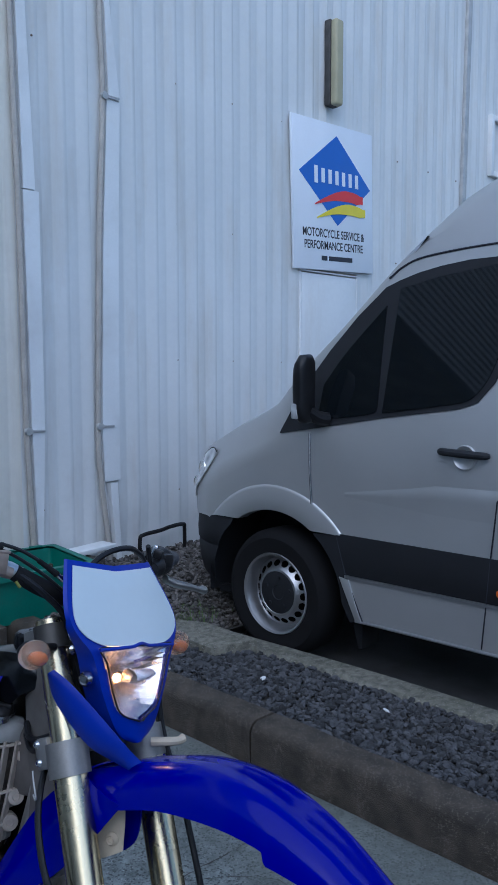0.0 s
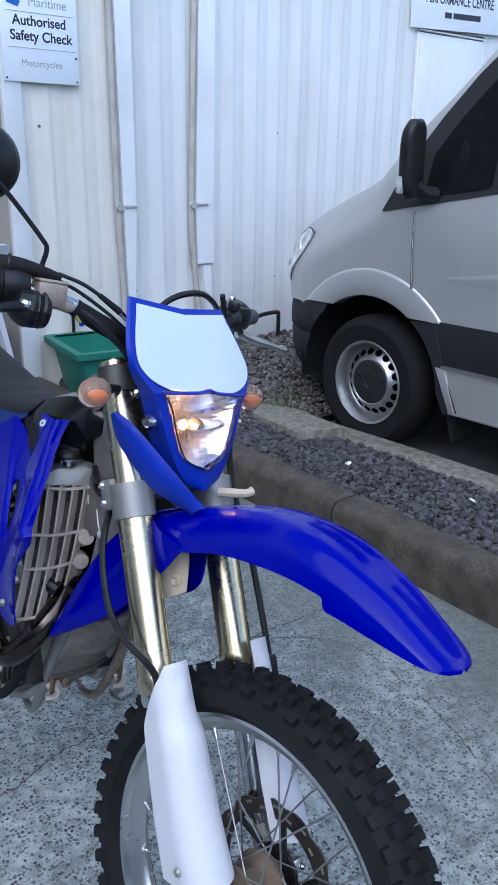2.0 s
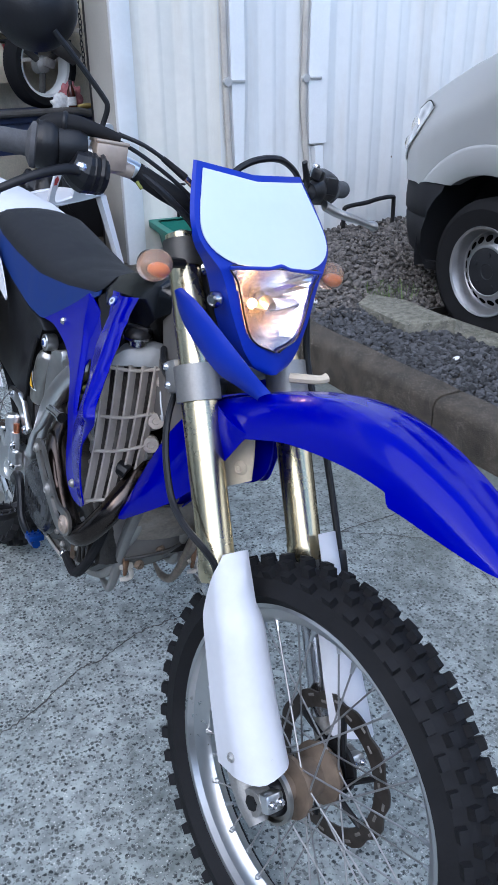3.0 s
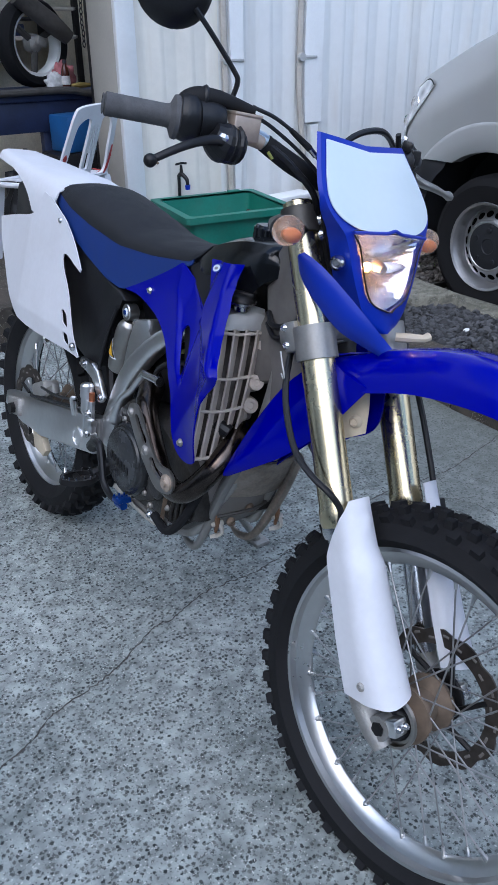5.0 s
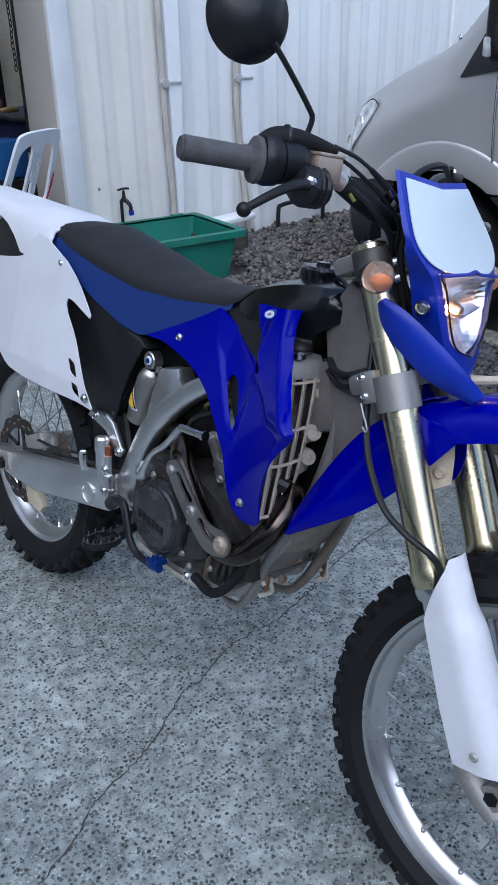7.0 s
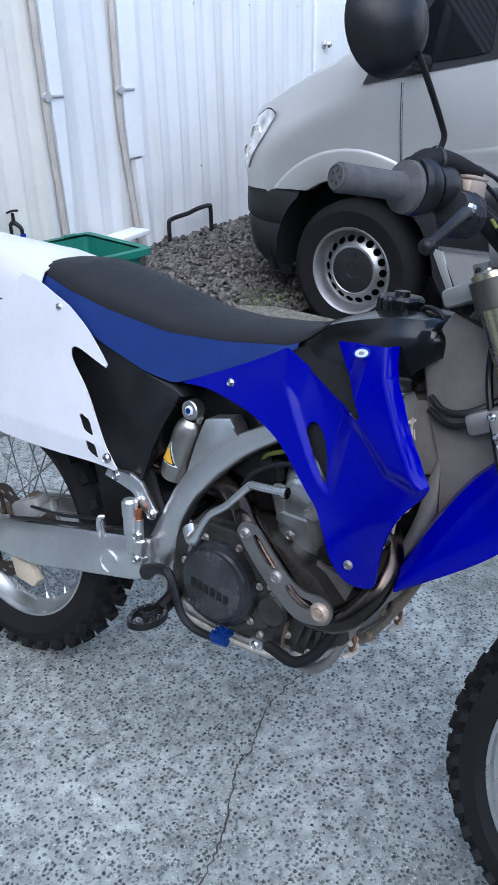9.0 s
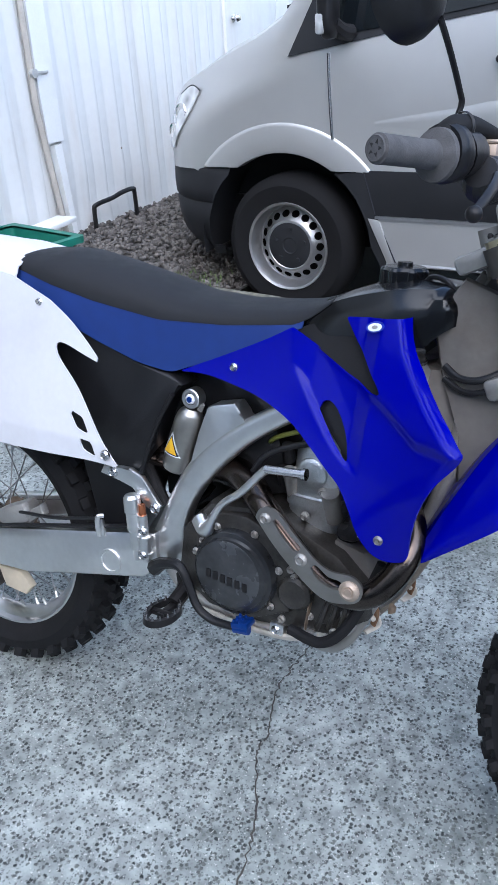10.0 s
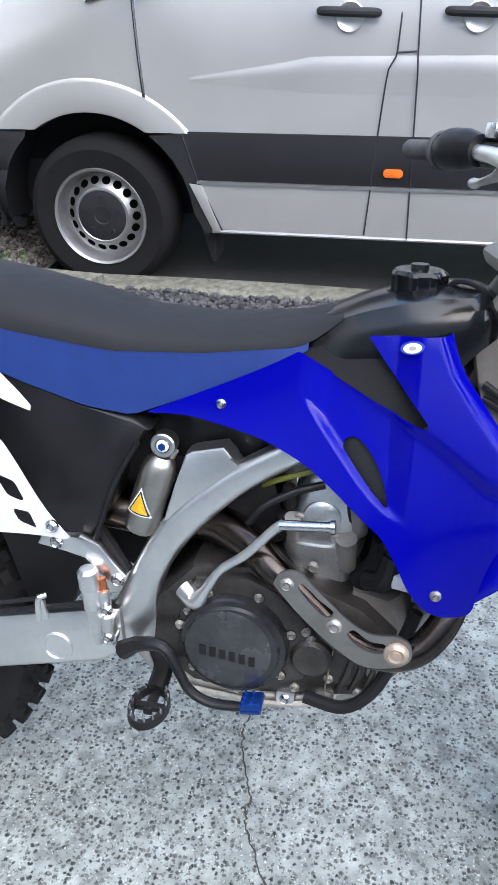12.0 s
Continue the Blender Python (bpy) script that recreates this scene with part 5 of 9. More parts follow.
def add_knobs(parent, C, R, half, knobs, rows, kh, steer):
    """Tread blocks, each an object; the blocks of a row share one mesh."""
    for lat_, lift, wid, lng, off in rows:
        bm = B()
        co = [(x * lng * (0.5 if z < 0 else 0.43), y * wid * (0.5 if z < 0 else 0.43), z * kh * 0.5) for x in (-1, 1) for y in (-1, 1) for z in (-1, 1)]
        v = [bm.verts.new(q) for q in co]
        for f in ((0, 1, 3, 2), (4, 6, 7, 5), (0, 4, 5, 1), (2, 3, 7, 6), (0, 2, 6, 4), (1, 5, 7, 3)):
            bm.faces.new([v[i] for i in f])
        me = finish("tread_block", bm, M_RUBBER, False)
        rr = R - (lat_ / half) ** 2 * 0.022 + kh * 0.42 - 0.002
        tilt = math.degrees(math.atan2(lat_, half * 1.1)) * lift
        for k in range(knobs):
            m = Matrix.Translation(C) @ Matrix.Rotation(2 * math.pi * (k + off) / knobs, 4, "Y") @ Matrix.Translation((0, lat_, rr)) @ Matrix.Rotation(radians(-tilt), 4, "X")
            ob = new("tread_block", me)
            ob.parent = parent
            ob.matrix_local = (STEER @ m) if steer else m


def spoked_wheel(name, C, R, half, rimr, knobs, rows, kh, hub_r, hub_h, steer, label):
    place = (lambda b: (bmesh.ops.transform(b, matrix=STEER, verts=b.verts), b)[1]) if steer else (lambda b: b)
    w = part(name, place(tyre(B(), C, R, half, rimr - 0.004, knobs, rows, kh, 7)), M_RUBBER, bike, label, angle=40)
    add_knobs(w, C, R, half, knobs, rows, kh, steer)
    bm = B()
    rw = half * 0.46
    flank = [(rimr + 0.003, rw), (rimr + 0.009, rw + 0.005), (rimr + 0.003, rw + 0.009), (rimr - 0.006, rw + 0.008), (rimr - 0.010, rw * 0.86), (rimr - 0.015, rw * 0.74), (rimr - 0.030, rw * 0.34)]
    lathe(bm, [(r, -y) for r, y in flank] + [(rimr - 0.034, 0)] + flank[::-1] + [(rimr - 0.012, rw * 0.6), (rimr - 0.012, -rw * 0.6), (rimr + 0.003, -rw)], C, (0, 1, 0), 72)
    rim = part("rim", place(bm), M_POL, w, "polished alloy rim")
    bm = B()
    lathe(bm, [(0.0, -hub_h), (0.022, -hub_h), (0.024, -hub_h + 0.012), (hub_r, -hub_h + 0.014), (hub_r, -hub_h + 0.022), (hub_r * 0.62, -hub_h + 0.034), (hub_r * 0.6, hub_h - 0.034), (hub_r, hub_h - 0.022), (hub_r, hub_h - 0.014), (0.024, hub_h - 0.012), (0.022, hub_h), (0, hub_h)], C, (0, 1, 0), 32)
    part("hub", place(bm), M_HUB, w, "grimy brown hub")
    n = 36
    for k in range(n):
        side = 1 if k % 2 else -1
        lead = 1 if (k // 2) % 2 else -1
        a = 2 * math.pi * k / n
        b = a + lead * radians(52)
        p0 = C + Vector((math.cos(a), 0, math.sin(a))) * (rimr - 0.030) + Vector((0, 0.004 * side, 0))
        p1 = C + Vector((math.cos(b), 0, math.sin(b))) * (hub_r * 0.93) + Vector((0, side * (hub_h - 0.018), 0))
        bm = B()
        cyl(bm, p0, p1, 0.0016, seg=6)
        d = (p1 - p0).normalized()
        part("spoke", place(bm), M_SPOKE, w)
        bm = B()
        cyl(bm, p0 - d * 0.006, p0 + d * 0.006, 0.0052, 0.0050, 8)
        cyl(bm, p0 + d * 0.005, p0 + d * 0.018, 0.0038, 0.0032, 8)
        part("nipple", place(bm), M_POL, w)
    return w


front_wheel = spoked_wheel("front_wheel", FA, 0.340, 0.047, 0.279, 48, [(0.0, 0, 0.022, 0.016, 0.0), (-0.019, 0.5, 0.015, 0.017, 0.5), (0.019, 0.5, 0.015, 0.017, 0.5), (-0.038, 0.9, 0.014, 0.020, 0.0), (0.039, 0.9, 0.014, 0.020, 0.0)], 0.015, 0.050, 0.050, True, "knobbly front tyre on a spoked alloy wheel")
rear_wheel = spoked_wheel("rear_wheel", RA, 0.322, 0.060, 0.243, 34, [(0.0, 0, 0.030, 0.020, 0.0), (-0.024, 0.4, 0.020, 0.022, 0.5), (0.024, 0.4, 0.020, 0.022, 0.5), (-0.050, 0.9, 0.020, 0.026, 0.0), (0.050, 0.9, 0.020, 0.026, 0.0)], 0.020, 0.055, 0.060, False, "knobbly rear tyre on a spoked alloy wheel")


def disc(C, r_in, r_out, y, parent, steer):
    """A drilled, scalloped brake disc."""
    bm = B()
    n = 72
    rings = []
    for k in range(n):
        a = 2 * math.pi * k / n
        ro = r_out * (1 - 0.055 * (0.5 + 0.5 * math.cos(12 * a)) ** 2)
        rings.append([bm.verts.new(C + Vector((r * math.cos(a), y + dy, r * math.sin(a)))) for r, dy in ((r_in, -0.002), (ro, -0.002), (ro, 0.002), (r_in, 0.002))])
    rings.append(rings[0])
    ring_faces(bm, rings, True)
    for k in range(6):
        a = 2 * math.pi * k / 6
        b = a + 0.5
        arm = tube(B(), [C + Vector((0.04 * math.cos(a), y, 0.04 * math.sin(a))), C + Vector(((r_in + 0.004) * math.cos(b), y, (r_in + 0.004) * math.sin(b)))], 0.005, 6, 1)
        if steer:
            bmesh.ops.transform(arm, matrix=STEER, verts=arm.verts)
        part("disc_arm", arm, M_DARKMET, parent)
    if steer:
        bmesh.ops.transform(bm, matrix=STEER, verts=bm.verts)
    d = part("brake_disc", bm, M_DISC, parent, "dark drilled brake disc")
    for k in range(24):
        a = 2 * math.pi * (k + 0.5) / 24
        r = r_in + (r_out - r_in) * (0.35 if k % 2 else 0.65)
        bm = B()
        t_ = Vector((-math.sin(a), 0, math.cos(a))) * 0.006
        tube(bm, [C + Vector((r * math.cos(a), y, r * math.sin(a))) - t_, C + Vector((r * math.cos(a), y, r * math.sin(a))) + t_], 0.0034, 8, 1)
        if steer:
            bmesh.ops.transform(bm, matrix=STEER, verts=bm.verts)
        part("drilling", bm, M_DISCH, parent)


disc(FA, 0.095, 0.125, 0.057, front_wheel, True)
disc(RA, 0.085, 0.122, -0.078, rear_wheel, False)

# fork
for side in (-1, 1):
    y = side * 0.091
    at = lambda w, du=0.0: Vector((fork_u(w) + du, y, w))
    bm = B()
    n, m = frame_dir(at(1.080), at(0.600))
    lathe(bm, [(0.0, 0), (0.0250, 0), (0.0255, 0.20), (0.0285, 0.225), (0.0285, n - 0.035), (0.0300, n - 0.03), (0.0300, n - 0.012), (0.027, n)], at(1.080), FALL, 32)
    leg = fpart("fork_tube", bm, M_GOLD, "gold anodised fork tube")
    bm = B()
    lathe(bm, [(0.0, -0.007), (0.010, -0.007), (0.0105, -0.003), (0.0205, -0.003), (0.0225, 0.0), (0.0225, 0.012)], at(1.079), FALL, 24)
    fpart("fork_cap", bm, M_STEELD, parent=leg)
    for k in range(3):
        bolt(leg, at(1.081, 0.004 - 0.010 * k) + Vector((0, -side * (0.014 - 0.004 * k), 0)), 0.0035, -FALL, M_DARKMET, 0.004, True)
    bm = B()
    lathe(bm, [(0.0275, 0), (0.0285, 0.012), (0.026, 0.022), (0.0205, 0.024), (0.0205, 0.26)], at(0.605), FALL, 24)
    fpart("fork_slider", bm, M_STEEL, parent=leg)
    bm = B()
    foot0 = at(0.375)
    tube(bm, [foot0, at(0.34, 0.004), Vector((0.776, y, 0.308)), Vector((0.800, y, 0.290))], [0.020, 0.021, 0.021, 0.016], 14, 4)
    cyl(bm, FA + Vector((0, y - side * 0.024, 0)), FA + Vector((0, y + side * 0.014, 0)), 0.021, seg=20)
    fpart("fork_foot", bm, M_CAST, parent=leg)
    bm = B()
    cyl(bm, FA + Vector((0, y + side * 0.010, 0)), FA + Vector((0, y + side * 0.017, 0)), 0.012, seg=6)
    fpart("axle_nut", bm, M_DARKMET, parent=leg)
    bm = B()
    box(bm, FA + Vector((0.020, y - side * 0.004, 0.012)), (0.022, 0.034, 0.030), (0, -25, 0), bevel=0.006)
    fpart("axle_clamp", bm, M_ALU, parent=leg)
    for k in (-0.008, 0.008):
        bolt(leg, FA + Vector((0.031, y + k - side * 0.004, 0.017)), 0.005, (1, 0, 0.3), M_STEEL, 0.006, True)
    bm = B()
    lathe(bm, [(0.010, 0.0), (0.040, 0.0), (0.046, 0.003), (0.046, 0.010), (0.041, 0.012), (0.040, 0.004), (0.012, 0.004)], FA + Vector((0, side * 0.060, 0)), (0, side, 0), 28)
    fpart("hub_seal", bm, M_STEELD if side < 0 else M_DARKMET, parent=leg)
    bm = B()
    lathe(bm, [(0.0, 0.020), (0.024, 0.019), (0.027, 0.018), (0.030, 0.016), (0.034, 0.006), (0.034, -0.004)], FA + Vector((0, side * 0.060, 0)), (0, side, 0), 24)
    fpart("speedometer_drive", bm, M_BLACK, parent=leg)
    # white guard wrapped round the front and outside of the lower leg
    fwd = Vector((math.cos(radians(RAKE)), 0, math.sin(radians(RAKE))))
    bm = B()
    rows = []
    for k in range(31):
        t = k / 30
        w = 0.640 - 0.285 * t
        waist = max(0.0, min(1.0, (t - 0.22) / 0.14))
        waist = waist * waist * (3 - 2 * waist)
        R = 0.032 + 0.003 * waist + 0.008 * t
        a0, a1 = radians(-34 - 38 * waist - 8 * max(0, t - 0.6)), radians(156 - 108 * max(0, 1 - t * 3.6) ** 1.3)
        lead = 0.026 + 0.005 * waist + 0.011 * t + 0.006 * max(0, t - 0.7) / 0.3
        row = []
        for j in range(17):
            a = a0 + (a1 - a0) * j / 16
            groove = 0.0022 * math.exp(-((math.degrees(a) - 58 + 60 * max(0, 0.42 - t)) / 7) ** 2) * max(0, min(1, (t - 0.15) / 0.1)) * max(0, min(1, (0.75 - t) / 0.3))
            boss = 0.003 * math.exp(-(((math.degrees(a) - 4) / 15) ** 6 + ((t - 0.115) / 0.040) ** 6))
            rr = R - groove + boss
            back = max(0.0, a - math.pi / 2)
            q = at(w, 0.004) + fwd * (lead + rr * math.cos(min(a, math.pi / 2)) * 0.95 - rr * back) + Vector((0, side * rr * (math.sin(min(a, math.pi / 2)) - 0.12 * back), 0))
            foot = max(0, (t - 0.9) / 0.1)
            q = q + FALL * foot * (0.010 * math.exp(-((math.degrees(a) - 35) / 38) ** 2) - 0.010 * max(0, (math.degrees(a) - 100) / 56) - 0.006 * max(0, (-30 - math.degrees(a)) / 40))
            if k == 0:
                q = q - FALL * 0.006 * math.cos(a)
            row.append(bm.verts.new(q))
        rows.append(row)
    ring_faces(bm, rows, False)
    g = fpart("fork_guard", bm, M_WHITE, "white plastic fork guard", solid=0.003, angle=60)
    for w, a in ((0.373, 8), (0.380, 90)):
        q = at(w, 0.004) + fwd * (0.040 + 0.042 * math.cos(radians(a))) + Vector((0, side * 0.0445 * math.sin(radians(a)), 0))
        bolt(g, q, 0.006, (math.cos(radians(a)), side * math.sin(radians(a)), 0), M_CAST, 0.004, True)
    # clamps
    bm = B()
    cyl(bm, at(0.900), at(0.850), 0.0345, seg=28)
    box(bm, at(0.875, -0.035) + Vector((0, side * 0.012, 0)), (0.03, 0.03, 0.05), (0, -RAKE, 0), bevel=0.004)
    fpart("lower_clamp", bm, M_GREYMET, "grey lower fork clamp")
    for w in (0.860, 0.886):
        bolt(bike, at(w, -0.045) + Vector((0, side * 0.024, 0)), 0.006, (-0.3, side, 0), M_STEEL, 0.007, True)
    bm = B()
    cyl(bm, at(1.072), at(1.035), 0.0300, seg=24)
    box(bm, at(1.050, -0.030) + Vector((0, -side * 0.022, 0)), (0.04, 0.036, 0.028), (0, -RAKE, 0), bevel=0.005)
    fpart("upper_clamp", bm, M_BARS)
    for w in (1.040, 1.062):
        bolt(bike, at(w, 0.028) + Vector((0, -side * 0.020, 0)), 0.008, (1, 0, 0.3), M_STEEL, 0.008, True)
bm = B()
box(bm, (0.425, 0, 0.872), (0.075, 0.17, 0.036), (0, -RAKE, 0), bevel=0.01)
box(bm, (0.365, 0, 1.050), (0.08, 0.19, 0.028), (0, -RAKE, 0), bevel=0.008)
cyl(bm, (0.36, 0, 1.09), (0.44, 0, 0.86), 0.021, seg=16)
fpart("fork_bridge", bm, M_GREYMET)

bm = B()
box(bm, (0.655, 0.128, 0.612), (0.020, 0.018, 0.040), (0, -RAKE, 0), bevel=0.004)
fpart("hose_bracket", bm, M_BLACK)

# front mudguard
top = [(0.475, 0.846), (0.540, 0.874), (0.60, 0.899), (0.714, 0.928), (0.822, 0.925), (0.925, 0.893), (0.985, 0.863), (1.036, 0.834), (1.047, 0.824)]
edge = [(0.475, 0.796), (0.545, 0.808), (0.59, 0.822), (0.68, 0.850), (0.79, 0.863), (0.872, 0.858), (0.945, 0.842), (1.015, 0.825), (1.047, 0.820)]
halfw = [(0.475, 0.070), (0.6, 0.070), (0.8, 0.073), (0.9, 0.068), (0.97, 0.060), (1.008, 0.053), (1.028, 0.045), (1.039, 0.034), (1.045, 0.020), (1.047, 0.006)]
flow = lambda pts: [(q.x, q.y) for q in smooth_line([(*p, 0) for p in pts], 10)]
it = lambda x, pts: float(np.interp(x, [p[0] for p in pts], [p[1] for p in pts]))
bm = B()
rows = []
top, edge, halfw = flow(top), flow(edge), flow(halfw)
for u in np.linspace(0.475, 1.047, 120):
    t, e, hw = it(u, top), it(u, edge), it(u, halfw)
    row = []
    for k in range(17):
        s = -1 + 2 * k / 16
        a = abs(s)
        y = hw * math.copysign(min(1, a * 1.18) if a < 0.78 else 0.92 + (a - 0.78) * 0.364, s)
        drop = (a ** 2.6)
        ridge = 0.006 * math.exp(-((a - 0.55) / 0.10) ** 2) - 0.005 * math.exp(-(a / 0.3) ** 2)
        ridge *= max(0.0, min(1.0, (1.045 - u) / 0.14))
        lip = max(0.0, (a - 0.86) / 0.14) * 0.016 * max(0, min(1, (u - 0.864) / 0.007)) * max(0, 1 - (u - 0.871) / 0.16)
        row.append(bm.verts.new((u, y, t - (t - e) * drop + ridge - lip)))
    rows.append(row)
ring_faces(bm, rows, False)
fender = fpart("front_mudguard", bm, M_BLUE, "gloss blue front mudguard", solid=0.003, angle=55)
for side in (-1, 1):
    bm = B()
    if side < 0:
        A = [(0.500, -0.066, 0.855), (0.425, -0.072, 0.785), (0.370, -0.082, 0.690), (0.318, -0.090, 0.575)]
        Bb = [(0.595, -0.068, 0.830), (0.525, -0.070, 0.735), (0.455, -0.084, 0.660), (0.335, -0.093, 0.573)]
    else:
        A = [(0.500, 0.062, 0.855), (0.425, 0.050, 0.785), (0.370, 0.038, 0.690), (0.318, 0.020, 0.575)]
        Bb = [(0.580, 0.066, 0.830), (0.500, 0.056, 0.770), (0.420, 0.040, 0.670), (0.335, 0.022, 0.573)]
    sheet(bm, A, Bb, 20, 6, 0.010, (0, side, 0))
    fpart("mudguard_side", bm, M_BLUE, parent=fender, solid=0.003)
bm = B()
sheet(bm, [(0.500, -0.066, 0.855), (0.425, -0.072, 0.785), (0.370, -0.082, 0.690), (0.318, -0.090, 0.575)], [(0.500, 0.062, 0.855), (0.425, 0.050, 0.785), (0.370, 0.038, 0.690), (0.318, 0.020, 0.575)], 20, 8, 0.01, (-1, 0, 0))
fpart("mudguard_rear", bm, M_BLUE, parent=fender, solid=0.003)
bm = B()
sheet(bm, [(0.505, -0.040, 0.770), (0.512, -0.040, 0.745), (0.530, -0.038, 0.716)], [(0.566, -0.030, 0.822), (0.574, -0.030, 0.785), (0.578, -0.030, 0.745)], 12, 6, 0.006, (0.3, -1, 0))
tan_ = fpart("cable_cover", bm, M_TAN, "tan plastic cover under the mudguard", parent=fender, solid=0.003)
bolt(tan_, Vector((0.560, -0.040, 0.760)), 0.009, (0.3, -1, 0), M_TAN, 0.008, True)
bm = B()
skin(bm, rounded([(0.505, 0.800), (0.570, 0.812)], [(0.570, 0.812), (0.574, 0.785), (0.572, 0.756), (0.560, 0.735), (0.545, 0.724), (0.520, 0.712), (0.508, 0.716)], [(0.508, 0.716), (0.505, 0.800)]), lambda u, w: 0.012 - 0.006 * math.sin(30 * (u - 0.5)), 0.008)
fpart("mudguard_lobe", bm, M_BLUE, parent=fender, solid=0.004)
# headlight mask with number board
mask_u = lambda w: 0.4355 + (1.188 - w) * 0.61 if w > 1.055 else 0.5167 + (1.055 - w) * 0.21
mask_hw = flow([(0.905, 0.010), (0.915, 0.032), (0.935, 0.050), (0.962, 0.064), (0.993, 0.077), (1.024, 0.087), (1.045, 0.095), (1.060, 0.105), (1.075, 0.117), (1.090, 0.125), (1.110, 0.127), (1.135, 0.121), (1.165, 0.110), (1.196, 0.098)])


mask_c = [(0.90, 0.004), (1.06, 0.0), (1.19, -0.008)]


def face_grid(w0, w1, hw, lift, n=30, k=15, curve=0.009, skirt=0.0, top_dip=0.0, low_dip=0.0, shift=None, hole=None, bowl=0.0, flush=False):
    bm = B()
    rows = []
    for w in np.linspace(w0, w1, n):
        h = it(w, hw)
        row = []
        cols = [(-1, -skirt)] if skirt else []
        cols += [(s, 0) for s in np.linspace(-1, 1, k)]
        cols += [(1, -skirt)] if skirt else []
        for s, back in cols:
            ww = w - top_dip * (1 - abs(s)) * max(0, (w - w1 + 0.03) / 0.03) + low_dip * (1 - abs(s)) * max(0, 1 - (w - w0) / 0.03)
            deep = bowl * max(0.0, 1 - s * s) * max(0.0, 1 - ((w - 0.5 * (w0 + w1)) / (0.5 * (w1 - w0))) ** 2)
            row.append(bm.verts.new((mask_u(w) + lift - deep + back * it(w, [(0.88, 1.0), (1.05, 0.7), (1.10, 0.14), (1.2, 0.08)]) - curve * (s * h / it(w, mask_hw) if flush else s) ** 2, h * s * (1.02 if back else 1) + (it(w, mask_c) if shift is None else shift), ww)))
        rows.append(row)
    ring_faces(bm, rows, False)
    if hole:
        gone = []
        for f in bm.faces:
            c = f.calc_center_median()
            if hole[0][0] < c.z < hole[-1][0] and abs(c.y) < it(c.z, hole):
                gone.append(f)
        bmesh.ops.delete(bm, geom=gone, context="FACES")
    return bm


lens_hw = [(0.941, 0.004), (0.947, 0.024), (0.955, 0.040), (0.965, 0.049), (0.980, 0.056), (0.996, 0.062), (1.024, 0.070), (1.040, 0.076), (1.060, 0.087)]
mask = fpart("headlight_mask", face_grid(0.905, 1.191, mask_hw, 0.0, n=96, k=61, skirt=0.055, top_dip=0.008, hole=lens_hw), M_BLUE3, "blue plastic headlight mask", solid=0.003, angle=50)
fpart("number_board", face_grid(1.062, 1.183, flow([(1.060, 0.060), (1.066, 0.085), (1.075, 0.104), (1.088, 0.117), (1.105, 0.1215), (1.130, 0.116), (1.160, 0.1045), (1.188, 0.0935)]), 0.0045, n=44, k=31, top_dip=0.008, low_dip=-0.003, flush=True), M_PLATE, "blank white number board", parent=mask, solid=0.002, angle=60)
left_run = [(w, -h) for w, h in lens_hw]
run = left_run + [(1.060, -0.045), (1.061, 0.0), (1.060, 0.045)] + [(w, h) for w, h in lens_hw[::-1]]
bm = B()
tube(bm, [(mask_u(w) + 0.009 - 0.008 * (y / max(0.02, it(w, lens_hw))) ** 2, y, w) for w, y in run], 0.0014, 8, 6)
fpart("lens_rim", bm, M_BLACK, parent=mask)
bm = B()
tube(bm, [(mask_u(1.060) + 0.010 - 0.006 * (y / 0.087) ** 2, y, 1.062 - 0.004 * (abs(y) / 0.087) + 0.004 * max(0, 1 - abs(y) / 0.020)) for y in np.linspace(-0.090, 0.090, 19)], 0.0030, 8, 2)
fpart("lens_brow", bm, M_BLUE3, parent=mask)
fpart("reflector", face_grid(0.941, 1.060, [(w, h + 0.002) for w, h in lens_hw], -0.002, n=15, k=11, curve=0.007, top_dip=-0.001, shift=0.0, bowl=0.050), M_REFL, "bright faceted headlight reflector", parent=mask, smooth=False)
# ledge across the reflector and the shield before the bulb
bm = B()
sheet(bm, [(mask_u(1.0) - 0.040, 0.058 * k, 1.006 + 0.010 * k * k) for k in (-1, -0.5, 0, 0.5, 1)], [(mask_u(1.0) - 0.012, 0.056 * k, 0.997 + 0.012 * k * k) for k in (-1, -0.5, 0, 0.5, 1)], 12, 3)
fpart("reflector_ledge", bm, M_REFL, parent=mask, solid=0.002)
bm = B()
lathe(bm, [(0.0, 0.022), (0.008, 0.020), (0.0115, 0.012), (0.012, 0.0)], (mask_u(1.0) - 0.036, 0.006, 1.004), (1, 0, -0.15), 18)
fpart("bulb_shield", bm, M_STEELD, parent=mask)
lens = face_grid(0.941, 1.060, lens_hw, 0.010, curve=0.008, top_dip=-0.001, shift=0.0)
lens_ob = fpart("headlight_lens", lens, M_LENS, "clear headlight lens, lamp lit", parent=mask, angle=60, solid=0.0015)
bm = B()
bmesh.ops.create_uvsphere(bm, u_segments=16, v_segments=10, radius=0.0075)
bmesh.ops.translate(bm, verts=bm.verts, vec=(mask_u(1.0) - 0.026, -0.026, 1.004))
fpart("bulb", bm, M_BULB, "glowing warm bulb", parent=mask)
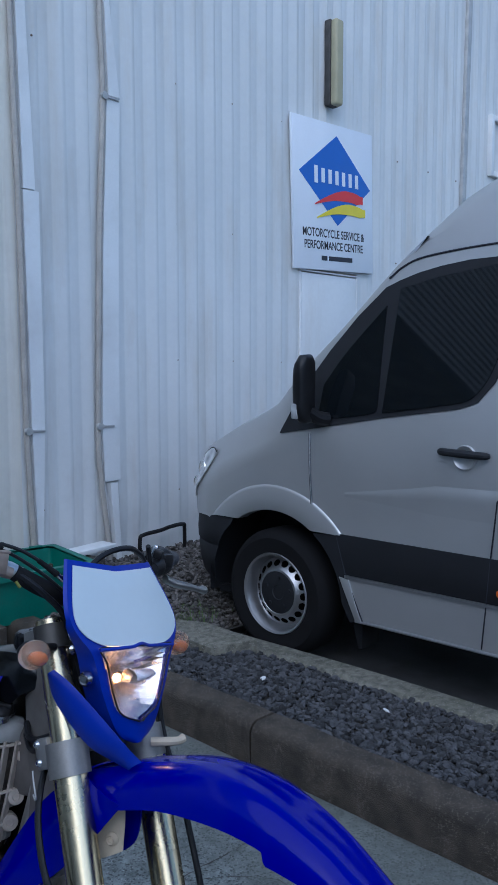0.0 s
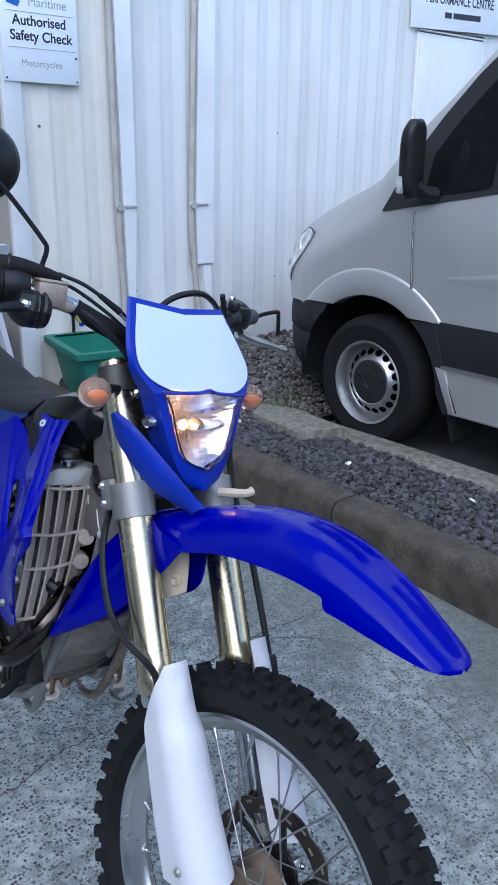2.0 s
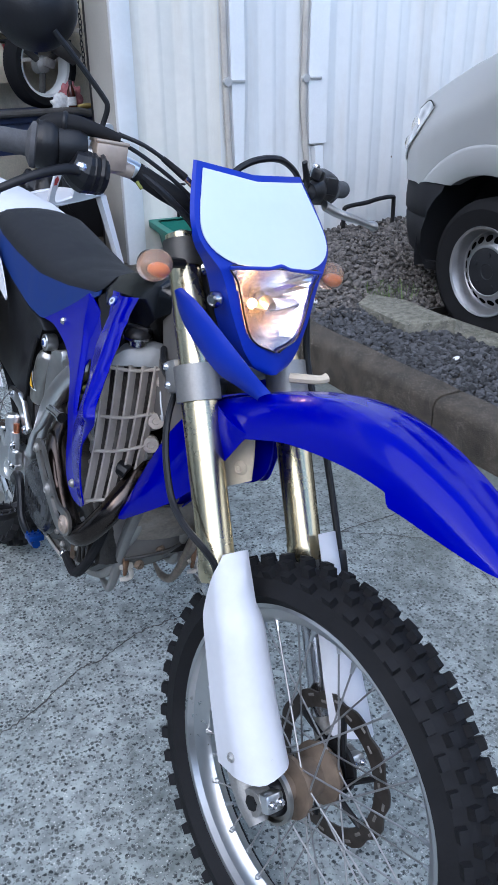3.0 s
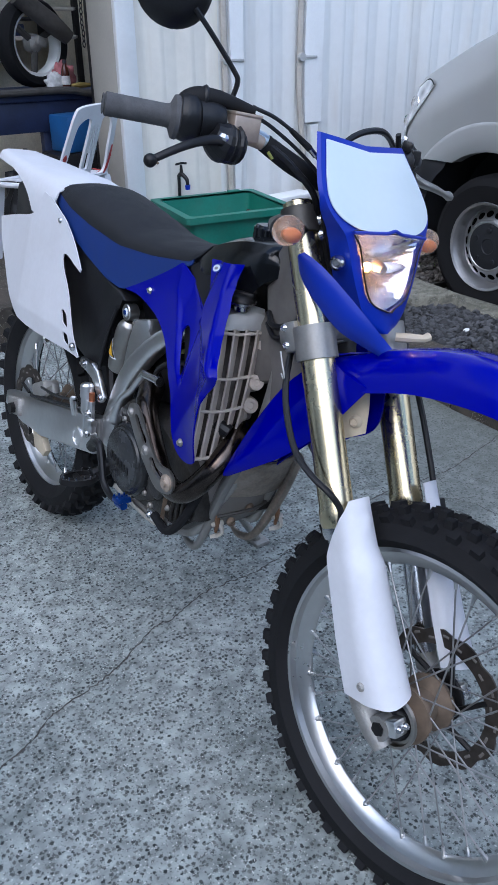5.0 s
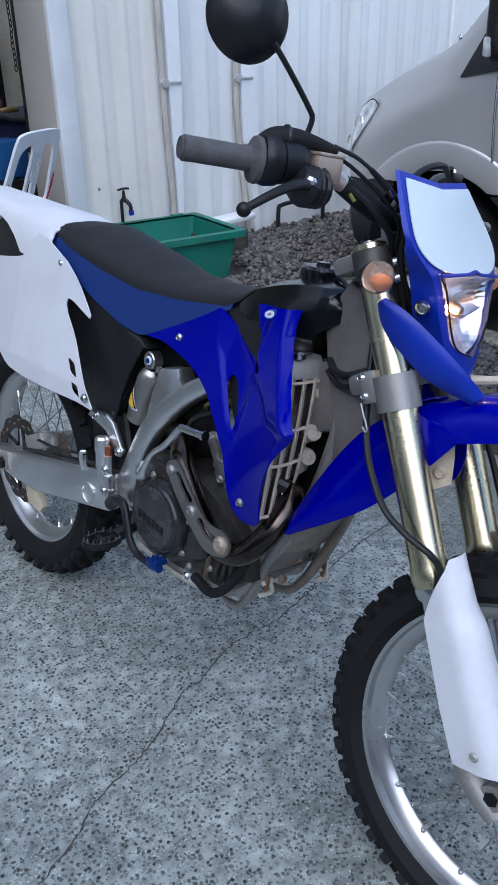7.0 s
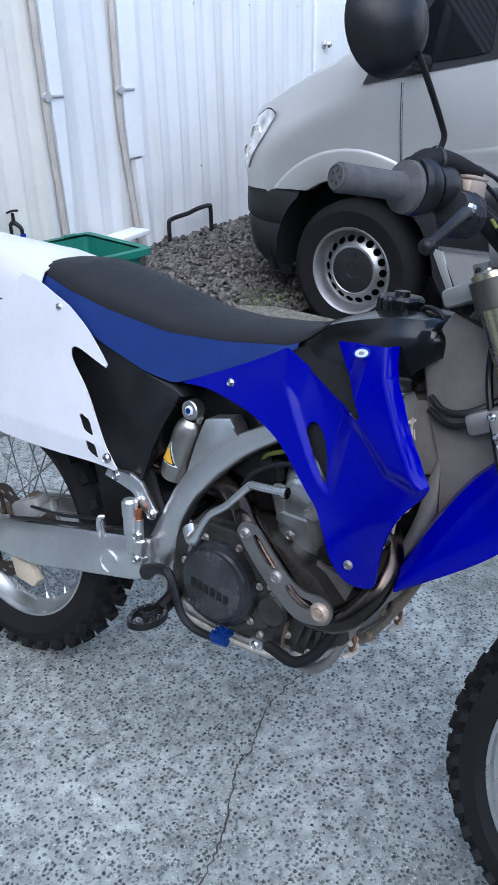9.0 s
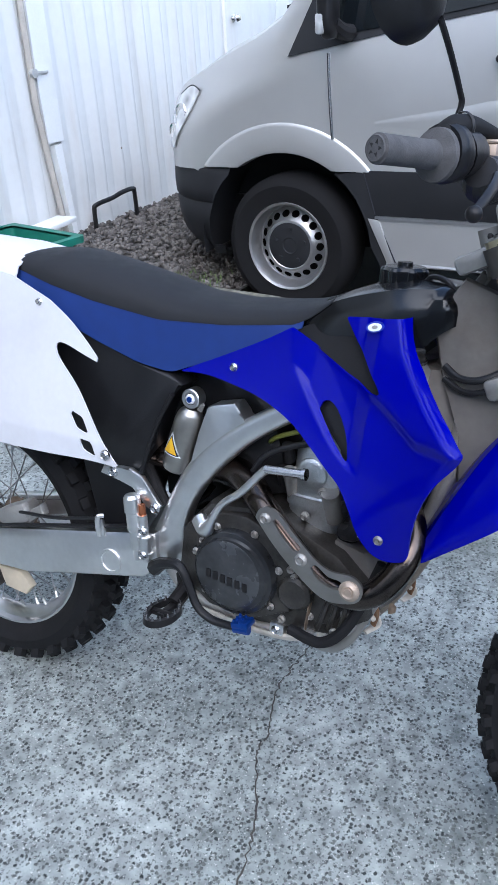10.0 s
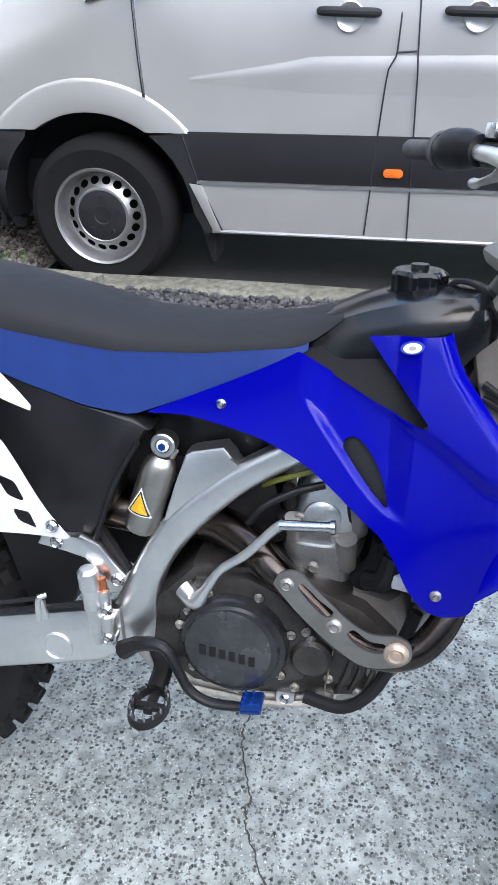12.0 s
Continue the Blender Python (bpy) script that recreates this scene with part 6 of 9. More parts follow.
for side in (-1, 1):
    bm = B()
    A = [(0.443, side * 0.124, 1.003), (0.452, side * 0.118, 0.975), (0.476, side * 0.110, 0.948), (0.526, side * 0.094, 0.910), (0.562, side * 0.074, 0.894), (0.592, side * 0.060, 0.884)]
    Bb = [(0.452, side * 0.122, 1.012), (0.482, side * 0.116, 1.002), (0.514, side * 0.108, 0.984), (0.558, side * 0.092, 0.952), (0.588, side * 0.074, 0.924), (0.606, side * 0.050, 0.898)]
    if side < 0:
        sheet(bm, A, Bb, 22, 9, 0.007, (0.3, side, 0.2))
        fpart("mask_wing", bm, M_BLUE3, parent=mask, solid=0.003)
    bolt(mask, Vector((0.500, side * 0.094, 1.008)), 0.010, (0.5, side, 0), M_STEEL, 0.012, True)
    # turn signal
    lamp_y = -0.187 if side < 0 else 0.154
    bm = B()
    bmesh.ops.create_uvsphere(bm, u_segments=20, v_segments=12, radius=1)
    bmesh.ops.transform(bm, matrix=Matrix.Translation((0.473, lamp_y, 1.047)) @ Matrix.Rotation(radians(12), 4, "X") @ Matrix.Diagonal((0.022, 0.027, 0.0225, 1)), verts=bm.verts)
    ind = fpart("turn_signal", bm, M_AMBER, "pale amber turn signal with an orange core")
    bm = B()
    bmesh.ops.create_uvsphere(bm, u_segments=12, v_segments=8, radius=1)
    bmesh.ops.transform(bm, matrix=Matrix.Translation((0.473, lamp_y + 0.004, 1.043)) @ Matrix.Diagonal((0.009, 0.013, 0.007, 1)), verts=bm.verts)
    fpart("signal_bulb", bm, M_CORE2, parent=ind)
    bm = B()
    cyl(bm, (0.445, lamp_y - side * 0.023, 1.047), (0.43, side * 0.11, 1.045), 0.010, 0.007, 10)
    fpart("stalk", bm, M_BLACK, parent=ind)
    bm = B()
    lathe(bm, [(0.0, -0.030), (0.012, -0.028), (0.019, -0.018), (0.0195, -0.010)], (0.473, lamp_y, 1.047), (1, 0, 0), 16)
    fpart("housing", bm, M_BLACK, parent=ind)
bm = B()
tube(bm, [(0.530, 0.055, 0.893), (0.548, 0.070, 0.896), (0.558, 0.094, 0.897), (0.560, 0.106, 0.901)], [0.008, 0.008, 0.007, 0.008], 8, 4)
fpart("mask_bracket", bm, M_TAN, parent=mask)

for k in range(4):
    bm = B()
    tube(bm, [(0.395 + 0.010 * k, -0.030 - 0.012 * k, 1.120), (0.415 + 0.008 * k, -0.062 - 0.004 * k, 1.060), (0.430 + 0.010 * k, -0.066 + 0.008 * k, 0.985), (0.470 + 0.006 * k, -0.040 + 0.010 * k, 0.905)], 0.0075 - 0.001 * k, 8, 5)
    fpart("wire_loom", bm, M_RUBBER, parent=mask)

# handlebar
def sweep_left(bm):
    """The left end of the bar is swept further back than the right."""
    for p in bm.verts:
        if p.co.y > 0.07:
            k = min(1.0, (p.co.y - 0.07) / 0.2)
            p.co.x -= 0.050 * k
            p.co.y -= 0.022 * k
    return bm


bar = [(0.285, 0.395, 1.177), (0.335, 0.305, 1.175), (0.372, 0.20, 1.170), (0.392, 0.13, 1.140), (0.398, 0.07, 1.120), (0.398, 0.0, 1.118)]
bm = B()
tube(bm, [(u, -l, w) for u, l, w in bar] + bar[-2::-1], 0.0125, 12, 5)
hb = fpart("handlebar", sweep_left(bm), M_ALU, "bare alloy handlebar with a black sleeve")
bm = B()
tube(bm, [(0.3785, -0.178, 1.162), (0.392, -0.13, 1.140), (0.398, -0.07, 1.120), (0.398, -0.05, 1.119)], [0.0140, 0.0155, 0.0150, 0.0145], 14, 5)
fpart("bar_sleeve", bm, M_RUBBER, parent=hb)
for l in (-0.035, 0.035):
    bm = B()
    box(bm, (0.395, l, 1.105), (0.045, 0.028, 0.05), (0, -15, 0), bevel=0.006)
    fpart("bar_clamp", bm, M_GREYMET, parent=hb)
for side in (-1, 1):
    e0, e1 = Vector((0.283, side * 0.404, 1.176)), Vector((0.330, side * 0.310, 1.175))
    n, m = frame_dir(e0, e1)
    bm = B()
    prof = [(0.0, 0.0), (0.0135, 0.0), (0.0165, 0.002), (0.0165, 0.010)]
    prof += [(0.0160 if k % 2 else 0.0163, 0.012 + 0.0022 * k) for k in range(32)]
    prof += [(0.0163, 0.088), (0.017, n - 0.012), (0.030, n - 0.006), (0.031, n), (0.028, n + 0.004), (0.02, n + 0.005)]
    lathe(bm, prof, e0, (e1 - e0).normalized(), 28)
    gp = fpart("grip", sweep_left(bm), M_GREYRUB, "grey ribbed rubber grip", parent=hb)
    bm = B()
    lathe(bm, [(0.0145, 0.0), (0.0135, 0.0015), (0.012, 0.0015), (0.012, 0.0005), (0.0, 0.0012)], e0 - (e1 - e0).normalized() * 0.0012, (e0 - e1).normalized(), 20)
    fpart("grip_end", sweep_left(bm), M_GREYRUB, parent=gp)
    bm = B()
    ax = (e0 - e1).normalized()
    sx = ax.cross(Vector((0, 0, 1))).normalized()
    sz = sx.cross(ax)
    ring = [e0 + ax * 0.0005 + (sx * math.cos(a) + sz * math.sin(a)) * (0.0105 if k % 2 else 0.0045) for k, a in enumerate(np.linspace(0, 2 * math.pi, 11)[:-1])]
    loft(bm, [ring, [p + ax * 0.0016 for p in ring]])
    fpart("grip_star", sweep_left(bm), M_BLACK, parent=gp, smooth=False)
# throttle housing with its rubber boot
bm = B()
tube(bm, [(0.331, -0.308, 1.178), (0.335, -0.300, 1.178), (0.341, -0.288, 1.179), (0.345, -0.280, 1.180)], [0.032, 0.035, 0.034, 0.028], 22, 3)
tube(bm, [(0.345, -0.284, 1.178), (0.354, -0.262, 1.180), (0.358, -0.250, 1.181)], [0.030, 0.029, 0.024], 16, 2)
th = fpart("throttle_housing", bm, M_BLACK, "black throttle housing with rubber boot", parent=hb)
bm = B()
tube(bm, [(0.335, -0.302, 1.186), (0.338, -0.298, 1.199), (0.346, -0.286, 1.207), (0.358, -0.263, 1.209), (0.372, -0.238, 1.207), (0.386, -0.212, 1.202)], [0.019, 0.017, 0.0155, 0.013, 0.009, 0.006], 14, 4)
fpart("cable_boot", bm, M_RUBBER, parent=th)
bm = B()
lathe(bm, [(0.0165, -0.003), (0.018, 0.0), (0.0165, 0.003)], Vector((0.349, -0.279, 1.208)), (0.45, 0.89, 0.02), 14)
fpart("boot_band", bm, M_BLACK, parent=th)
for k in range(4):
    bm = B()
    box(bm, (0.326 + 0.010 * k, -0.276 + 0.004 * k, 1.182), (0.0055, 0.026, 0.050 - 0.003 * k), (0, 0, -22), bevel=0.002)
    fpart("housing_rib", bm, M_BLACK, parent=th)
for at0, ax in (((0.318, -0.286, 1.192), (-1, -0.3, 0.2)), ((0.322, -0.284, 1.166), (-1, -0.3, -0.2)), ((0.352, -0.289, 1.166), (0.8, -0.5, -0.2))):
    bolt(th, Vector(at0), 0.004, ax, M_STEEL, 0.004, True)
for pts in ([(0.384, -0.216, 1.208), (0.402, -0.175, 1.196), (0.42, -0.12, 1.165), (0.432, -0.08, 1.13), (0.43, -0.05, 1.08)], [(0.378, -0.218, 1.200), (0.394, -0.178, 1.184), (0.415, -0.12, 1.150), (0.428, -0.085, 1.115), (0.42, -0.06, 1.05)]):
    bm = B()
    tube(bm, pts, 0.0030, 8, 6)
    fpart("throttle_cable", bm, M_BLACK, parent=hb)
bm = B()
tube(bm, [(0.409, -0.155, 1.186), (0.420, -0.120, 1.165)], [0.0040, 0.0056], 10, 2)
adj = fpart("cable_adjuster", bm, M_RUBBER, parent=hb)
bm = B()
tube(bm, [(0.420, -0.120, 1.165), (0.424, -0.108, 1.156)], 0.0046, 10, 2)
fpart("adjuster_nut", bm, M_STEEL, parent=adj)
bm = B()
tube(bm, [(0.404, -0.190, 1.150), (0.410, -0.184, 1.141)], 0.0026, 8, 2)
fpart("cable_tie", bm, M_YHOSE, parent=hb)
# brake master cylinder and lever
bm = B()
box(bm, (0.374, -0.222, 1.176), (0.034, 0.046, 0.036), (0, 0, -10), bevel=0.004)
mc = fpart("brake_reservoir", bm, M_RES, "bronze brake fluid reservoir", parent=hb)
bm = B()
box(bm, (0.374, -0.222, 1.1955), (0.036, 0.048, 0.005), (0, 0, -10), bevel=0.002)
fpart("reservoir_lid", bm, M_RES, parent=mc)
bm = B()
tube(bm, [(0.372, -0.26, 1.166), (0.378, -0.215, 1.166), (0.386, -0.188, 1.160)], [0.011, 0.012, 0.010], 12, 4)
fpart("cylinder", bm, M_RES, parent=mc)
bm = B()
tube(bm, [(0.376, -0.280, 1.160), (0.380, -0.262, 1.152), (0.384, -0.232, 1.148)], [0.020, 0.029, 0.024], 14, 5)
for k in range(3):
    lathe(bm, [(0.026, -0.004), (0.0285, 0.0), (0.026, 0.004)], Vector((0.380 + 0.002 * k, -0.262 + 0.011 * k, 1.151)), (0.2, 0.95, -0.1), 14)
fpart("lever_boot", bm, M_BLACK, "wrinkled rubber lever boot", parent=mc, angle=20)
bm = B()
tube(bm, [(0.392, -0.262, 1.150), (0.398, -0.290, 1.154), (0.400, -0.325, 1.146), (0.398, -0.354, 1.134), (0.394, -0.376, 1.122), (0.391, -0.386, 1.116)], [0.009, 0.008, 0.0065, 0.006, 0.0055, 0.0055], 10, 5, flat=0.8)
bl = fpart("brake_lever", bm, M_DARKMET, "black brake lever", parent=hb)
bm = B()
bmesh.ops.create_uvsphere(bm, u_segments=14, v_segments=10, radius=0.0095)
bmesh.ops.translate(bm, verts=bm.verts, vec=(0.391, -0.390, 1.114))
fpart("lever_knob", bm, M_DARKMET, parent=bl)
bolt(hb, Vector((0.396, -0.272, 1.160)), 0.008, (0.3, 0, 1), M_STEEL, 0.006, True)
bm = B()
tube(bm, [(0.388, -0.175, 1.160), (0.41, -0.14, 1.135), (0.425, -0.09, 1.09), (0.405, -0.062, 1.02), (0.408, -0.060, 0.93), (0.436, -0.092, 0.860), (0.462, -0.120, 0.812), (0.488, -0.133, 0.764), (0.532, -0.143, 0.712), (0.580, -0.147, 0.688), (0.620, -0.138, 0.670), (0.634, -0.122, 0.645), (0.632, -0.112, 0.615)], 0.0055, 8, 6)
fpart("brake_hose", bm, M_BLACK)
bm = B()
tube(bm, [(0.385, 0.1, 1.11), (0.44, 0.13, 1.05), (0.47, 0.145, 0.9), (0.56, 0.150, 0.75), (0.66, 0.150, 0.55), (0.70, 0.145, 0.42)], 0.006, 8, 5)
fpart("brake_hose", bm, M_BLACK)
bm = B()
tube(bm, [(0.452, -0.134, 0.852), (0.464, -0.138, 0.836), (0.474, -0.139, 0.820), (0.471, -0.136, 0.812), (0.463, -0.135, 0.818)], 0.0014, 6, 4)
fpart("hose_clip", bm, M_CLIPG)
# clutch side
bm = B()
tube(bm, [(0.370, 0.25, 1.170), (0.384, 0.225, 1.172), (0.392, 0.19, 1.168)], [0.018, 0.022, 0.015], 14, 4)
box(bm, (0.388, 0.215, 1.198), (0.022, 0.028, 0.020), (0, 10, 20), bevel=0.004)
cyl(bm, (0.385, 0.19, 1.175), (0.385, 0.165, 1.215), 0.006, seg=8)
box(bm, (0.372, 0.275, 1.182), (0.025, 0.04, 0.03), (0, 0, 10), bevel=0.005)
fpart("clutch_perch", sweep_left(bm), M_BLACK, "black clutch perch and switch", parent=hb)
bm = B()
tube(bm, [(0.405, 0.235, 1.150), (0.412, 0.275, 1.140), (0.410, 0.32, 1.134), (0.402, 0.365, 1.127), (0.396, 0.390, 1.124), (0.393, 0.400, 1.1235)], [0.010, 0.0095, 0.008, 0.0065, 0.0105, 0.009], 12, 5, flat=0.85)
fpart("clutch_lever", sweep_left(bm), M_POL, "polished clutch lever", parent=hb)
bm = B()
tube(bm, [(0.388, 0.17, 1.172), (0.394, 0.12, 1.200), (0.394, 0.06, 1.212), (0.388, 0.0, 1.190), (0.385, -0.05, 1.13)], 0.0055, 8, 6)
fpart("clutch_cable", sweep_left(bm), M_BLACK, parent=hb)
bm = B()
tube(bm, [(0.334, 0.304, 1.176), (0.343, 0.286, 1.177), (0.356, 0.256, 1.177), (0.366, 0.232, 1.176)], [0.030, 0.033, 0.031, 0.024], 16, 4)
sw = fpart("switch_housing", sweep_left(bm), M_BLACK, "black handlebar switch housing", parent=hb)
for k, (sx, sz) in enumerate(((0.012, 0.030), (0.016, 0.018), (0.010, 0.022))):
    bm = B()
    box(bm, (0.322 + 0.012 * k, 0.288 - 0.018 * k, 1.184 - 0.010 * k), (sx, 0.016, sz), (0, 0, 22), bevel=0.003)
    fpart("switch", sweep_left(bm), M_RUBBER, parent=sw)
bm = B()
box(bm, (0.376, 0.218, 1.204), (0.012, 0.022, 0.024), (0, 10, 20), bevel=0.003)
fpart("perch_clamp", sweep_left(bm), M_STEEL, parent=sw)
# mirror
bm = B()
tube(bm, [(0.331, -0.218, 1.190), (0.327, -0.210, 1.215), (0.332, -0.208, 1.240), (0.330, -0.217, 1.254), (0.321, -0.256, 1.292), (0.312, -0.288, 1.322)], 0.0040, 8, 4)
ma = fpart("mirror", bm, M_BLACK, "round black mirror on a bent stalk")
MC, MD = Vector((0.284, -0.306, 1.352)), Vector((0.84, -0.40, 0.10)).normalized()
bm = B()
lathe(bm, [(0.0, 0.028), (0.017, 0.0265), (0.034, 0.0205), (0.049, 0.008), (0.0565, -0.008), (0.058, -0.018), (0.055, -0.019)], MC, MD, 36)
fpart("mirror_shell", bm, M_BLACK, parent=ma, angle=60)
bm = B()
lathe(bm, [(0.055, -0.0185), (0.0, -0.018)], MC, MD, 36)
fpart("mirror_glass", bm, M_GLASSMIR, parent=ma)

# fuel tank, seat, shrouds
bm = B()
loops = []
for u, hw, wt, wl in ((0.08, 0.070, 0.945, 0.86), (0.13, 0.084, 0.968, 0.84), (0.18, 0.088, 0.988, 0.83), (0.25, 0.090, 1.004, 0.86), (0.31, 0.078, 1.004, 0.925), (0.335, 0.064, 0.992, 0.945), (0.348, 0.048, 0.976, 0.950)):
    loops.append([(u, y * hw, wl + (wt - wl) * z) for y, z in ((-1, 0), (-1.02, 0.5), (-0.97, 0.78), (-0.80, 0.94), (-0.4, 1), (0.4, 1), (0.80, 0.94), (0.97, 0.78), (1.02, 0.5), (1, 0))])
cols = [smooth_line([Vector(lp[k]) for lp in loops], 5) for k in range(10)]
loft(bm, [[c[n] for c in cols] for n in range(len(cols[0]))])
tank = part("fuel_tank", bm, M_TANK, bike, "glossy black plastic fuel tank", angle=34)
bm = B()
lathe(bm, [(0, 0.040), (0.012, 0.040), (0.013, 0.034), (0.032, 0.033), (0.037, 0.028), (0.036, 0.006), (0.042, 0.004), (0.042, -0.006)], (0.232, 0.0, 0.989), (0, 0, 1), 24)
cap = part("tank_cap", bm, M_TANK, tank)
for k in range(7):
    a = 2 * math.pi * k / 7
    bm = B()
    lathe(bm, [(0, 0.0265), (0.007, 0.0255), (0.0105, 0.021), (0.011, 0.0)], (0.232 + 0.029 * math.cos(a), 0.029 * math.sin(a), 0.995), (0, 0, 1), 12)
    part("cap_rib", bm, M_TANK, tank)
bm = B()
tube(bm, [(0.270, -0.012, 1.000), (0.285, -0.018, 1.012), (0.31, -0.028, 1.008), (0.335, -0.035, 0.985)], 0.0045, 8, 5)
part("breather_hose", bm, M_BLACK, tank)

seat_top = [(-0.565, 0.958), (-0.545, 0.981), (-0.509, 0.994), (-0.427, 0.999), (-0.333, 0.985), (-0.216, 0.961), (-0.15, 0.944), (-0.055, 0.939), (0.041, 0.946), (0.090, 0.953), (0.138, 0.967)]
seat_mid = [(-0.565, 0.955), (-0.523, 0.966), (-0.43, 0.945), (-0.322, 0.922), (-0.177, 0.903), (-0.047, 0.907), (0.081, 0.922), (0.110, 0.938), (0.138, 0.961)]
seat_low = [(-0.565, 0.950), (-0.52, 0.945), (-0.47, 0.925), (-0.42, 0.894), (-0.38, 0.876), (-0.31, 0.850), (-0.22, 0.822), (-0.15, 0.812), (-0.036, 0.858), (0.095, 0.919)]
seat_hw = [(-0.565, 0.070), (-0.53, 0.092), (-0.42, 0.106), (-0.2, 0.100), (0.0, 0.085), (0.09, 0.079), (0.138, 0.070)]
bm = B()
rows = []
for u in np.linspace(-0.565, 0.138, 44):
    hw, t, m_ = it(u, seat_hw), it(u, seat_top), it(u, seat_mid)
    rows.append([bm.verts.new((u, hw * y, m_ + (t - m_) * z)) for y, z in ((-1, 0), (-0.985, 0.24), (-0.92, 0.48), (-0.76, 0.72), (-0.5, 0.89), (-0.25, 0.97), (0, 1.0), (0.25, 0.97), (0.5, 0.89), (0.76, 0.72), (0.92, 0.48), (0.985, 0.24), (1, 0))])
ring_faces(bm, rows, False)
seat = part("seat", bm, M_SEAT, bike, "long seat with black top and blue sides", angle=60, solid=0.004)
for side in (-1, 1):
    bm = B()
    rows = []
    for u in np.linspace(-0.565, 0.095, 40):
        hw, m_, lo = it(u, seat_hw), it(u, seat_mid), it(u, seat_low)
        rows.append([bm.verts.new((u, side * hw * (1.0 + 0.06 * z), m_ + (lo - m_) * z)) for z in np.linspace(0, 1, 6)])
    ring_faces(bm, rows, False)
    part("seat_side", bm, M_BLUE2, seat, "blue vinyl seat side", angle=60, solid=0.003)


def lat(u, w):
    """How far the shroud stands out from the middle."""
    a, b = u - 0.2, w - 0.8
    return 0.1453 + 0.2486 * a - 0.3089 * b + 0.5796 * a * a + 0.2358 * a * b - 0.1613 * b * b + 0.4831 * a ** 3 + 0.3396 * a * a * b - 9.2507 * a * b * b


def shroud(side):
    rim_low = [(-0.130, 0.818), (-0.072, 0.820), (-0.011, 0.811), (0.044, 0.799), (0.105, 0.775), (0.149, 0.747), (0.190, 0.717), (0.216, 0.698), (0.238, 0.666), (0.256, 0.634), (0.280, 0.608), (0.305, 0.600), (0.330, 0.606), (0.340, 0.620), (0.343, 0.650), (0.350, 0.690), (0.362, 0.725), (0.378, 0.754), (0.402, 0.786), (0.408, 0.800)]
    front = [(0.408, 0.800), (0.382, 0.826), (0.351, 0.855), (0.322, 0.888), (0.296, 0.921), (0.280, 0.959)]
    notch = [(0.175, 0.948), (0.202, 0.916), (0.230, 0.887), (0.255, 0.862), (0.261, 0.850), (0.235, 0.851), (0.189, 0.866), (0.134, 0.894), (0.085, 0.922)]
    back = [(0.085, 0.922), (0.040, 0.897), (-0.033, 0.862), (-0.130, 0.818)]
    vent = rounded([(0.153, 0.802), (0.157, 0.814), (0.170, 0.817), (0.186, 0.806), (0.202, 0.785), (0.214, 0.760), (0.219, 0.737), (0.200, 0.750), (0.174, 0.777), (0.153, 0.802)])
    fold = [(0.092, 0.864), (0.128, 0.822), (0.148, 0.799), (0.172, 0.772), (0.199, 0.746), (0.222, 0.731), (0.24, 0.722)]
    brow = [(0.110, 0.905), (0.205, 0.862), (0.274, 0.832), (0.335, 0.797), (0.41, 0.797)]

    lead = [(0.362, 0.725), (0.378, 0.754), (0.402, 0.786), (0.408, 0.800)] + front[1:]

    def out(u, w):
        e1 = nearest_on((u, w), fold + fold[::-1])[0] * (1 if w > it(u, fold) else -1)
        ease = max(0, min(1, (u - 0.088) / 0.04)) * max(0, min(1, (0.245 - u) / 0.03))
        wave = (0.0022 * math.exp(-(e1 / 0.004) ** 2) - 0.008 / (1 + math.exp(-e1 / 0.0014)) - 0.006 * max(0.0, min(1.0, e1 / 0.05))) * ease
        step = 0.013 / (1 + math.exp(-(w - it(u, brow)) / 0.005)) * max(0, min(1, (u - 0.10) / 0.10))
        turn = max(0.0, 1 - nearest_on((u, w), lead + lead[::-1])[0] / 0.015)
        return side * (lat(u, w) + wave + step - 0.022 * turn * turn * max(0.0, min(1.0, (w - 0.74) / 0.06)))

    bm = B()
    skin(bm, rounded(rim_low, front, [front[-1], notch[0]], notch, back), out, 0.0036, [vent])
    sh = part("radiator_shroud", bm, M_BLUE, bike, "gloss blue radiator shroud", solid=0.003, angle=50)
    # black sheet added behind the vent stands in for the shade inside
    bm = B()
    plate(bm, [(0.186 + 1.5 * (u - 0.186), 0.778 + 1.3 * (w - 0.778)) for u, w in vent], -0.022, -0.018, to=lambda u, w, l: (u, side * (lat(u, w) + l), w))
    part("vent_backing", bm, M_BLACK, sh, "black sheet behind the vent, for the dark inside", smooth=False)
    bm = B()
    plate(bm, [(0.085, 0.915), (0.098, 0.922), (0.172, 0.952), (0.18, 0.945), (0.212, 0.905), (0.268, 0.850), (0.250, 0.838), (0.17, 0.868)], -0.040, -0.017, to=lambda u, w, l: (u, side * (lat(u, w) + l), w))
    part("shroud_inner", bm, M_RUBBER, sh, smooth=False)
    for u, w in ((-0.019, 0.841), (0.292, 0.634)):
        bolt(sh, Vector((u, side * (lat(u, w) + 0.003), w)), 0.0062, (0, side, 0), M_STEEL if u < 0.1 else M_GREYMET)
    for k, mt in ((0.85, M_BLUE3), (0.66, M_SIGN), (0.28, M_GREYMET)):
        bm = B()
        o = [(0.232 + 0.017 * k * math.cos(a) + 0.004 * k * math.sin(a), 0.943 + 0.0095 * k * math.sin(a)) for a in np.linspace(0, 2 * math.pi, 19)[:-1]]
        h = 0.0185 - 0.0018 * k
        plate(bm, o, h - 0.004, h, to=lambda u, w, l: (u, side * (lat(u, w) + l), w))
        part("badge", bm, mt, sh, "small oval badge" if k == 0.85 else "", smooth=False)


shroud(-1)
shroud(1)

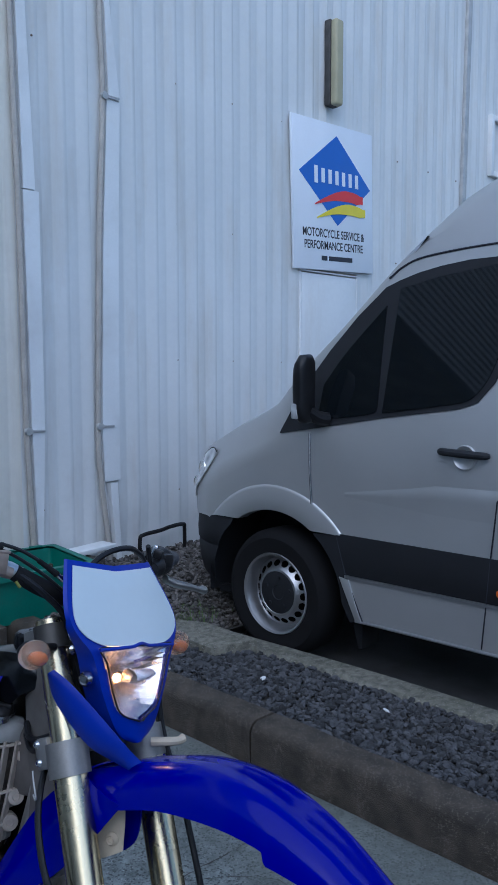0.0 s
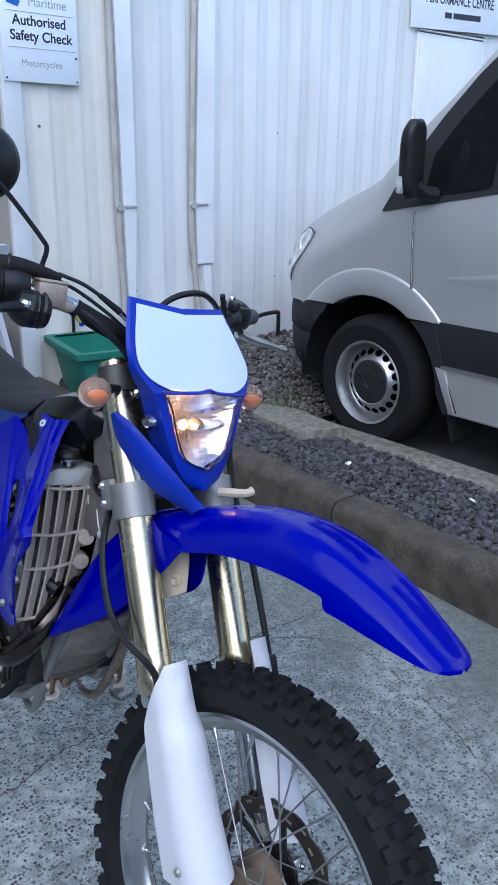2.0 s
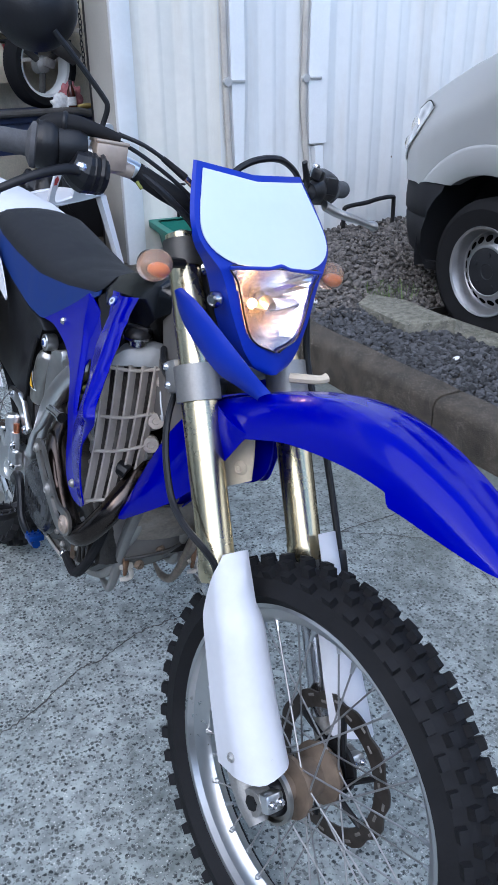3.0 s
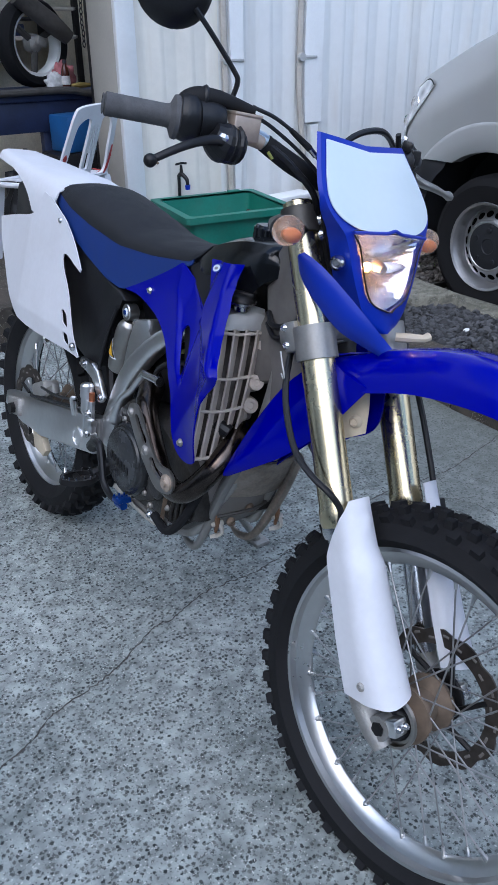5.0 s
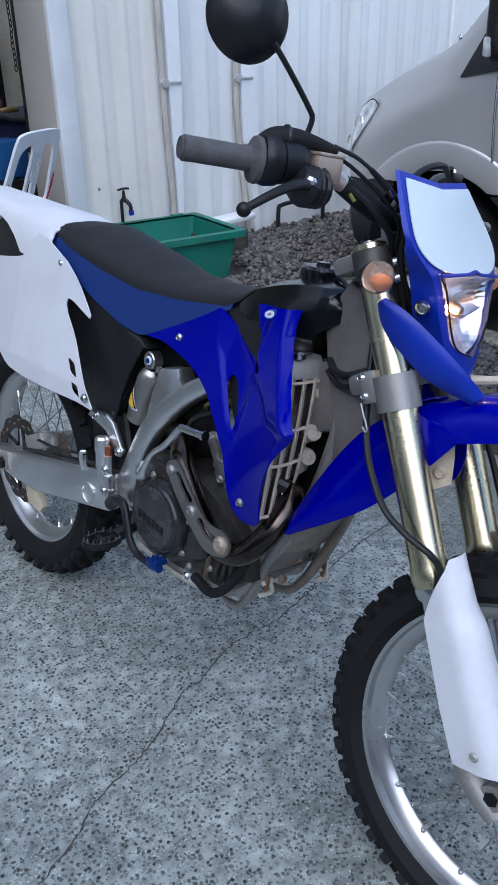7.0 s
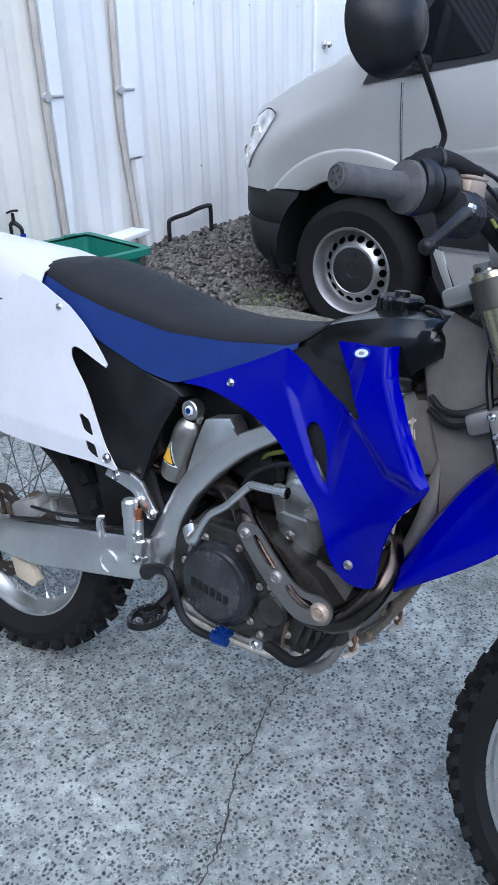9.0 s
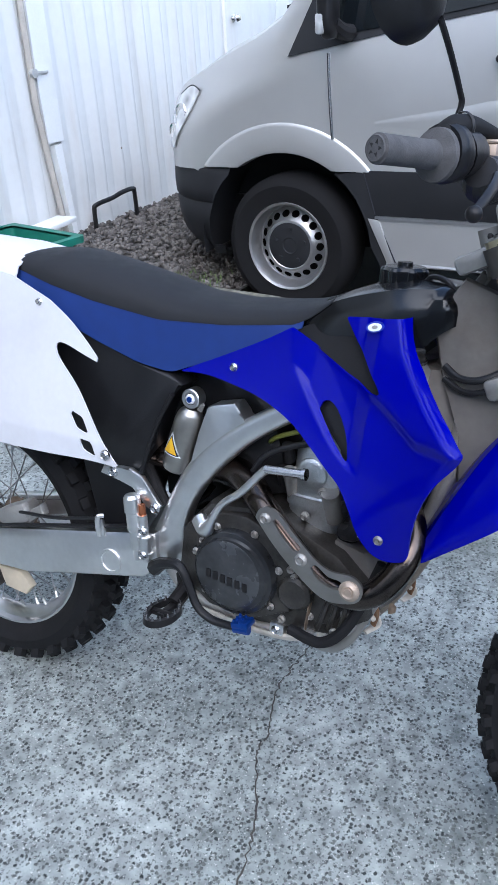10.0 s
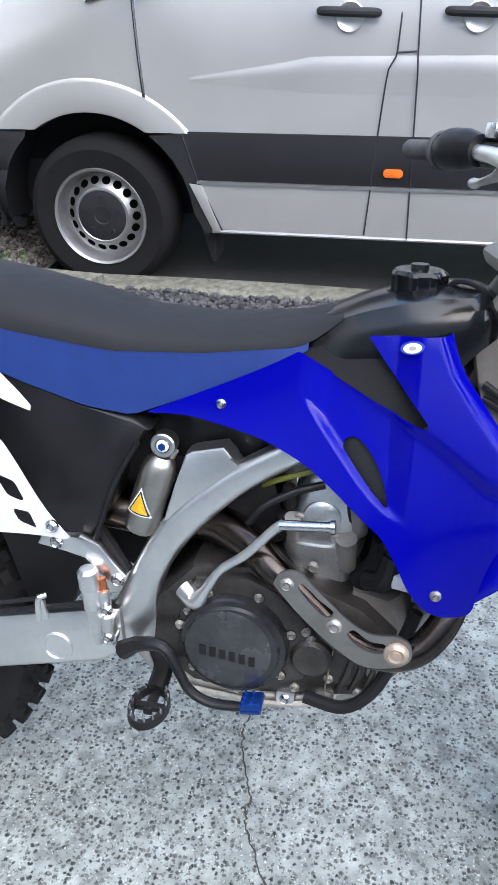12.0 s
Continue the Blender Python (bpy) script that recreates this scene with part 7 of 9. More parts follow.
# radiators
for side in (-1, 1):
    TO, TI, BI, BO = Vector((0.268, side * 0.134, 0.836)), Vector((0.304, side * 0.050, 0.840)), Vector((0.308, side * 0.082, 0.612)), Vector((0.304, side * 0.172, 0.603))
    quad = lambda a, b: (TO.lerp(TI, a)).lerp(BO.lerp(BI, a), b)
    nrm = (TI - TO).cross(BO - TO).normalized()
    if nrm.x < 0:
        nrm = -nrm
    bm = B()
    front = [quad(0, 0), quad(1, 0), quad(1, 1), quad(0, 1)]
    loft(bm, [[p - nrm * 0.012 for p in front], [p - nrm * 0.045 for p in front]])
    rad = part("radiator", bm, M_CORE, bike, "radiator behind a grey louvred guard", smooth=False)
    bm = B()
    ring_faces(bm, [[bm.verts.new(quad(0.01 + 0.0123 * k, b) - nrm * (0.006 if k % 2 else 0.0125)) for b in (0.0, 0.5, 1.0)] for k in range(80)], False)
    part("fin_pack", bm, M_FIN, rad, smooth=False)
    for i in range(5):
        a = (0.02, 0.26, 0.5, 0.74, 0.97)[i]
        bm = B()
        rows = []
        for k in range(12):
            b = -0.02 + 1.05 * k / 11
            p = quad(a + 0.05 * math.sin(3 * b), b)
            wv = (TI - TO).normalized()
            rows.append([bm.verts.new(p + nrm * d + wv * e) for d, e in ((-0.010, 0.002), (0.006, -0.0105), (0.009, -0.0095), (0.009, -0.007), (-0.007, 0.0045))])
        ring_faces(bm, rows, True, True)
        part("louvre", bm, M_GRILLE, rad)
    for b in (0.10, 0.42, 0.62):
        bm = B()
        lathe(bm, [(0, 0.004), (0.006, 0.004), (0.007, 0.007), (0.014, 0.007), (0.016, 0.0), (0.016, -0.025)], quad(1.13, b), nrm, 16)
        part("mount_boss", bm, M_GRILLE, rad)
    for b in (0.0, 0.36, 0.62, 1.0):
        bm = B()
        tube(bm, [quad(-0.02, b) + nrm * 0.004, quad(0.5, b + 0.02) + nrm * 0.006, quad(1.0, b) + nrm * 0.004], 0.0032, 6, 3)
        part("crossbar", bm, M_GRILLE, rad)
    bm = B()
    hood = []
    for a_, top_ in ((0.02, -0.05), (0.10, -0.11), (0.25, -0.17), (0.5, -0.20), (0.75, -0.21), (0.95, -0.19), (1.06, -0.10)):
        c0, c1 = quad(a_, -0.01), quad(a_, top_)
        hood.append([c0 + nrm * 0.004, c0.lerp(c1, 0.75) + nrm * 0.003, c1 - nrm * 0.006, c1 - nrm * 0.040, c0 - nrm * 0.048])
    loft(bm, hood)
    part("header_tank", bm, M_TANKG, rad, "grey alloy radiator top tank", angle=40)
    bm = B()
    for b in (0.12, 0.45, 0.7):
        cyl(bm, quad(1.02, b) - nrm * 0.01, quad(1.14, b) - nrm * 0.015, 0.013, seg=12)
    loft(bm, [[quad(1.0, 0) - nrm * 0.01, quad(1.05, 0) - nrm * 0.01, quad(1.05, 0) - nrm * 0.04, quad(1.0, 0) - nrm * 0.04], [quad(1.0, 1) - nrm * 0.01, quad(1.05, 1) - nrm * 0.01, quad(1.05, 1) - nrm * 0.04, quad(1.0, 1) - nrm * 0.04]])
    part("side_tank", bm, M_CAST, rad)
bm = B()
lathe(bm, [(0.026, 0.004), (0.0265, 0.0), (0.020, -0.004), (0.016, -0.006), (0.016, -0.014)], (0.282, -0.088, 0.893), (0.1, -0.1, 1), 24)
rcap = part("radiator_neck", bm, M_STEEL, bike, "bright steel filler neck")
bm = B()
lathe(bm, [(0, 0.016), (0.010, 0.015), (0.019, 0.012), (0.023, 0.007), (0.0235, 0.003), (0.012, 0.002)], (0.282, -0.088, 0.893), (0.1, -0.1, 1), 24)
box(bm, (0.282, -0.088, 0.907), (0.044, 0.014, 0.010), (0, 0, 35), bevel=0.003)
part("radiator_cap", bm, M_DARKMET, rcap)

# rear mudguard and side panels
bm = B()
rows = []
for u in np.linspace(-1.02, -0.50, 40):
    t = it(u, [(-1.02, 1.02), (-0.9, 1.012), (-0.767, 1.005), (-0.6, 1.000), (-0.5, 0.985)])
    hw = it(u, [(-1.02, 0.06), (-0.9, 0.075), (-0.7, 0.096), (-0.6, 0.106), (-0.5, 0.110)])
    dr = it(u, [(-1.02, 0.026), (-0.85, 0.024), (-0.789, 0.032), (-0.729, 0.046), (-0.681, 0.070), (-0.647, 0.100), (-0.6, 0.102), (-0.5, 0.075)])
    rows.append([bm.verts.new((u, hw * y, t - dr * z)) for y, z in ((-1.12, 1), (-1.06, 0.6), (-0.95, 0.22), (-0.7, 0.04), (0, 0), (0.7, 0.04), (0.95, 0.22), (1.06, 0.6), (1.12, 1))])
ring_faces(bm, rows, False)
part("rear_mudguard", bm, M_WHITE, bike, "white plastic rear mudguard", solid=0.003, angle=60)
for side in (-1, 1):
    pl = lambda u, w: side * (0.112 + 0.045 * min(1, max(0, (0.97 - w) / 0.30)) - 0.02 * max(0, (-0.6 - u)) / 0.2)
    slots = ([(-0.349, 0.724), (-0.315, 0.712), (-0.297, 0.680), (-0.327, 0.690)], [(-0.321, 0.672), (-0.293, 0.668), (-0.282, 0.640), (-0.311, 0.650)])
    edge_run = [(-0.230, 0.628), (-0.30, 0.631), (-0.42, 0.627), (-0.55, 0.627), (-0.63, 0.640), (-0.715, 0.685), (-0.79, 0.735), (-0.86, 0.79), (-0.90, 0.845)]
    tooth = [(-0.405, 0.918), (-0.358, 0.888), (-0.318, 0.854), (-0.278, 0.814)]
    bite = [(-0.278, 0.814), (-0.318, 0.827), (-0.358, 0.841), (-0.379, 0.843), (-0.384, 0.832), (-0.374, 0.812), (-0.330, 0.765), (-0.282, 0.693), (-0.250, 0.650), (-0.230, 0.628)]
    bm = B()
    skin(bm, rounded([(-0.545, 0.962), (-0.50, 0.955)], [(-0.50, 0.955), (-0.405, 0.918)], tooth, bite, edge_run, [(-0.90, 0.845), (-0.76, 0.872), (-0.608, 0.898), (-0.575, 0.925), (-0.545, 0.962)]), lambda u, w: pl(u, w) + side * (0.008 * math.sin(math.pi * max(0, min(1, (u + 0.8) / 0.55)))), 0.0055, slots)
    sp = part("side_panel", bm, M_WHITE, bike, "white plastic side panel", solid=0.003, angle=60)
    bolt(sp, Vector((-0.430, pl(-0.430, 0.912) + side * 0.008, 0.912)), 0.006, (0, side, 0.2))
    bolt(sp, Vector((-0.258, pl(-0.258, 0.650) + side * 0.006, 0.650)), 0.008, (0, side, 0))
    bm = B()
    plate(bm, [(-0.44, 0.90), (-0.385, 0.875), (-0.31, 0.848), (-0.22, 0.820), (-0.149, 0.808), (-0.121, 0.793), (-0.155, 0.764), (-0.183, 0.669), (-0.222, 0.610), (-0.30, 0.606), (-0.44, 0.64)], side * 0.045, side * 0.108, bevel=0.006)
    part("airbox_panel", bm, M_BLACK, bike, "black airbox side")
bm = B()
box(bm, (-0.68, 0, 0.865), (0.46, 0.12, 0.14), (0, 4, 0), bevel=0.02)
part("inner_mudguard", bm, M_BLACK, bike)
bm = B()
plate(bm, [(-0.36, 0.66), (-0.24, 0.60), (-0.28, 0.45), (-0.34, 0.36), (-0.37, 0.45), (-0.42, 0.60)], -0.05, 0.05, bevel=0.01)
part("mud_flap", bm, M_BLACK, bike)

# frame, swingarm and engine
for side in (-1, 1):
    bm = B()
    spine = [(0.190, 0.842, 0.018), (0.13, 0.806, 0.020), (0.06, 0.763, 0.020), (0.0, 0.722, 0.022), (-0.055, 0.672, 0.025), (-0.098, 0.620, 0.026), (-0.130, 0.560, 0.026), (-0.147, 0.510, 0.032), (-0.155, 0.466, 0.046), (-0.155, 0.434, 0.050)]
    line = smooth_line(spine, 6)
    rings = []
    for k, q in enumerate(line):
        d = line[min(k + 1, len(line) - 1)] - line[max(k - 1, 0)]
        n2 = Vector((-d.y, d.x)).normalized()
        ring = []
        for m in range(20):
            a = 2 * math.pi * (m + 0.5) / 20
            e = q.z * math.copysign(abs(math.cos(a)) ** 0.55, math.cos(a))
            ring.append((q.x + n2.x * e, side * (0.094 + 0.019 * math.copysign(abs(math.sin(a)) ** 0.55, math.sin(a))), q.y + n2.y * e))
        rings.append(ring)
    loft(bm, rings)
    fr = part("frame_spar", bm, M_ALU, bike, "bare aluminium frame spar", angle=60)
    bm = B()
    plate(bm, [(-0.070, 0.762), (-0.060, 0.768), (-0.014, 0.779), (0.0, 0.764), (0.006, 0.742), (0.028, 0.738), (-0.03, 0.700), (-0.093, 0.646), (-0.106, 0.650), (-0.086, 0.712)], side * 0.070, side * 0.110, bevel=0.006)
    part("shock_mount", bm, M_ALU, fr)
    bm = B()
    plate(bm, [(-0.175, 0.495), (-0.78, 0.358), (-0.79, 0.315), (-0.66, 0.300), (-0.52, 0.315), (-0.21, 0.388), (-0.17, 0.42)], side * 0.088, side * 0.122, bevel=0.007)
    sw = part("swingarm", bm, M_ALU, bike, "cast aluminium swingarm")
    bm = B()
    lathe(bm, [(0.0, 0.002), (0.020, 0.002), (0.021, 0.005), (0.026, 0.005), (0.027, 0.0)], (-0.285, side * 0.122, 0.405), (0, side, 0), 24)
    part("boss", bm, M_ALU, sw)
    bm = B()
    box(bm, (-0.70, side * 0.122, 0.337), (0.085, 0.022, 0.05), (0, -12, 0), bevel=0.006)
    part("chain_adjuster", bm, M_CAST, sw)
    bm = B()
    cyl(bm, (-0.69, side * 0.130, 0.335), (-0.69, side * 0.146, 0.335), 0.017, seg=6)
    part("axle_nut", bm, M_DARKMET, sw)
    bm = B()
    tube(bm, [(-0.02, side * 0.05, 0.81), (-0.2, side * 0.06, 0.86), (-0.45, side * 0.06, 0.93)], 0.013, 8, 3)
    tube(bm, [(-0.17, side * 0.095, 0.545), (-0.26, side * 0.07, 0.66), (-0.45, side * 0.06, 0.90)], 0.012, 8, 3)
    part("subframe", bm, M_DARKMET, bike)
    bm = B()
    o = [(-0.305, 0.592), (-0.295, 0.612), (-0.255, 0.608), (-0.235, 0.615), (-0.205, 0.603), (-0.165, 0.552), (-0.178, 0.535), (-0.198, 0.545), (-0.225, 0.582), (-0.258, 0.586)]
    plate(bm, o, side * 0.108, side * 0.122, bevel=0.004)
    lk = part("subframe_bracket", bm, M_ALU, bike, "bare alloy bracket")
    for u, w in ((-0.272, 0.600), (-0.176, 0.546)):
        bolt(lk, Vector((u, side * 0.122, w)), 0.009, (0, side, 0))
bm = B()
tube(bm, [(-0.20, -0.118, 0.502), (-0.40, -0.118, 0.452), (-0.60, -0.118, 0.405)], 0.005, 6, 3)
part("chain_guide_edge", bm, M_BLACK, bike)
bm = B()
box(bm, (-0.305, -0.122, 0.478), (0.012, 0.008, 0.045), (0, -10, 0), bevel=0.002)
tube(bm, [(-0.312, -0.124, 0.455), (-0.305, -0.135, 0.500), (-0.295, -0.128, 0.505)], 0.005, 8, 4)
part("hose_guide", bm, M_ALU, bike)
bm = B()
tube(bm, [(-0.30, -0.125, 0.498), (-0.42, -0.126, 0.468), (-0.53, -0.118, 0.452)], 0.004, 6, 4)
part("brake_hose", bm, M_BLACK, bike)
# rear caliper bracket
bm = B()
plate(bm, [(-0.60, 0.40), (-0.56, 0.42), (-0.505, 0.46), (-0.478, 0.478), (-0.47, 0.455), (-0.51, 0.435), (-0.52, 0.41), (-0.58, 0.385)], -0.112, -0.092, bevel=0.004)
box(bm, (-0.555, -0.095, 0.435), (0.09, 0.05, 0.045), (0, -25, 0), bevel=0.010)
part("rear_caliper", bm, M_CAST, bike, "alloy rear brake caliper")
bm = B()
plate(bm, [(-0.63, 0.29), (-0.56, 0.29), (-0.53, 0.26), (-0.55, 0.235), (-0.61, 0.24)], -0.10, -0.08, bevel=0.005)
part("disc_guard", bm, M_TAN, bike, "pale plastic disc guard")
# rear brake cylinder
bm = B()
lathe(bm, [(0, 0), (0.008, 0), (0.008, 0.020), (0.011, 0.024), (0.0115, 0.060), (0.0145, 0.064), (0.0145, 0.098), (0.0165, 0.100), (0.0165, 0.128), (0.012, 0.134), (0, 0.134)], (-0.225, -0.138, 0.434), (-0.10, 0, 1), 18)
lathe(bm, [(0, 0), (0.010, 0), (0.0105, 0.018), (0.0125, 0.020), (0.0125, 0.050), (0.009, 0.054), (0.009, 0.094), (0, 0.095)], (-0.206, -0.136, 0.436), (-0.09, 0, 1), 16)
box(bm, (-0.214, -0.134, 0.478), (0.034, 0.020, 0.020), (0, 5, 0), bevel=0.004)
box(bm, (-0.210, -0.134, 0.448), (0.030, 0.018, 0.014), (0, 5, 0), bevel=0.003)
bmesh.ops.translate(bm, verts=bm.verts, vec=(0.020, 0, 0.004))
rm = part("rear_master_cylinder", bm, M_ALU, bike, "small alloy rear brake cylinder")
bm = B()
cyl(bm, (-0.194, -0.134, 0.524), (-0.198, -0.134, 0.554), 0.007, seg=10)
part("banjo", bm, M_COPPER, rm)
for w in (0.455, 0.505):
    bolt(rm, Vector((-0.188, -0.146, w)), 0.008)
# shock
bm = B()
tube(bm, [(-0.106, -0.098, 0.752), (-0.109, -0.098, 0.742), (-0.116, -0.098, 0.722), (-0.138, -0.098, 0.652), (-0.144, -0.098, 0.632), (-0.146, -0.098, 0.626)], [0.014, 0.022, 0.0265, 0.0270, 0.025, 0.018], 24, 5)
shock = part("shock_reservoir", bm, M_STEELD, bike, "satin steel shock reservoir")
bm = B()
lathe(bm, [(0.010, 0.002), (0.011, 0.013), (0.0165, 0.013), (0.0185, 0.011), (0.0185, -0.011), (0.0165, -0.013), (0.010, -0.013)], (-0.103, -0.100, 0.772), (0, -1, 0), 28)
eye_ = part("shock_eye", bm, M_POL, shock, "bright alloy shock eye")
bm = B()
cyl(bm, (-0.103, -0.085, 0.772), (-0.103, -0.110, 0.772), 0.0105, seg=20)
part("eye_bush", bm, M_RUBBER, eye_)
bm = B()
lathe(bm, [(0.0045, 0.0), (0.0095, 0.0), (0.0095, 0.003), (0.0075, 0.005), (0.0045, 0.005)], (-0.103, -0.110, 0.772), (0, -1, 0), 20)
part("eye_washer", bm, M_SIGN, eye_)
bm = B()
cyl(bm, (-0.103, -0.108, 0.772), (-0.103, -0.1165, 0.772), 0.0058, seg=6)
part("eye_bolt", bm, M_BLUEAN, eye_)
bm = B()
tube(bm, [(-0.120, -0.094, 0.765), (-0.112, -0.092, 0.745), (-0.100, -0.092, 0.742), (-0.090, -0.094, 0.760)], 0.006, 8, 4)
part("eye_fork", bm, M_CAST, shock)
for nm, sc, off, mt in (("warning_decal_edge", 1.06, 0.0006, M_SIGN), ("warning_decal_line", 0.90, 0.0016, M_INK), ("warning_decal", 0.74, 0.0026, M_SYELO)):
    bm = B()
    c = Vector((-0.136, -0.1265, 0.680))
    pts = [Vector((0.004, 0, 0.027)) * sc, Vector((0.017, 0, -0.020)) * sc, Vector((-0.021, 0, -0.012)) * sc]
    vs = []
    for i in range(3):
        for t in np.linspace(0, 1, 10)[:-1]:
            q = c + pts[i].lerp(pts[(i + 1) % 3], t)
            ax = Vector((-0.1355, -0.098, 0.660))
            across = (q - ax).dot(Vector((0.954, 0, -0.30)))
            q.y = -0.098 - math.sqrt(max(0.0, 0.0276 ** 2 - across * across)) - off
            vs.append(bm.verts.new(q))
    cen = bm.verts.new(Vector((c.x, -0.0982 - 0.0276 - off, c.z)))
    for i in range(len(vs)):
        bm.faces.new((vs[i], vs[(i + 1) % len(vs)], cen))
    part(nm, bm, mt, shock, smooth=False)
bm = B()
tube(bm, [(-0.14 + 0.0 * k, 0.035 * math.cos(k * 1.05), 0.74 - 0.0065 * k) for k in range(54)], 0.006, 6, 1)
part("shock_spring", bm, M_DARKMET, bike)

# engine
bm = B()
plate(bm, [(-0.12, 0.52), (-0.06, 0.585), (0.05, 0.60), (0.12, 0.575), (0.20, 0.545), (0.25, 0.50), (0.255, 0.43), (0.20, 0.385), (0.05, 0.365), (-0.06, 0.37), (-0.13, 0.42)], -0.118, 0.10, bevel=0.018)
crank = part("crankcase", bm, M_CASED, bike, "grimy grey engine crankcase")
bm = B()
lathe(bm, [(0.0, 0.020), (0.060, 0.020), (0.069, 0.0185), (0.072, 0.014), (0.079, 0.012), (0.083, 0.004), (0.083, -0.025)], (0.012, -0.138, 0.474), (0, -1, 0), 48)
cov = part("clutch_cover", bm, M_COVER, bike, "worn black round clutch cover")
for k in range(7):
    a = 2 * math.pi * (k + 0.3) / 7
    bolt(cov, Vector((0.012 + 0.088 * math.cos(a), -0.134, 0.474 + 0.088 * math.sin(a))), 0.006, (0, -1, 0), M_CAST)
    bm = B()
    cyl(bm, (0.012 + 0.086 * math.cos(a), -0.11, 0.474 + 0.086 * math.sin(a)), (0.012 + 0.086 * math.cos(a), -0.134, 0.474 + 0.086 * math.sin(a)), 0.011, seg=10)
    part("cover_lug", bm, M_COVER, cov)
bm = B()
lathe(bm, [(0, 0.0224), (0.061, 0.0222), (0.0655, 0.0200), (0.066, 0.012)], (0.006, -0.138, 0.474), (0, -1, 0), 48)
part("cover_plate", bm, M_PLATEC, cov)
# the maker's name on the cover is a row of small bars
for k in range(6):
    bm = B()
    box(bm, (-0.032 + 0.0150 * k, -0.1610, 0.470 - 0.002 * k), (0.0095, 0.0014, 0.016))
    part("name_bar", bm, M_DARKMET, cov, smooth=False)
bm = B()
lathe(bm, [(0, 0.012), (0.026, 0.012), (0.032, 0.006), (0.034, -0.02)], (0.128, -0.130, 0.462), (0, -1, 0), 28)
lathe(bm, [(0, 0.010), (0.034, 0.010), (0.040, 0.004), (0.042, -0.02)], (0.175, -0.110, 0.445), (0, -1, 0), 28)
part("pump_cover", bm, M_CASED, crank)
bm = B()
plate(bm, [(-0.075, 0.53), (-0.05, 0.575), (0.03, 0.585), (0.09, 0.56), (0.13, 0.50), (0.12, 0.42), (0.05, 0.385), (-0.04, 0.385), (-0.08, 0.44)], -0.134, -0.105, bevel=0.008)
part("clutch_case", bm, M_CASED, crank)
# cylinder with its fins of castings
bm = B()
loops = []
for w, du, hw in ((0.545, 0.058, 0.075), (0.60, 0.056, 0.078), (0.602, 0.062, 0.083), (0.622, 0.062, 0.083), (0.624, 0.056, 0.078), (0.66, 0.058, 0.082), (0.70, 0.060, 0.085), (0.735, 0.052, 0.075)):
    c = 0.118 + (w - 0.55) * 0.16
    loops.append([(c + du * math.copysign(abs(math.cos(a)) ** 0.55, math.cos(a)), hw * math.copysign(abs(math.sin(a)) ** 0.55, math.sin(a)), w) for a in np.linspace(0, 2 * math.pi, 33)[:-1]])
loft(bm, loops)
cylb = part("cylinder", bm, M_CYL, bike, "grey alloy cylinder and head", angle=25)
for u, w in ((0.095, 0.668), (0.150, 0.640), (0.118, 0.588), (0.165, 0.705)):
    bolt(cylb, Vector((u, -0.084, w)), 0.007, (0, -1, 0), M_CAST)
for u, w in ((0.078, 0.700), (0.172, 0.690), (0.070, 0.655)):
    bm = B()
    lathe(bm, [(0, 0.018), (0.009, 0.017), (0.011, 0.012), (0.011, -0.02)], (u, -0.078, w), (0, -0.35, 1), 10)
    part("head_bolt", bm, M_DARKMET, cylb)
bm = B()
lathe(bm, [(0, 0.008), (0.020, 0.008), (0.027, 0.004), (0.029, -0.012)], (0.128, -0.084, 0.672), (0, -1, 0), 24)
part("water_cover", bm, M_CYL, cylb)
for u, w, r in ((-0.055, 0.555, 0.006), (-0.062, 0.515, 0.006), (0.118, 0.505, 0.006), (0.126, 0.492, 0.006), (0.175, 0.492, 0.005), (0.155, 0.418, 0.006), (0.105, 0.402, 0.006), (0.20, 0.400, 0.006)):
    bolt(crank, Vector((u, -0.132 if u < 0.13 else -0.120, w)), r, (0, -1, 0), M_CAST)
bm = B()
loft(bm, [[(0.150 + 0.004 * k, -0.122 + y, 0.400 + 0.030 * k + z) for y, z in ((0, -0.012), (-0.010, -0.004), (-0.010, 0.008), (0, 0.014))] for k in range(4)])
part("case_web", bm, M_HUB, crank)
for k in range(3):
    bm = B()
    tube(bm, [(0.168 + 0.022 * k, -0.118, 0.395 + 0.008 * k), (0.182 + 0.020 * k, -0.126, 0.432 + 0.010 * k), (0.19 + 0.018 * k, -0.118, 0.470 + 0.010 * k)], 0.005, 8, 4)
    part("case_rib", bm, M_CASED, crank)
bm = B()
for u, w, r in ((0.085, 0.640, 0.012), (0.165, 0.615, 0.016), (0.18, 0.675, 0.014)):
    cyl(bm, (u, -0.06, w - 0.03), (u, -0.088, w + 0.03), r, seg=12)
box(bm, (0.125, 0, 0.745), (0.10, 0.12, 0.03), (0, -8, 0), bevel=0.01)
part("cam_cover", bm, M_CAST, cylb)
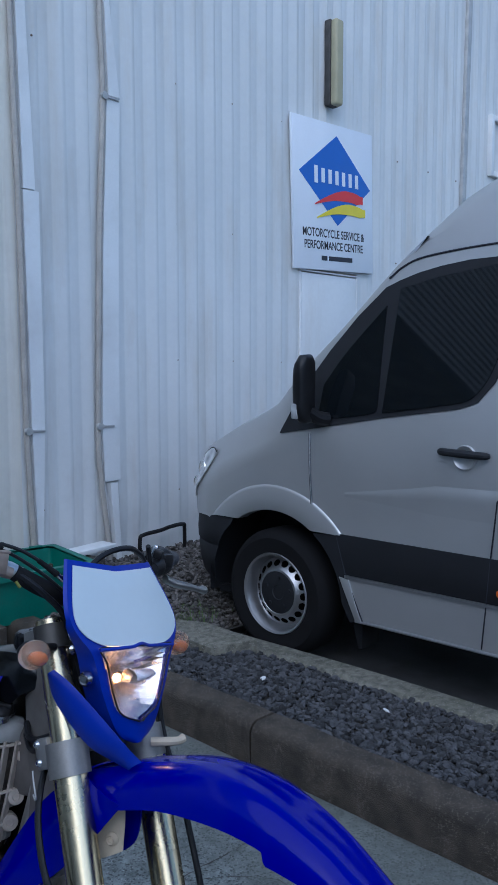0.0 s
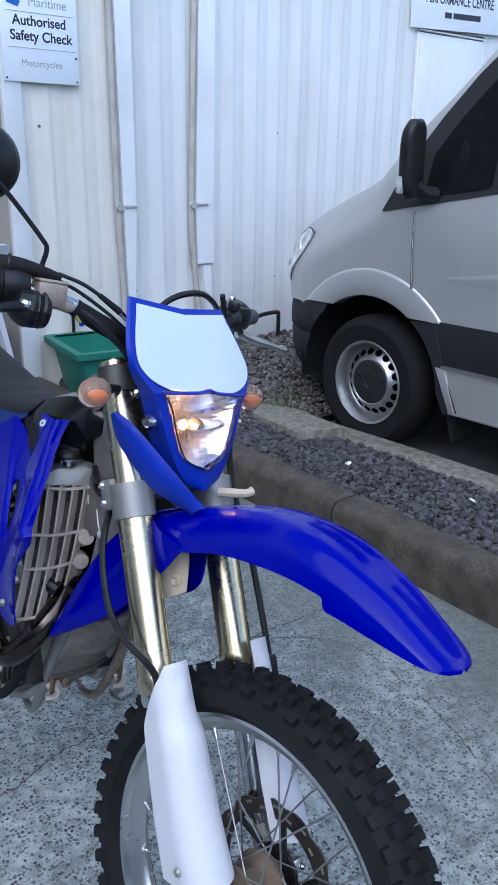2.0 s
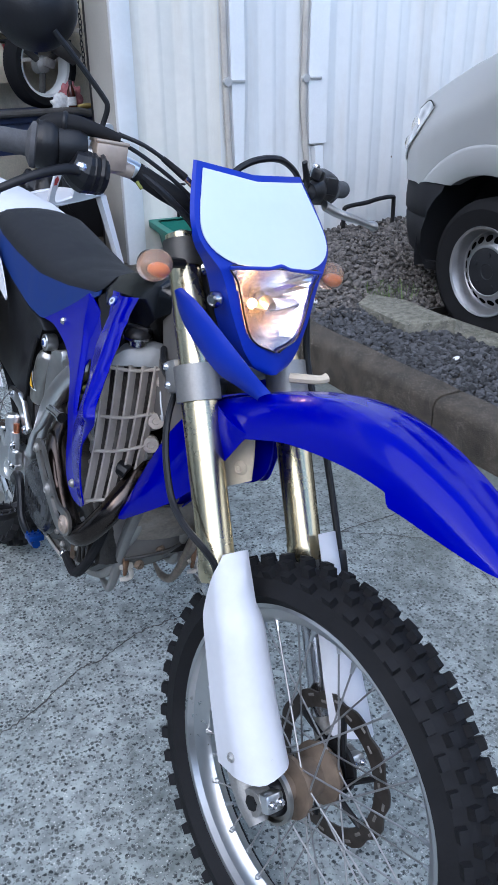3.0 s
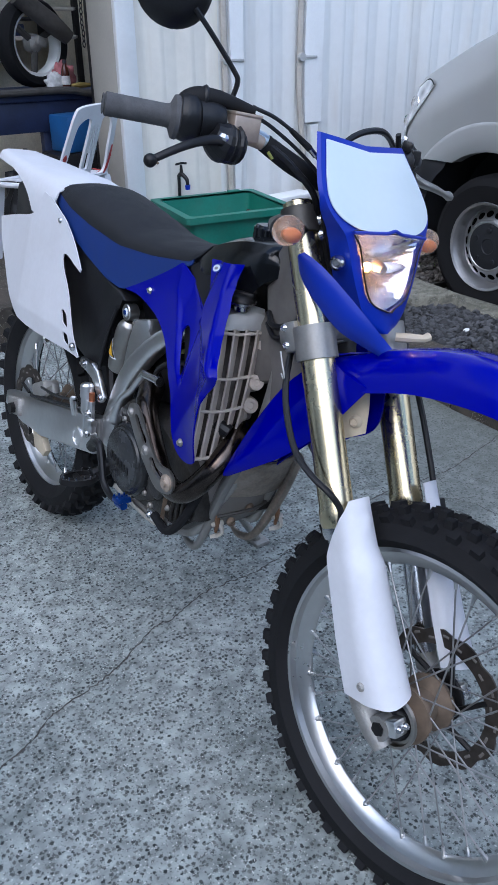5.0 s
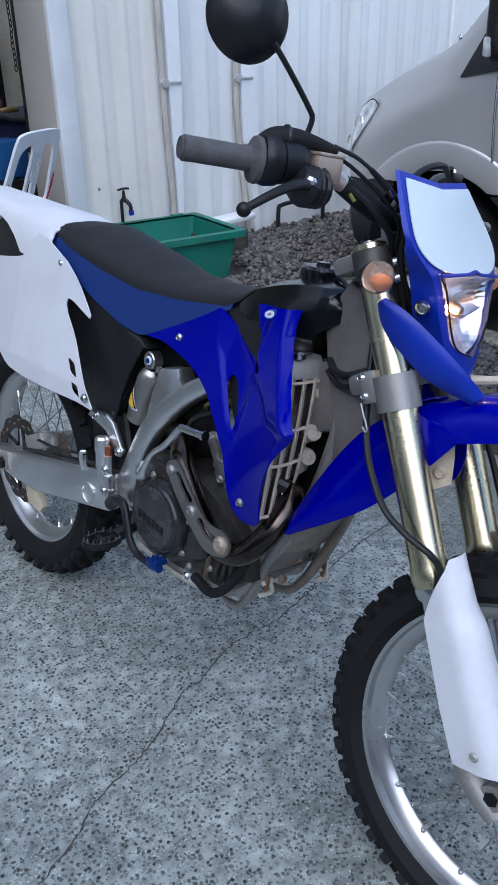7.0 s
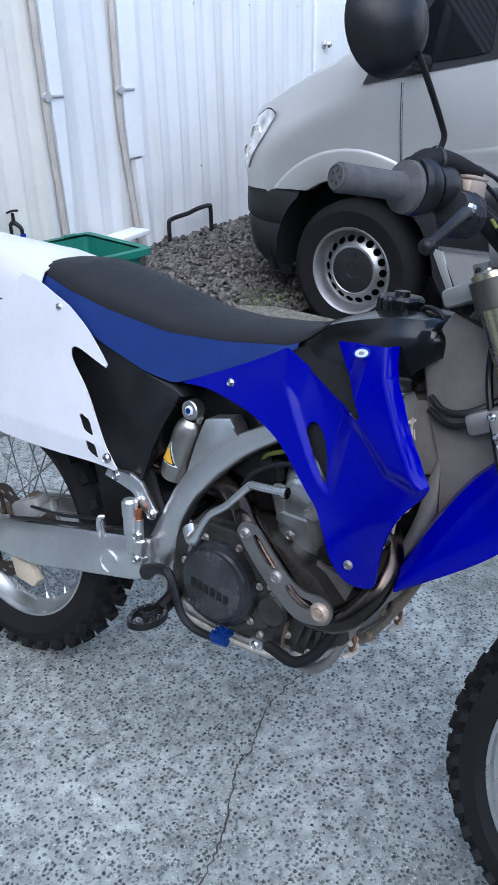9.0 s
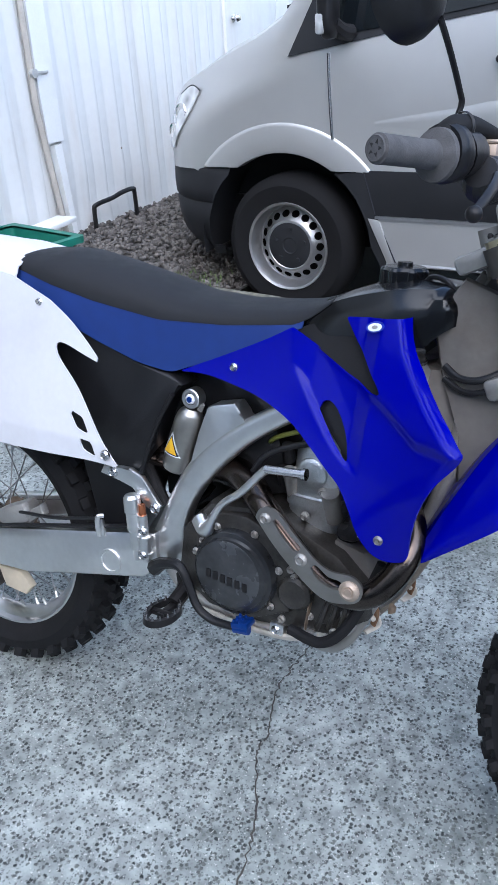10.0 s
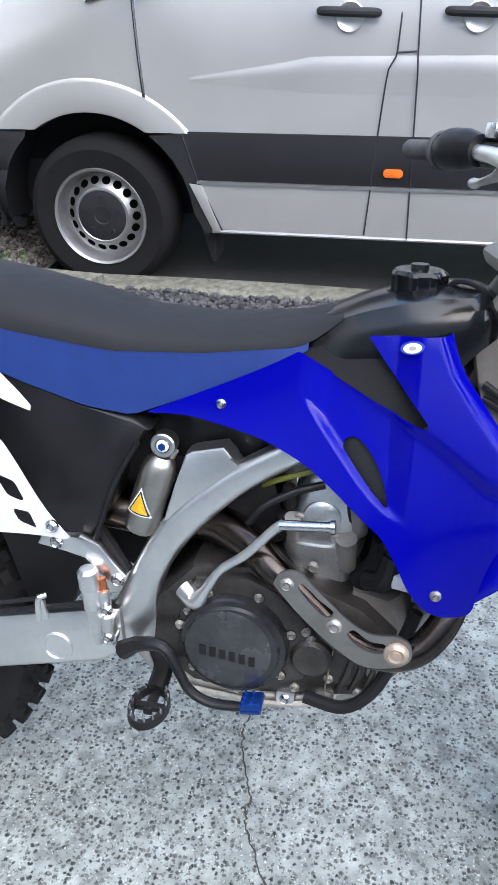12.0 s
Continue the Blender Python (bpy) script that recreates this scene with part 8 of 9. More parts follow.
# hoses, wires, carburettor behind the spar
bm = B()
tube(bm, [(0.03, -0.06, 0.70), (0.06, -0.085, 0.725), (0.12, -0.09, 0.752), (0.16, -0.085, 0.775)], 0.0045, 8, 5)
part("yellow_hose", bm, M_YHOSE, bike, "thin greenish yellow hose")
for pts, r in (([(0.22, -0.09, 0.63), (0.245, -0.105, 0.655), (0.285, -0.115, 0.66), (0.31, -0.10, 0.65)], 0.014), ([(0.20, -0.095, 0.585), (0.225, -0.115, 0.60), (0.235, -0.115, 0.64)], 0.016),
               ([(0.33, -0.062, 0.885), (0.36, -0.075, 0.872), (0.40, -0.078, 0.880), (0.46, -0.05, 0.92)], 0.006), ([(0.33, -0.062, 0.865), (0.37, -0.075, 0.852), (0.41, -0.078, 0.866), (0.46, -0.05, 0.90)], 0.005),
               ([(-0.215, -0.112, 0.60), (-0.180, -0.113, 0.70), (-0.140, -0.113, 0.775)], 0.0045), ([(0.02, -0.10, 0.655), (0.045, -0.105, 0.69), (0.085, -0.10, 0.715), (0.13, -0.095, 0.73)], 0.006), ([(0.19, -0.10, 0.73), (0.215, -0.12, 0.70), (0.225, -0.12, 0.66), (0.24, -0.11, 0.61)], 0.007)):
    bm = B()
    tube(bm, pts, r, 10, 5)
    part("hose", bm, M_BLACK, bike)
bm = B()
tube(bm, [(-0.30, 0.0, 0.73), (-0.20, 0, 0.725), (-0.10, 0, 0.71), (0.0, 0, 0.69)], [0.075, 0.07, 0.055, 0.045], 16, 4)
part("airbox_boot", bm, M_RUBBER, bike)
bm = B()
plate(bm, [(-0.16, 0.80), (-0.10, 0.865), (0.06, 0.905), (0.16, 0.88), (0.15, 0.80), (0.06, 0.755), (-0.02, 0.73), (-0.11, 0.73)], -0.055, 0.055, bevel=0.012)
part("tank_underside", bm, M_BLACK, tank)
bm = B()
plate(bm, [(-0.28, 0.68), (-0.17, 0.71), (-0.05, 0.70), (-0.06, 0.60), (-0.10, 0.52), (-0.16, 0.44), (-0.26, 0.50)], 0.045, 0.060, bevel=0.004)
part("inner_guard", bm, M_RUBBER, bike)
# dark block added to close the bright gap ahead of the cylinder
bm = B()
plate(bm, [(0.18, 0.74), (0.27, 0.76), (0.315, 0.70), (0.30, 0.60), (0.27, 0.52), (0.20, 0.52), (0.17, 0.60)], 0.0, 0.03, bevel=0.004)
part("dark_filler", bm, M_RUBBER, bike)
for pts, r in (([(0.18, -0.055, 0.690), (0.225, -0.070, 0.700), (0.262, -0.085, 0.680), (0.285, -0.10, 0.640)], 0.017), ([(0.19, -0.06, 0.56), (0.215, -0.07, 0.60), (0.222, -0.07, 0.64)], 0.021)):
    bm = B()
    tube(bm, pts, r, 12, 5)
    part("coolant_hose", bm, M_RUBBER, bike)
bm = B()
box(bm, (0.250, -0.125, 0.606), (0.030, 0.018, 0.022), (0, 10, 0), bevel=0.004)
part("wire_connector", bm, M_WHITE, bike, "white wiring connector")
bm = B()
box(bm, (0.01, 0, 0.66), (0.12, 0.14, 0.13), (0, -15, 0), bevel=0.02)
cyl(bm, (-0.04, -0.02, 0.66), (-0.16, -0.02, 0.70), 0.04, seg=18)
part("carburettor", bm, M_DARKMET, bike)
bm = B()
box(bm, (0.28, 0.0, 0.80), (0.14, 0.11, 0.13), (0, -20, 0), bevel=0.02)
box(bm, (0.36, 0.0, 0.93), (0.06, 0.07, 0.20), (0, 25, 0), bevel=0.02)
part("head_stock", bm, M_HEADC, bike, "grey frame head casting")
for side in (-1, 1):
    bm = B()
    plate(bm, [(0.30, 0.95), (0.345, 1.02), (0.40, 1.00), (0.43, 0.93), (0.45, 0.82), (0.42, 0.70), (0.395, 0.62), (0.37, 0.64), (0.37, 0.78), (0.33, 0.86)], side * 0.036, side * 0.060, bevel=0.008)
    part("head_gusset", bm, M_HEADC, bike)
# exhaust
bm = B()
tube(bm, [(0.205, -0.02, 0.665), (0.270, -0.045, 0.660), (0.315, -0.095, 0.625), (0.320, -0.135, 0.580), (0.285, -0.160, 0.525), (0.235, -0.163, 0.505), (0.180, -0.160, 0.520), (0.120, -0.152, 0.570), (0.070, -0.140, 0.610), (0.020, -0.105, 0.632), (-0.05, -0.062, 0.636), (-0.16, -0.055, 0.632), (-0.30, -0.060, 0.655)], [0.019, 0.021, 0.022, 0.022, 0.022, 0.022, 0.022, 0.022, 0.024, 0.027, 0.032, 0.034, 0.034], 16, 6)
ex = part("exhaust_pipe", bm, M_EXH, bike, "heat-stained exhaust header pipe")
slot_a = rounded([(0.108, 0.619), (0.116, 0.622), (0.140, 0.600), (0.160, 0.584), (0.156, 0.575), (0.147, 0.577), (0.125, 0.597), (0.108, 0.619)])
slot_b = rounded([(0.180, 0.553), (0.190, 0.560), (0.212, 0.546), (0.234, 0.543), (0.236, 0.530), (0.216, 0.527), (0.195, 0.536), (0.180, 0.553)])
bm = B()
skin(bm, rounded([(0.076, 0.618), (0.084, 0.634), (0.100, 0.640), (0.118, 0.632), (0.153, 0.598), (0.184, 0.571), (0.215, 0.556), (0.250, 0.556), (0.268, 0.545), (0.270, 0.524), (0.254, 0.508), (0.209, 0.500), (0.167, 0.524), (0.114, 0.572), (0.076, 0.618)]), lambda u, w: -0.184 - 0.004 * math.exp(-(nearest_on((u, w), [(0.093, 0.62), (0.16, 0.561), (0.25, 0.53), (0.16, 0.561)])[0] / 0.02) ** 2), 0.0042, [slot_a, slot_b])
gd = part("exhaust_guard", bm, M_GUARD, ex, "slotted dull alloy exhaust guard", solid=0.006, angle=50)
for u, w, r in ((0.095, 0.620, 0.008), (0.163, 0.563, 0.009), (0.250, 0.531, 0.014)):
    bolt(gd, Vector((u, -0.1915, w)), r, (0, -1, 0), M_RES if r > 0.01 else M_GREYMET, 0.006)
# silencer on the far side of the tail
bm = B()
cyl(bm, (-0.36, -0.05, 0.70), (-0.76, -0.055, 0.80), 0.040, 0.043, 20)
part("silencer", bm, M_CAST, bike)
# kick starter
bm = B()
tube(bm, [(-0.066, -0.135, 0.556), (-0.045, -0.150, 0.548), (-0.030, -0.158, 0.570), (-0.006, -0.160, 0.610), (0.030, -0.160, 0.640), (0.070, -0.160, 0.685), (0.082, -0.160, 0.694)], [0.016, 0.015, 0.008, 0.0065, 0.007, 0.0075, 0.008], 12, 5)
kk = part("kick_starter", bm, M_ALU, bike, "polished kick start lever")
bm = B()
cyl(bm, (0.078, -0.162, 0.694), (0.152, -0.166, 0.702), 0.0075, seg=12)
cyl(bm, (0.148, -0.166, 0.7015), (0.154, -0.166, 0.7022), 0.010, seg=12)
part("kick_pedal", bm, M_STEEL, kk)
# brake pedal and footrests
bm = B()
tube(bm, [(-0.165, -0.14, 0.432), (-0.135, -0.150, 0.455), (-0.095, -0.158, 0.462), (-0.072, -0.162, 0.430), (-0.052, -0.165, 0.395), (-0.02, -0.166, 0.378), (0.025, -0.168, 0.380), (0.04, -0.168, 0.388)], [0.016, 0.012, 0.0095, 0.008, 0.008, 0.008, 0.0075, 0.007], 10, 5)
bp_ = part("brake_pedal", bm, M_BLACK, bike, "black rear brake pedal")
bm = B()
box(bm, (0.047, -0.170, 0.396), (0.034, 0.032, 0.012), (0, -10, 0), bevel=0.003)
for i in range(3):
    for j in range(3):
        cyl(bm, (0.035 + 0.012 * i, -0.182 + 0.012 * j, 0.400), (0.035 + 0.012 * i, -0.182 + 0.012 * j, 0.405), 0.003, 0.002, 6)
cyl(bm, (0.03, -0.17, 0.38), (0.06, -0.17, 0.384), 0.009, seg=8)
part("pedal_tip", bm, M_BLUEAN, bp_, "blue anodised pedal tip")
for side in (-1, 1):
    bm = B()
    peg_c = Vector((-0.105, side * 0.200, 0.388))
    rows = []
    for k in range(29):
        a = 2 * math.pi * k / 28
        c = peg_c + Vector((0.026 * math.cos(a), 0.042 * math.sin(a), -0.004))
        n = Vector((math.cos(a), math.sin(a), 0))
        rows.append([bm.verts.new(c + n * x + Vector((0, 0, z))) for x, z in ((-0.005, -0.007), (0.005, -0.007), (0.004, 0.006), (-0.004, 0.006))])
    ring_faces(bm, rows, True)
    box(bm, peg_c + Vector((0, 0, -0.006)), (0.048, 0.012, 0.010), bevel=0.002)
    box(bm, peg_c + Vector((0, -side * 0.02, -0.008)), (0.014, 0.06, 0.012), bevel=0.002)
    tube(bm, [peg_c + Vector((0.0, -side * 0.035, -0.004)), peg_c + Vector((0.0, -side * 0.075, 0.012)), peg_c + Vector((-0.015, -side * 0.095, 0.03))], 0.016, 10, 3)
    peg = part("footrest", bm, M_DARKMET, bike, "toothed black footrest")
    tooth_me = finish("tooth", cyl(B(), (0, 0, 0), (0, 0, 0.010), 0.0036, 0.0012, 6), M_STEEL)
    for k in range(14):
        a = 2 * math.pi * k / 14
        ob = new("tooth", tooth_me)
        ob.parent = peg
        ob.matrix_local = Matrix.Translation(peg_c + Vector((0.026 * math.cos(a), 0.042 * math.sin(a), 0.0)))
# cradle and bash plate
bm = B()
for side in (-1, 1):
    tube(bm, [(0.38, side * 0.035, 0.90), (0.345, side * 0.045, 0.68), (0.290, side * 0.055, 0.535), (0.238, side * 0.070, 0.44), (0.195, side * 0.080, 0.375), (0.08, side * 0.10, 0.355), (-0.10, side * 0.10, 0.375), (-0.17, side * 0.095, 0.44)], [0.020, 0.016, 0.012, 0.011, 0.011, 0.011, 0.012, 0.016], 12, 5)
part("cradle_tube", bm, M_CAST, bike, "worn alloy cradle tubes")
bm = B()
sheet(bm, [(0.175, -0.085, 0.372), (0.14, -0.105, 0.356), (0.06, -0.112, 0.346), (-0.09, -0.112, 0.350)], [(0.175, 0.085, 0.372), (0.14, 0.105, 0.356), (0.06, 0.112, 0.346), (-0.09, 0.112, 0.350)], 18, 10, 0.012, (0, 0, -1))
bp2 = part("bash_plate", bm, M_BASH, bike, "pale scuffed bash plate", solid=0.004)
# front of the cases between the straps
bm = B()
loft(bm, [[(u, y, w) for u, w in ((0.18, 0.40), (0.225 + dx, 0.402), (0.262 + dx, 0.440), (0.272 + dx, 0.500), (0.252 + dx, 0.548), (0.18, 0.56))] for y, dx in ((-0.088, -0.020), (-0.070, -0.004), (-0.030, 0.006), (0.0, 0.010), (0.035, 0.004), (0.060, -0.012))])
part("case_front", bm, M_HEADC, crank, "grimy dark engine case", angle=28)
for w0 in (0.452, 0.500):
    bm = B()
    tube(bm, [(0.262, -0.066, w0 - 0.012), (0.281, -0.020, w0), (0.281, 0.020, w0 + 0.004), (0.268, 0.052, w0 + 0.004)], 0.0035, 8, 4)
    part("case_seam", bm, M_DUST, crank)
bm = B()
lathe(bm, [(0, 0.030), (0.010, 0.030), (0.016, 0.022), (0.017, 0.010), (0.024, 0.006), (0.026, -0.020)], (0.212, -0.098, 0.440), (0.75, -0.65, -0.1), 18)
part("filter_cover", bm, M_CAST, crank)
for y, w in ((-0.045, 0.515), (0.004, 0.455), (-0.04, 0.43)):
    bolt(crank, Vector((0.276, y, w)), 0.008, (1, 0, 0), M_HUB, 0.008)
for side in (-1, 1):
    bm = B()
    sheet(bm, [(0.170, side * 0.092, 0.384), (0.135, side * 0.112, 0.370), (0.06, side * 0.120, 0.360), (-0.085, side * 0.116, 0.366)], [(0.178, side * 0.086, 0.371), (0.142, side * 0.106, 0.355), (0.06, side * 0.113, 0.345), (-0.09, side * 0.112, 0.349)], 18, 4, 0.004, (0, side, 0))
    part("plate_edge", bm, M_PALE, bp2, solid=0.003)
    for u, w in ((0.150, 0.376), (0.09, 0.370)):
        bm = B()
        box(bm, (u, side * 0.112, w), (0.03, 0.02, 0.024), (0, 40 if u > 0.2 else 5, 0), bevel=0.005)
        part("plate_clamp", bm, M_ALU, bp2)
        bolt(bp2, Vector((u, side * 0.123, w)), 0.007, (0, side, 0))
bm = B()
tube(bm, [(0.12, -0.128, 0.385), (0.18, -0.134, 0.380), (0.222, -0.132, 0.415), (0.250, -0.120, 0.475), (0.275, -0.11, 0.55)], 0.010, 10, 5)
part("case_hose", bm, M_RUBBER, bike)
# casting that splits into two legs, each with a skid and a bright clip
bm = B()
sheet(bm, [(0.322, -0.074, 0.590), (0.300, -0.074, 0.548), (0.276, -0.072, 0.512), (0.262, -0.070, 0.490)], [(0.335, 0.060, 0.590), (0.316, 0.066, 0.548), (0.298, 0.070, 0.518), (0.286, 0.072, 0.498)], 12, 12, 0.012, (1, 0, -0.4), shape=None)
casting = part("cradle_casting", bm, M_MUD, bike, "dull alloy cradle casting with two legs", solid=0.006)
for y, mt, pts in ((-1, M_TANKG, [(0.322, -0.070, 0.592), (0.296, -0.072, 0.545), (0.262, -0.070, 0.475), (0.232, -0.066, 0.405), (0.212, -0.062, 0.362), (0.182, -0.054, 0.326), (0.142, -0.046, 0.312), (0.108, -0.046, 0.322)]),
                   (1, M_MUD, [(0.335, 0.062, 0.585), (0.312, 0.068, 0.530), (0.286, 0.072, 0.470), (0.252, 0.076, 0.405), (0.226, 0.078, 0.362), (0.196, 0.080, 0.328), (0.152, 0.082, 0.313), (0.118, 0.082, 0.322)])):
    bm = B()
    tube(bm, pts, [0.016, 0.016, 0.015, 0.014, 0.012, 0.010, 0.008, 0.004], 12, 5, flat=0.75)
    st_ = part("cradle_leg", bm, mt, casting, "worn alloy leg" if y < 0 else "rust-stained leg")
    c = Vector(pts[3])
    bm = B()
    tube(bm, [c + Vector((0.016, 0.006, 0.050)), c + Vector((0.022, 0.008, 0.020)), c + Vector((0.018, 0.010, -0.006))], [0.012, 0.011, 0.008], 10, 4, flat=0.5)
    part("leg_pad", bm, M_TANKR, st_)
    bm = B()
    box(bm, c + Vector((0.020, 0.010, 0.012)), (0.012, 0.030, 0.008), (0, 40, 0), bevel=0.003)
    tube(bm, [c + Vector((0.022, 0.016, 0.010)), c + Vector((0.024, 0.022, -0.008)), c + Vector((0.012, 0.018, -0.022)), c + Vector((0.006, 0.006, -0.026))], [0.007, 0.008, 0.007, 0.005], 10, 4, flat=0.6)
    part("leg_clip", bm, M_PALE, st_)
# side stand on the far side
def to_local(p):
    return BIKE.inverted() @ Vector(p)
bm = B()
foot = to_local((0.338, 0.138, 0.008))
tube(bm, [Vector((-0.10, 0.11, 0.40)), Vector((-0.10, 0.11, 0.40)).lerp(foot, 0.5), foot], 0.011, 10, 2)
ss = part("side_stand", bm, M_CAST, bike, "side stand propped on the concrete")
bm = B()
box(bm, foot, (0.06, 0.045, 0.012), (LEAN_DEG, 0, 0), bevel=0.003)
part("stand_foot", bm, M_CAST, ss)
bm = B()
lathe(bm, [(0, 0.012), (0.05, 0.012), (0.06, 0.004), (0.062, -0.02)], (0.06, 0.10, 0.47), (0, 1, 0), 28)
part("ignition_cover", bm, M_CASED, bike)


# ---- the workshop behind the open doorway ----
bm = B()
box(bm, (-2.3, 5.5, 0.076), (7.42, 6.9, 0.248), bevel=0.006)
lone("shed_floor", bm, M_KERB, "raised grey concrete shed floor and threshold", "floor", kind="structure", smooth=False)
bm = B()
box(bm, (4.0, 6.1, 0.10), (5.16, 6.0, 0.20))
lone("shed_floor_inner", bm, M_KERB, "grey concrete shed floor behind the wall", "floor", kind="structure", smooth=False)
for nm, c, s in (("wall_back", (0.5, 5.15, 1.9), (9, 0.12, 3.4)), ("wall_west", (-3.0, 4.6, 1.9), (0.12, 3.2, 3.4)), ("wall_east", (5.0, 4.62, 1.9), (0.12, 3.04, 3.4))):
    bm = B()
    box(bm, c, s)
    lone(nm, bm, M_SHOP, "stained beige workshop wall", "wall", kind="structure", smooth=False)
# unseen ceiling; the gap in it is added to brighten the workshop
bm = B()
for c, sz in (((-1.5, 4.6, 3.66), (3.1, 3.2, 0.1)), ((4.0, 4.6, 3.66), (2.1, 3.2, 0.1)), ((1.5, 3.25, 3.66), (2.9, 0.5, 0.1)), ((1.5, 5.65, 3.66), (2.9, 1.1, 0.1))):
    box(bm, c, sz)
lone("ceiling", bm, M_SHOP, "dim shed ceiling with an added opening to let in daylight", "ceiling", kind="structure", smooth=False)
bm = B()
box(bm, (-0.86, 2.88, 4.87), (4.36, 0.24, 2.56))
lone("wall_header", bm, M_WALL, "white cladding above the shed opening", "wall", kind="structure", smooth=False)
roller = thing("roller_door", pose(-0.86, 2.735, 3.50), "grey ribbed roller door, rolled up above the shed opening", "roller door", kind="structure")
bm = B()
loft(bm, [[(x, y, z) for y, z in ((0.0, 0.0), (-0.022, 0.018), (-0.022, 0.062), (0.0, 0.08), (0.012, 0.08), (0.012, 0.0))] for x in (-2.16, 2.16)])
slat_me = finish("slat", bm, M_ROLLER, True, 40)
for k in range(20):
    ob = new("slat", slat_me)
    ob.parent = roller
    ob.matrix_local = Matrix.Translation((0, 0, 0.08 * k))
bm = B()
box(bm, (-8.0, 2.88, 3.1), (10.0, 0.24, 6.2))
lone("wall_north_west", bm, M_WALL, "white cladding beyond the shed opening", "wall", kind="structure", smooth=False)
bm = B()
box(bm, (1.345, 3.075, 1.8), (0.03, 0.05, 3.2), bevel=0.004)
lone("door_track", bm, M_DARKMET, "dark steel roller door track at the opening", "door track", kind="structure")

# hanging chain
chain = thing("chain", pose(1.292, 3.05, 1.22), "dark hanging chain at the doorway", "chain")
for k in range(34):
    bm = B()
    rings = []
    for j in range(10):
        a = 2 * math.pi * j / 10
        c = Vector((0.009 * math.cos(a), 0, 0.016 * math.sin(a)))
        n = Vector((math.cos(a), 0, math.sin(a)))
        rings.append([bm.verts.new(c + (n * math.cos(t) + Vector((0, 1, 0)) * math.sin(t)) * 0.0032) for t in (0, 2.1, 4.2)])
    rings.append(rings[0])
    ring_faces(bm, rings, True)
    ob = part("link", bm, M_DARKMET, chain)
    ob.matrix_local = pose(0.002 * math.sin(k), 0, 0.026 * k, 0, 0, 90 * (k % 2) + 15)


def white_chair():
    c = thing("plastic_chair", pose(1.00, 2.60, 0.201, 0, 0, 25), "white moulded plastic chair with red paint marks, facing the workshop", "chair")
    # local: back at y = 0, seat runs towards +y
    zt, zb = 0.77, 0.40
    back = lambda s, z: (s * (0.21 - 0.055 * ((z - zb) / (zt - zb)) ** 1.5), -0.10 * (z - zb) / (zt - zb) + 0.015 * s * s, z)
    yb = lambda x, z: -0.16 * (z - zb) / (zt - zb) + 0.25 * x * x
    rim_o = rounded([(-0.205, 0.40), (-0.195, 0.52), (-0.178, 0.66), (-0.165, 0.735), (-0.135, 0.768), (0.0, 0.776), (0.135, 0.768), (0.165, 0.735), (0.178, 0.66), (0.195, 0.52), (0.205, 0.40)], [(0.205, 0.40), (-0.205, 0.40)])
    gap = [(0.044, 0.43), (0.042, 0.55), (0.040, 0.68), (0.052, 0.712), (0.085, 0.712), (0.122, 0.690), (0.138, 0.65), (0.150, 0.56), (0.160, 0.43), (0.044, 0.43)]
    slot = lambda x: [(x - 0.005, 0.46), (x - 0.004, 0.68), (x + 0.004, 0.68), (x + 0.005, 0.46)]
    bm = B()
    skin(bm, rim_o, yb, 0.008, [rounded(gap), rounded([(-x, z) for x, z in gap]), slot(-0.020), slot(0.0), slot(0.020)])
    part("backrest", bm, M_WHITE, c, solid=0.014, angle=50)
    bm = B()
    rows = []
    for k in range(10):
        t = k / 9
        rows.append([bm.verts.new((s * (0.20 + 0.025 * t), -0.01 + 0.42 * t, 0.415 - 0.012 * (1 - s * s) - 0.03 * max(0, t - 0.85) / 0.15)) for s in np.linspace(-1, 1, 9)])
    ring_faces(bm, rows, False)
    part("seat", bm, M_WHITE, c, solid=0.006)
    bm = B()
    tube(bm, [(-0.2, 0.0, 0.40), (-0.225, 0.40, 0.39), (0, 0.425, 0.385), (0.225, 0.40, 0.39), (0.2, 0.0, 0.40)], 0.014, 8, 5)
    part("seat_rim", bm, M_WHITE, c)
    for sx, y0, y1 in ((-1, 0.02, -0.05), (1, 0.02, -0.05), (-1, 0.38, 0.43), (1, 0.38, 0.43)):
        bm = B()
        loft(bm, [[(sx * (0.205 + dx * 0.02) + ex, y0 + ey, 0.40) for ex, ey, dx in ((-0.022, -0.02, 0), (0.022, -0.02, 0), (0.022, 0.02, 0), (-0.022, 0.02, 0))], [(sx * 0.245 + ex, y1 + ey, 0.0) for ex, ey in ((-0.016, -0.014), (0.016, -0.014), (0.016, 0.014), (-0.016, 0.014))]])
        part("leg", bm, M_WHITE, c, angle=20)
    for pts in ([(0.176, 0.56), (0.186, 0.56), (0.192, 0.50), (0.186, 0.44), (0.166, 0.41), (0.160, 0.42), (0.172, 0.48)], [(-0.190, 0.54), (-0.176, 0.555), (-0.166, 0.535), (-0.174, 0.51), (-0.188, 0.51)]):
        bm = B()
        plate(bm, pts, 0.0, 0.002, to=lambda u, w, l: (u, yb(u, w) - 0.009 - l, w))
        part("paint_mark", bm, M_RED, c, smooth=False)
    bm = B()
    plate(bm, [(0.12, -0.004), (0.215, 0.02), (0.235, 0.12), (0.228, 0.125), (0.20, 0.04), (0.12, 0.012)], 0.418, 0.421, to=lambda u, w, l: (u, w, l))
    part("paint_mark", bm, M_RED, c, smooth=False)


white_chair()

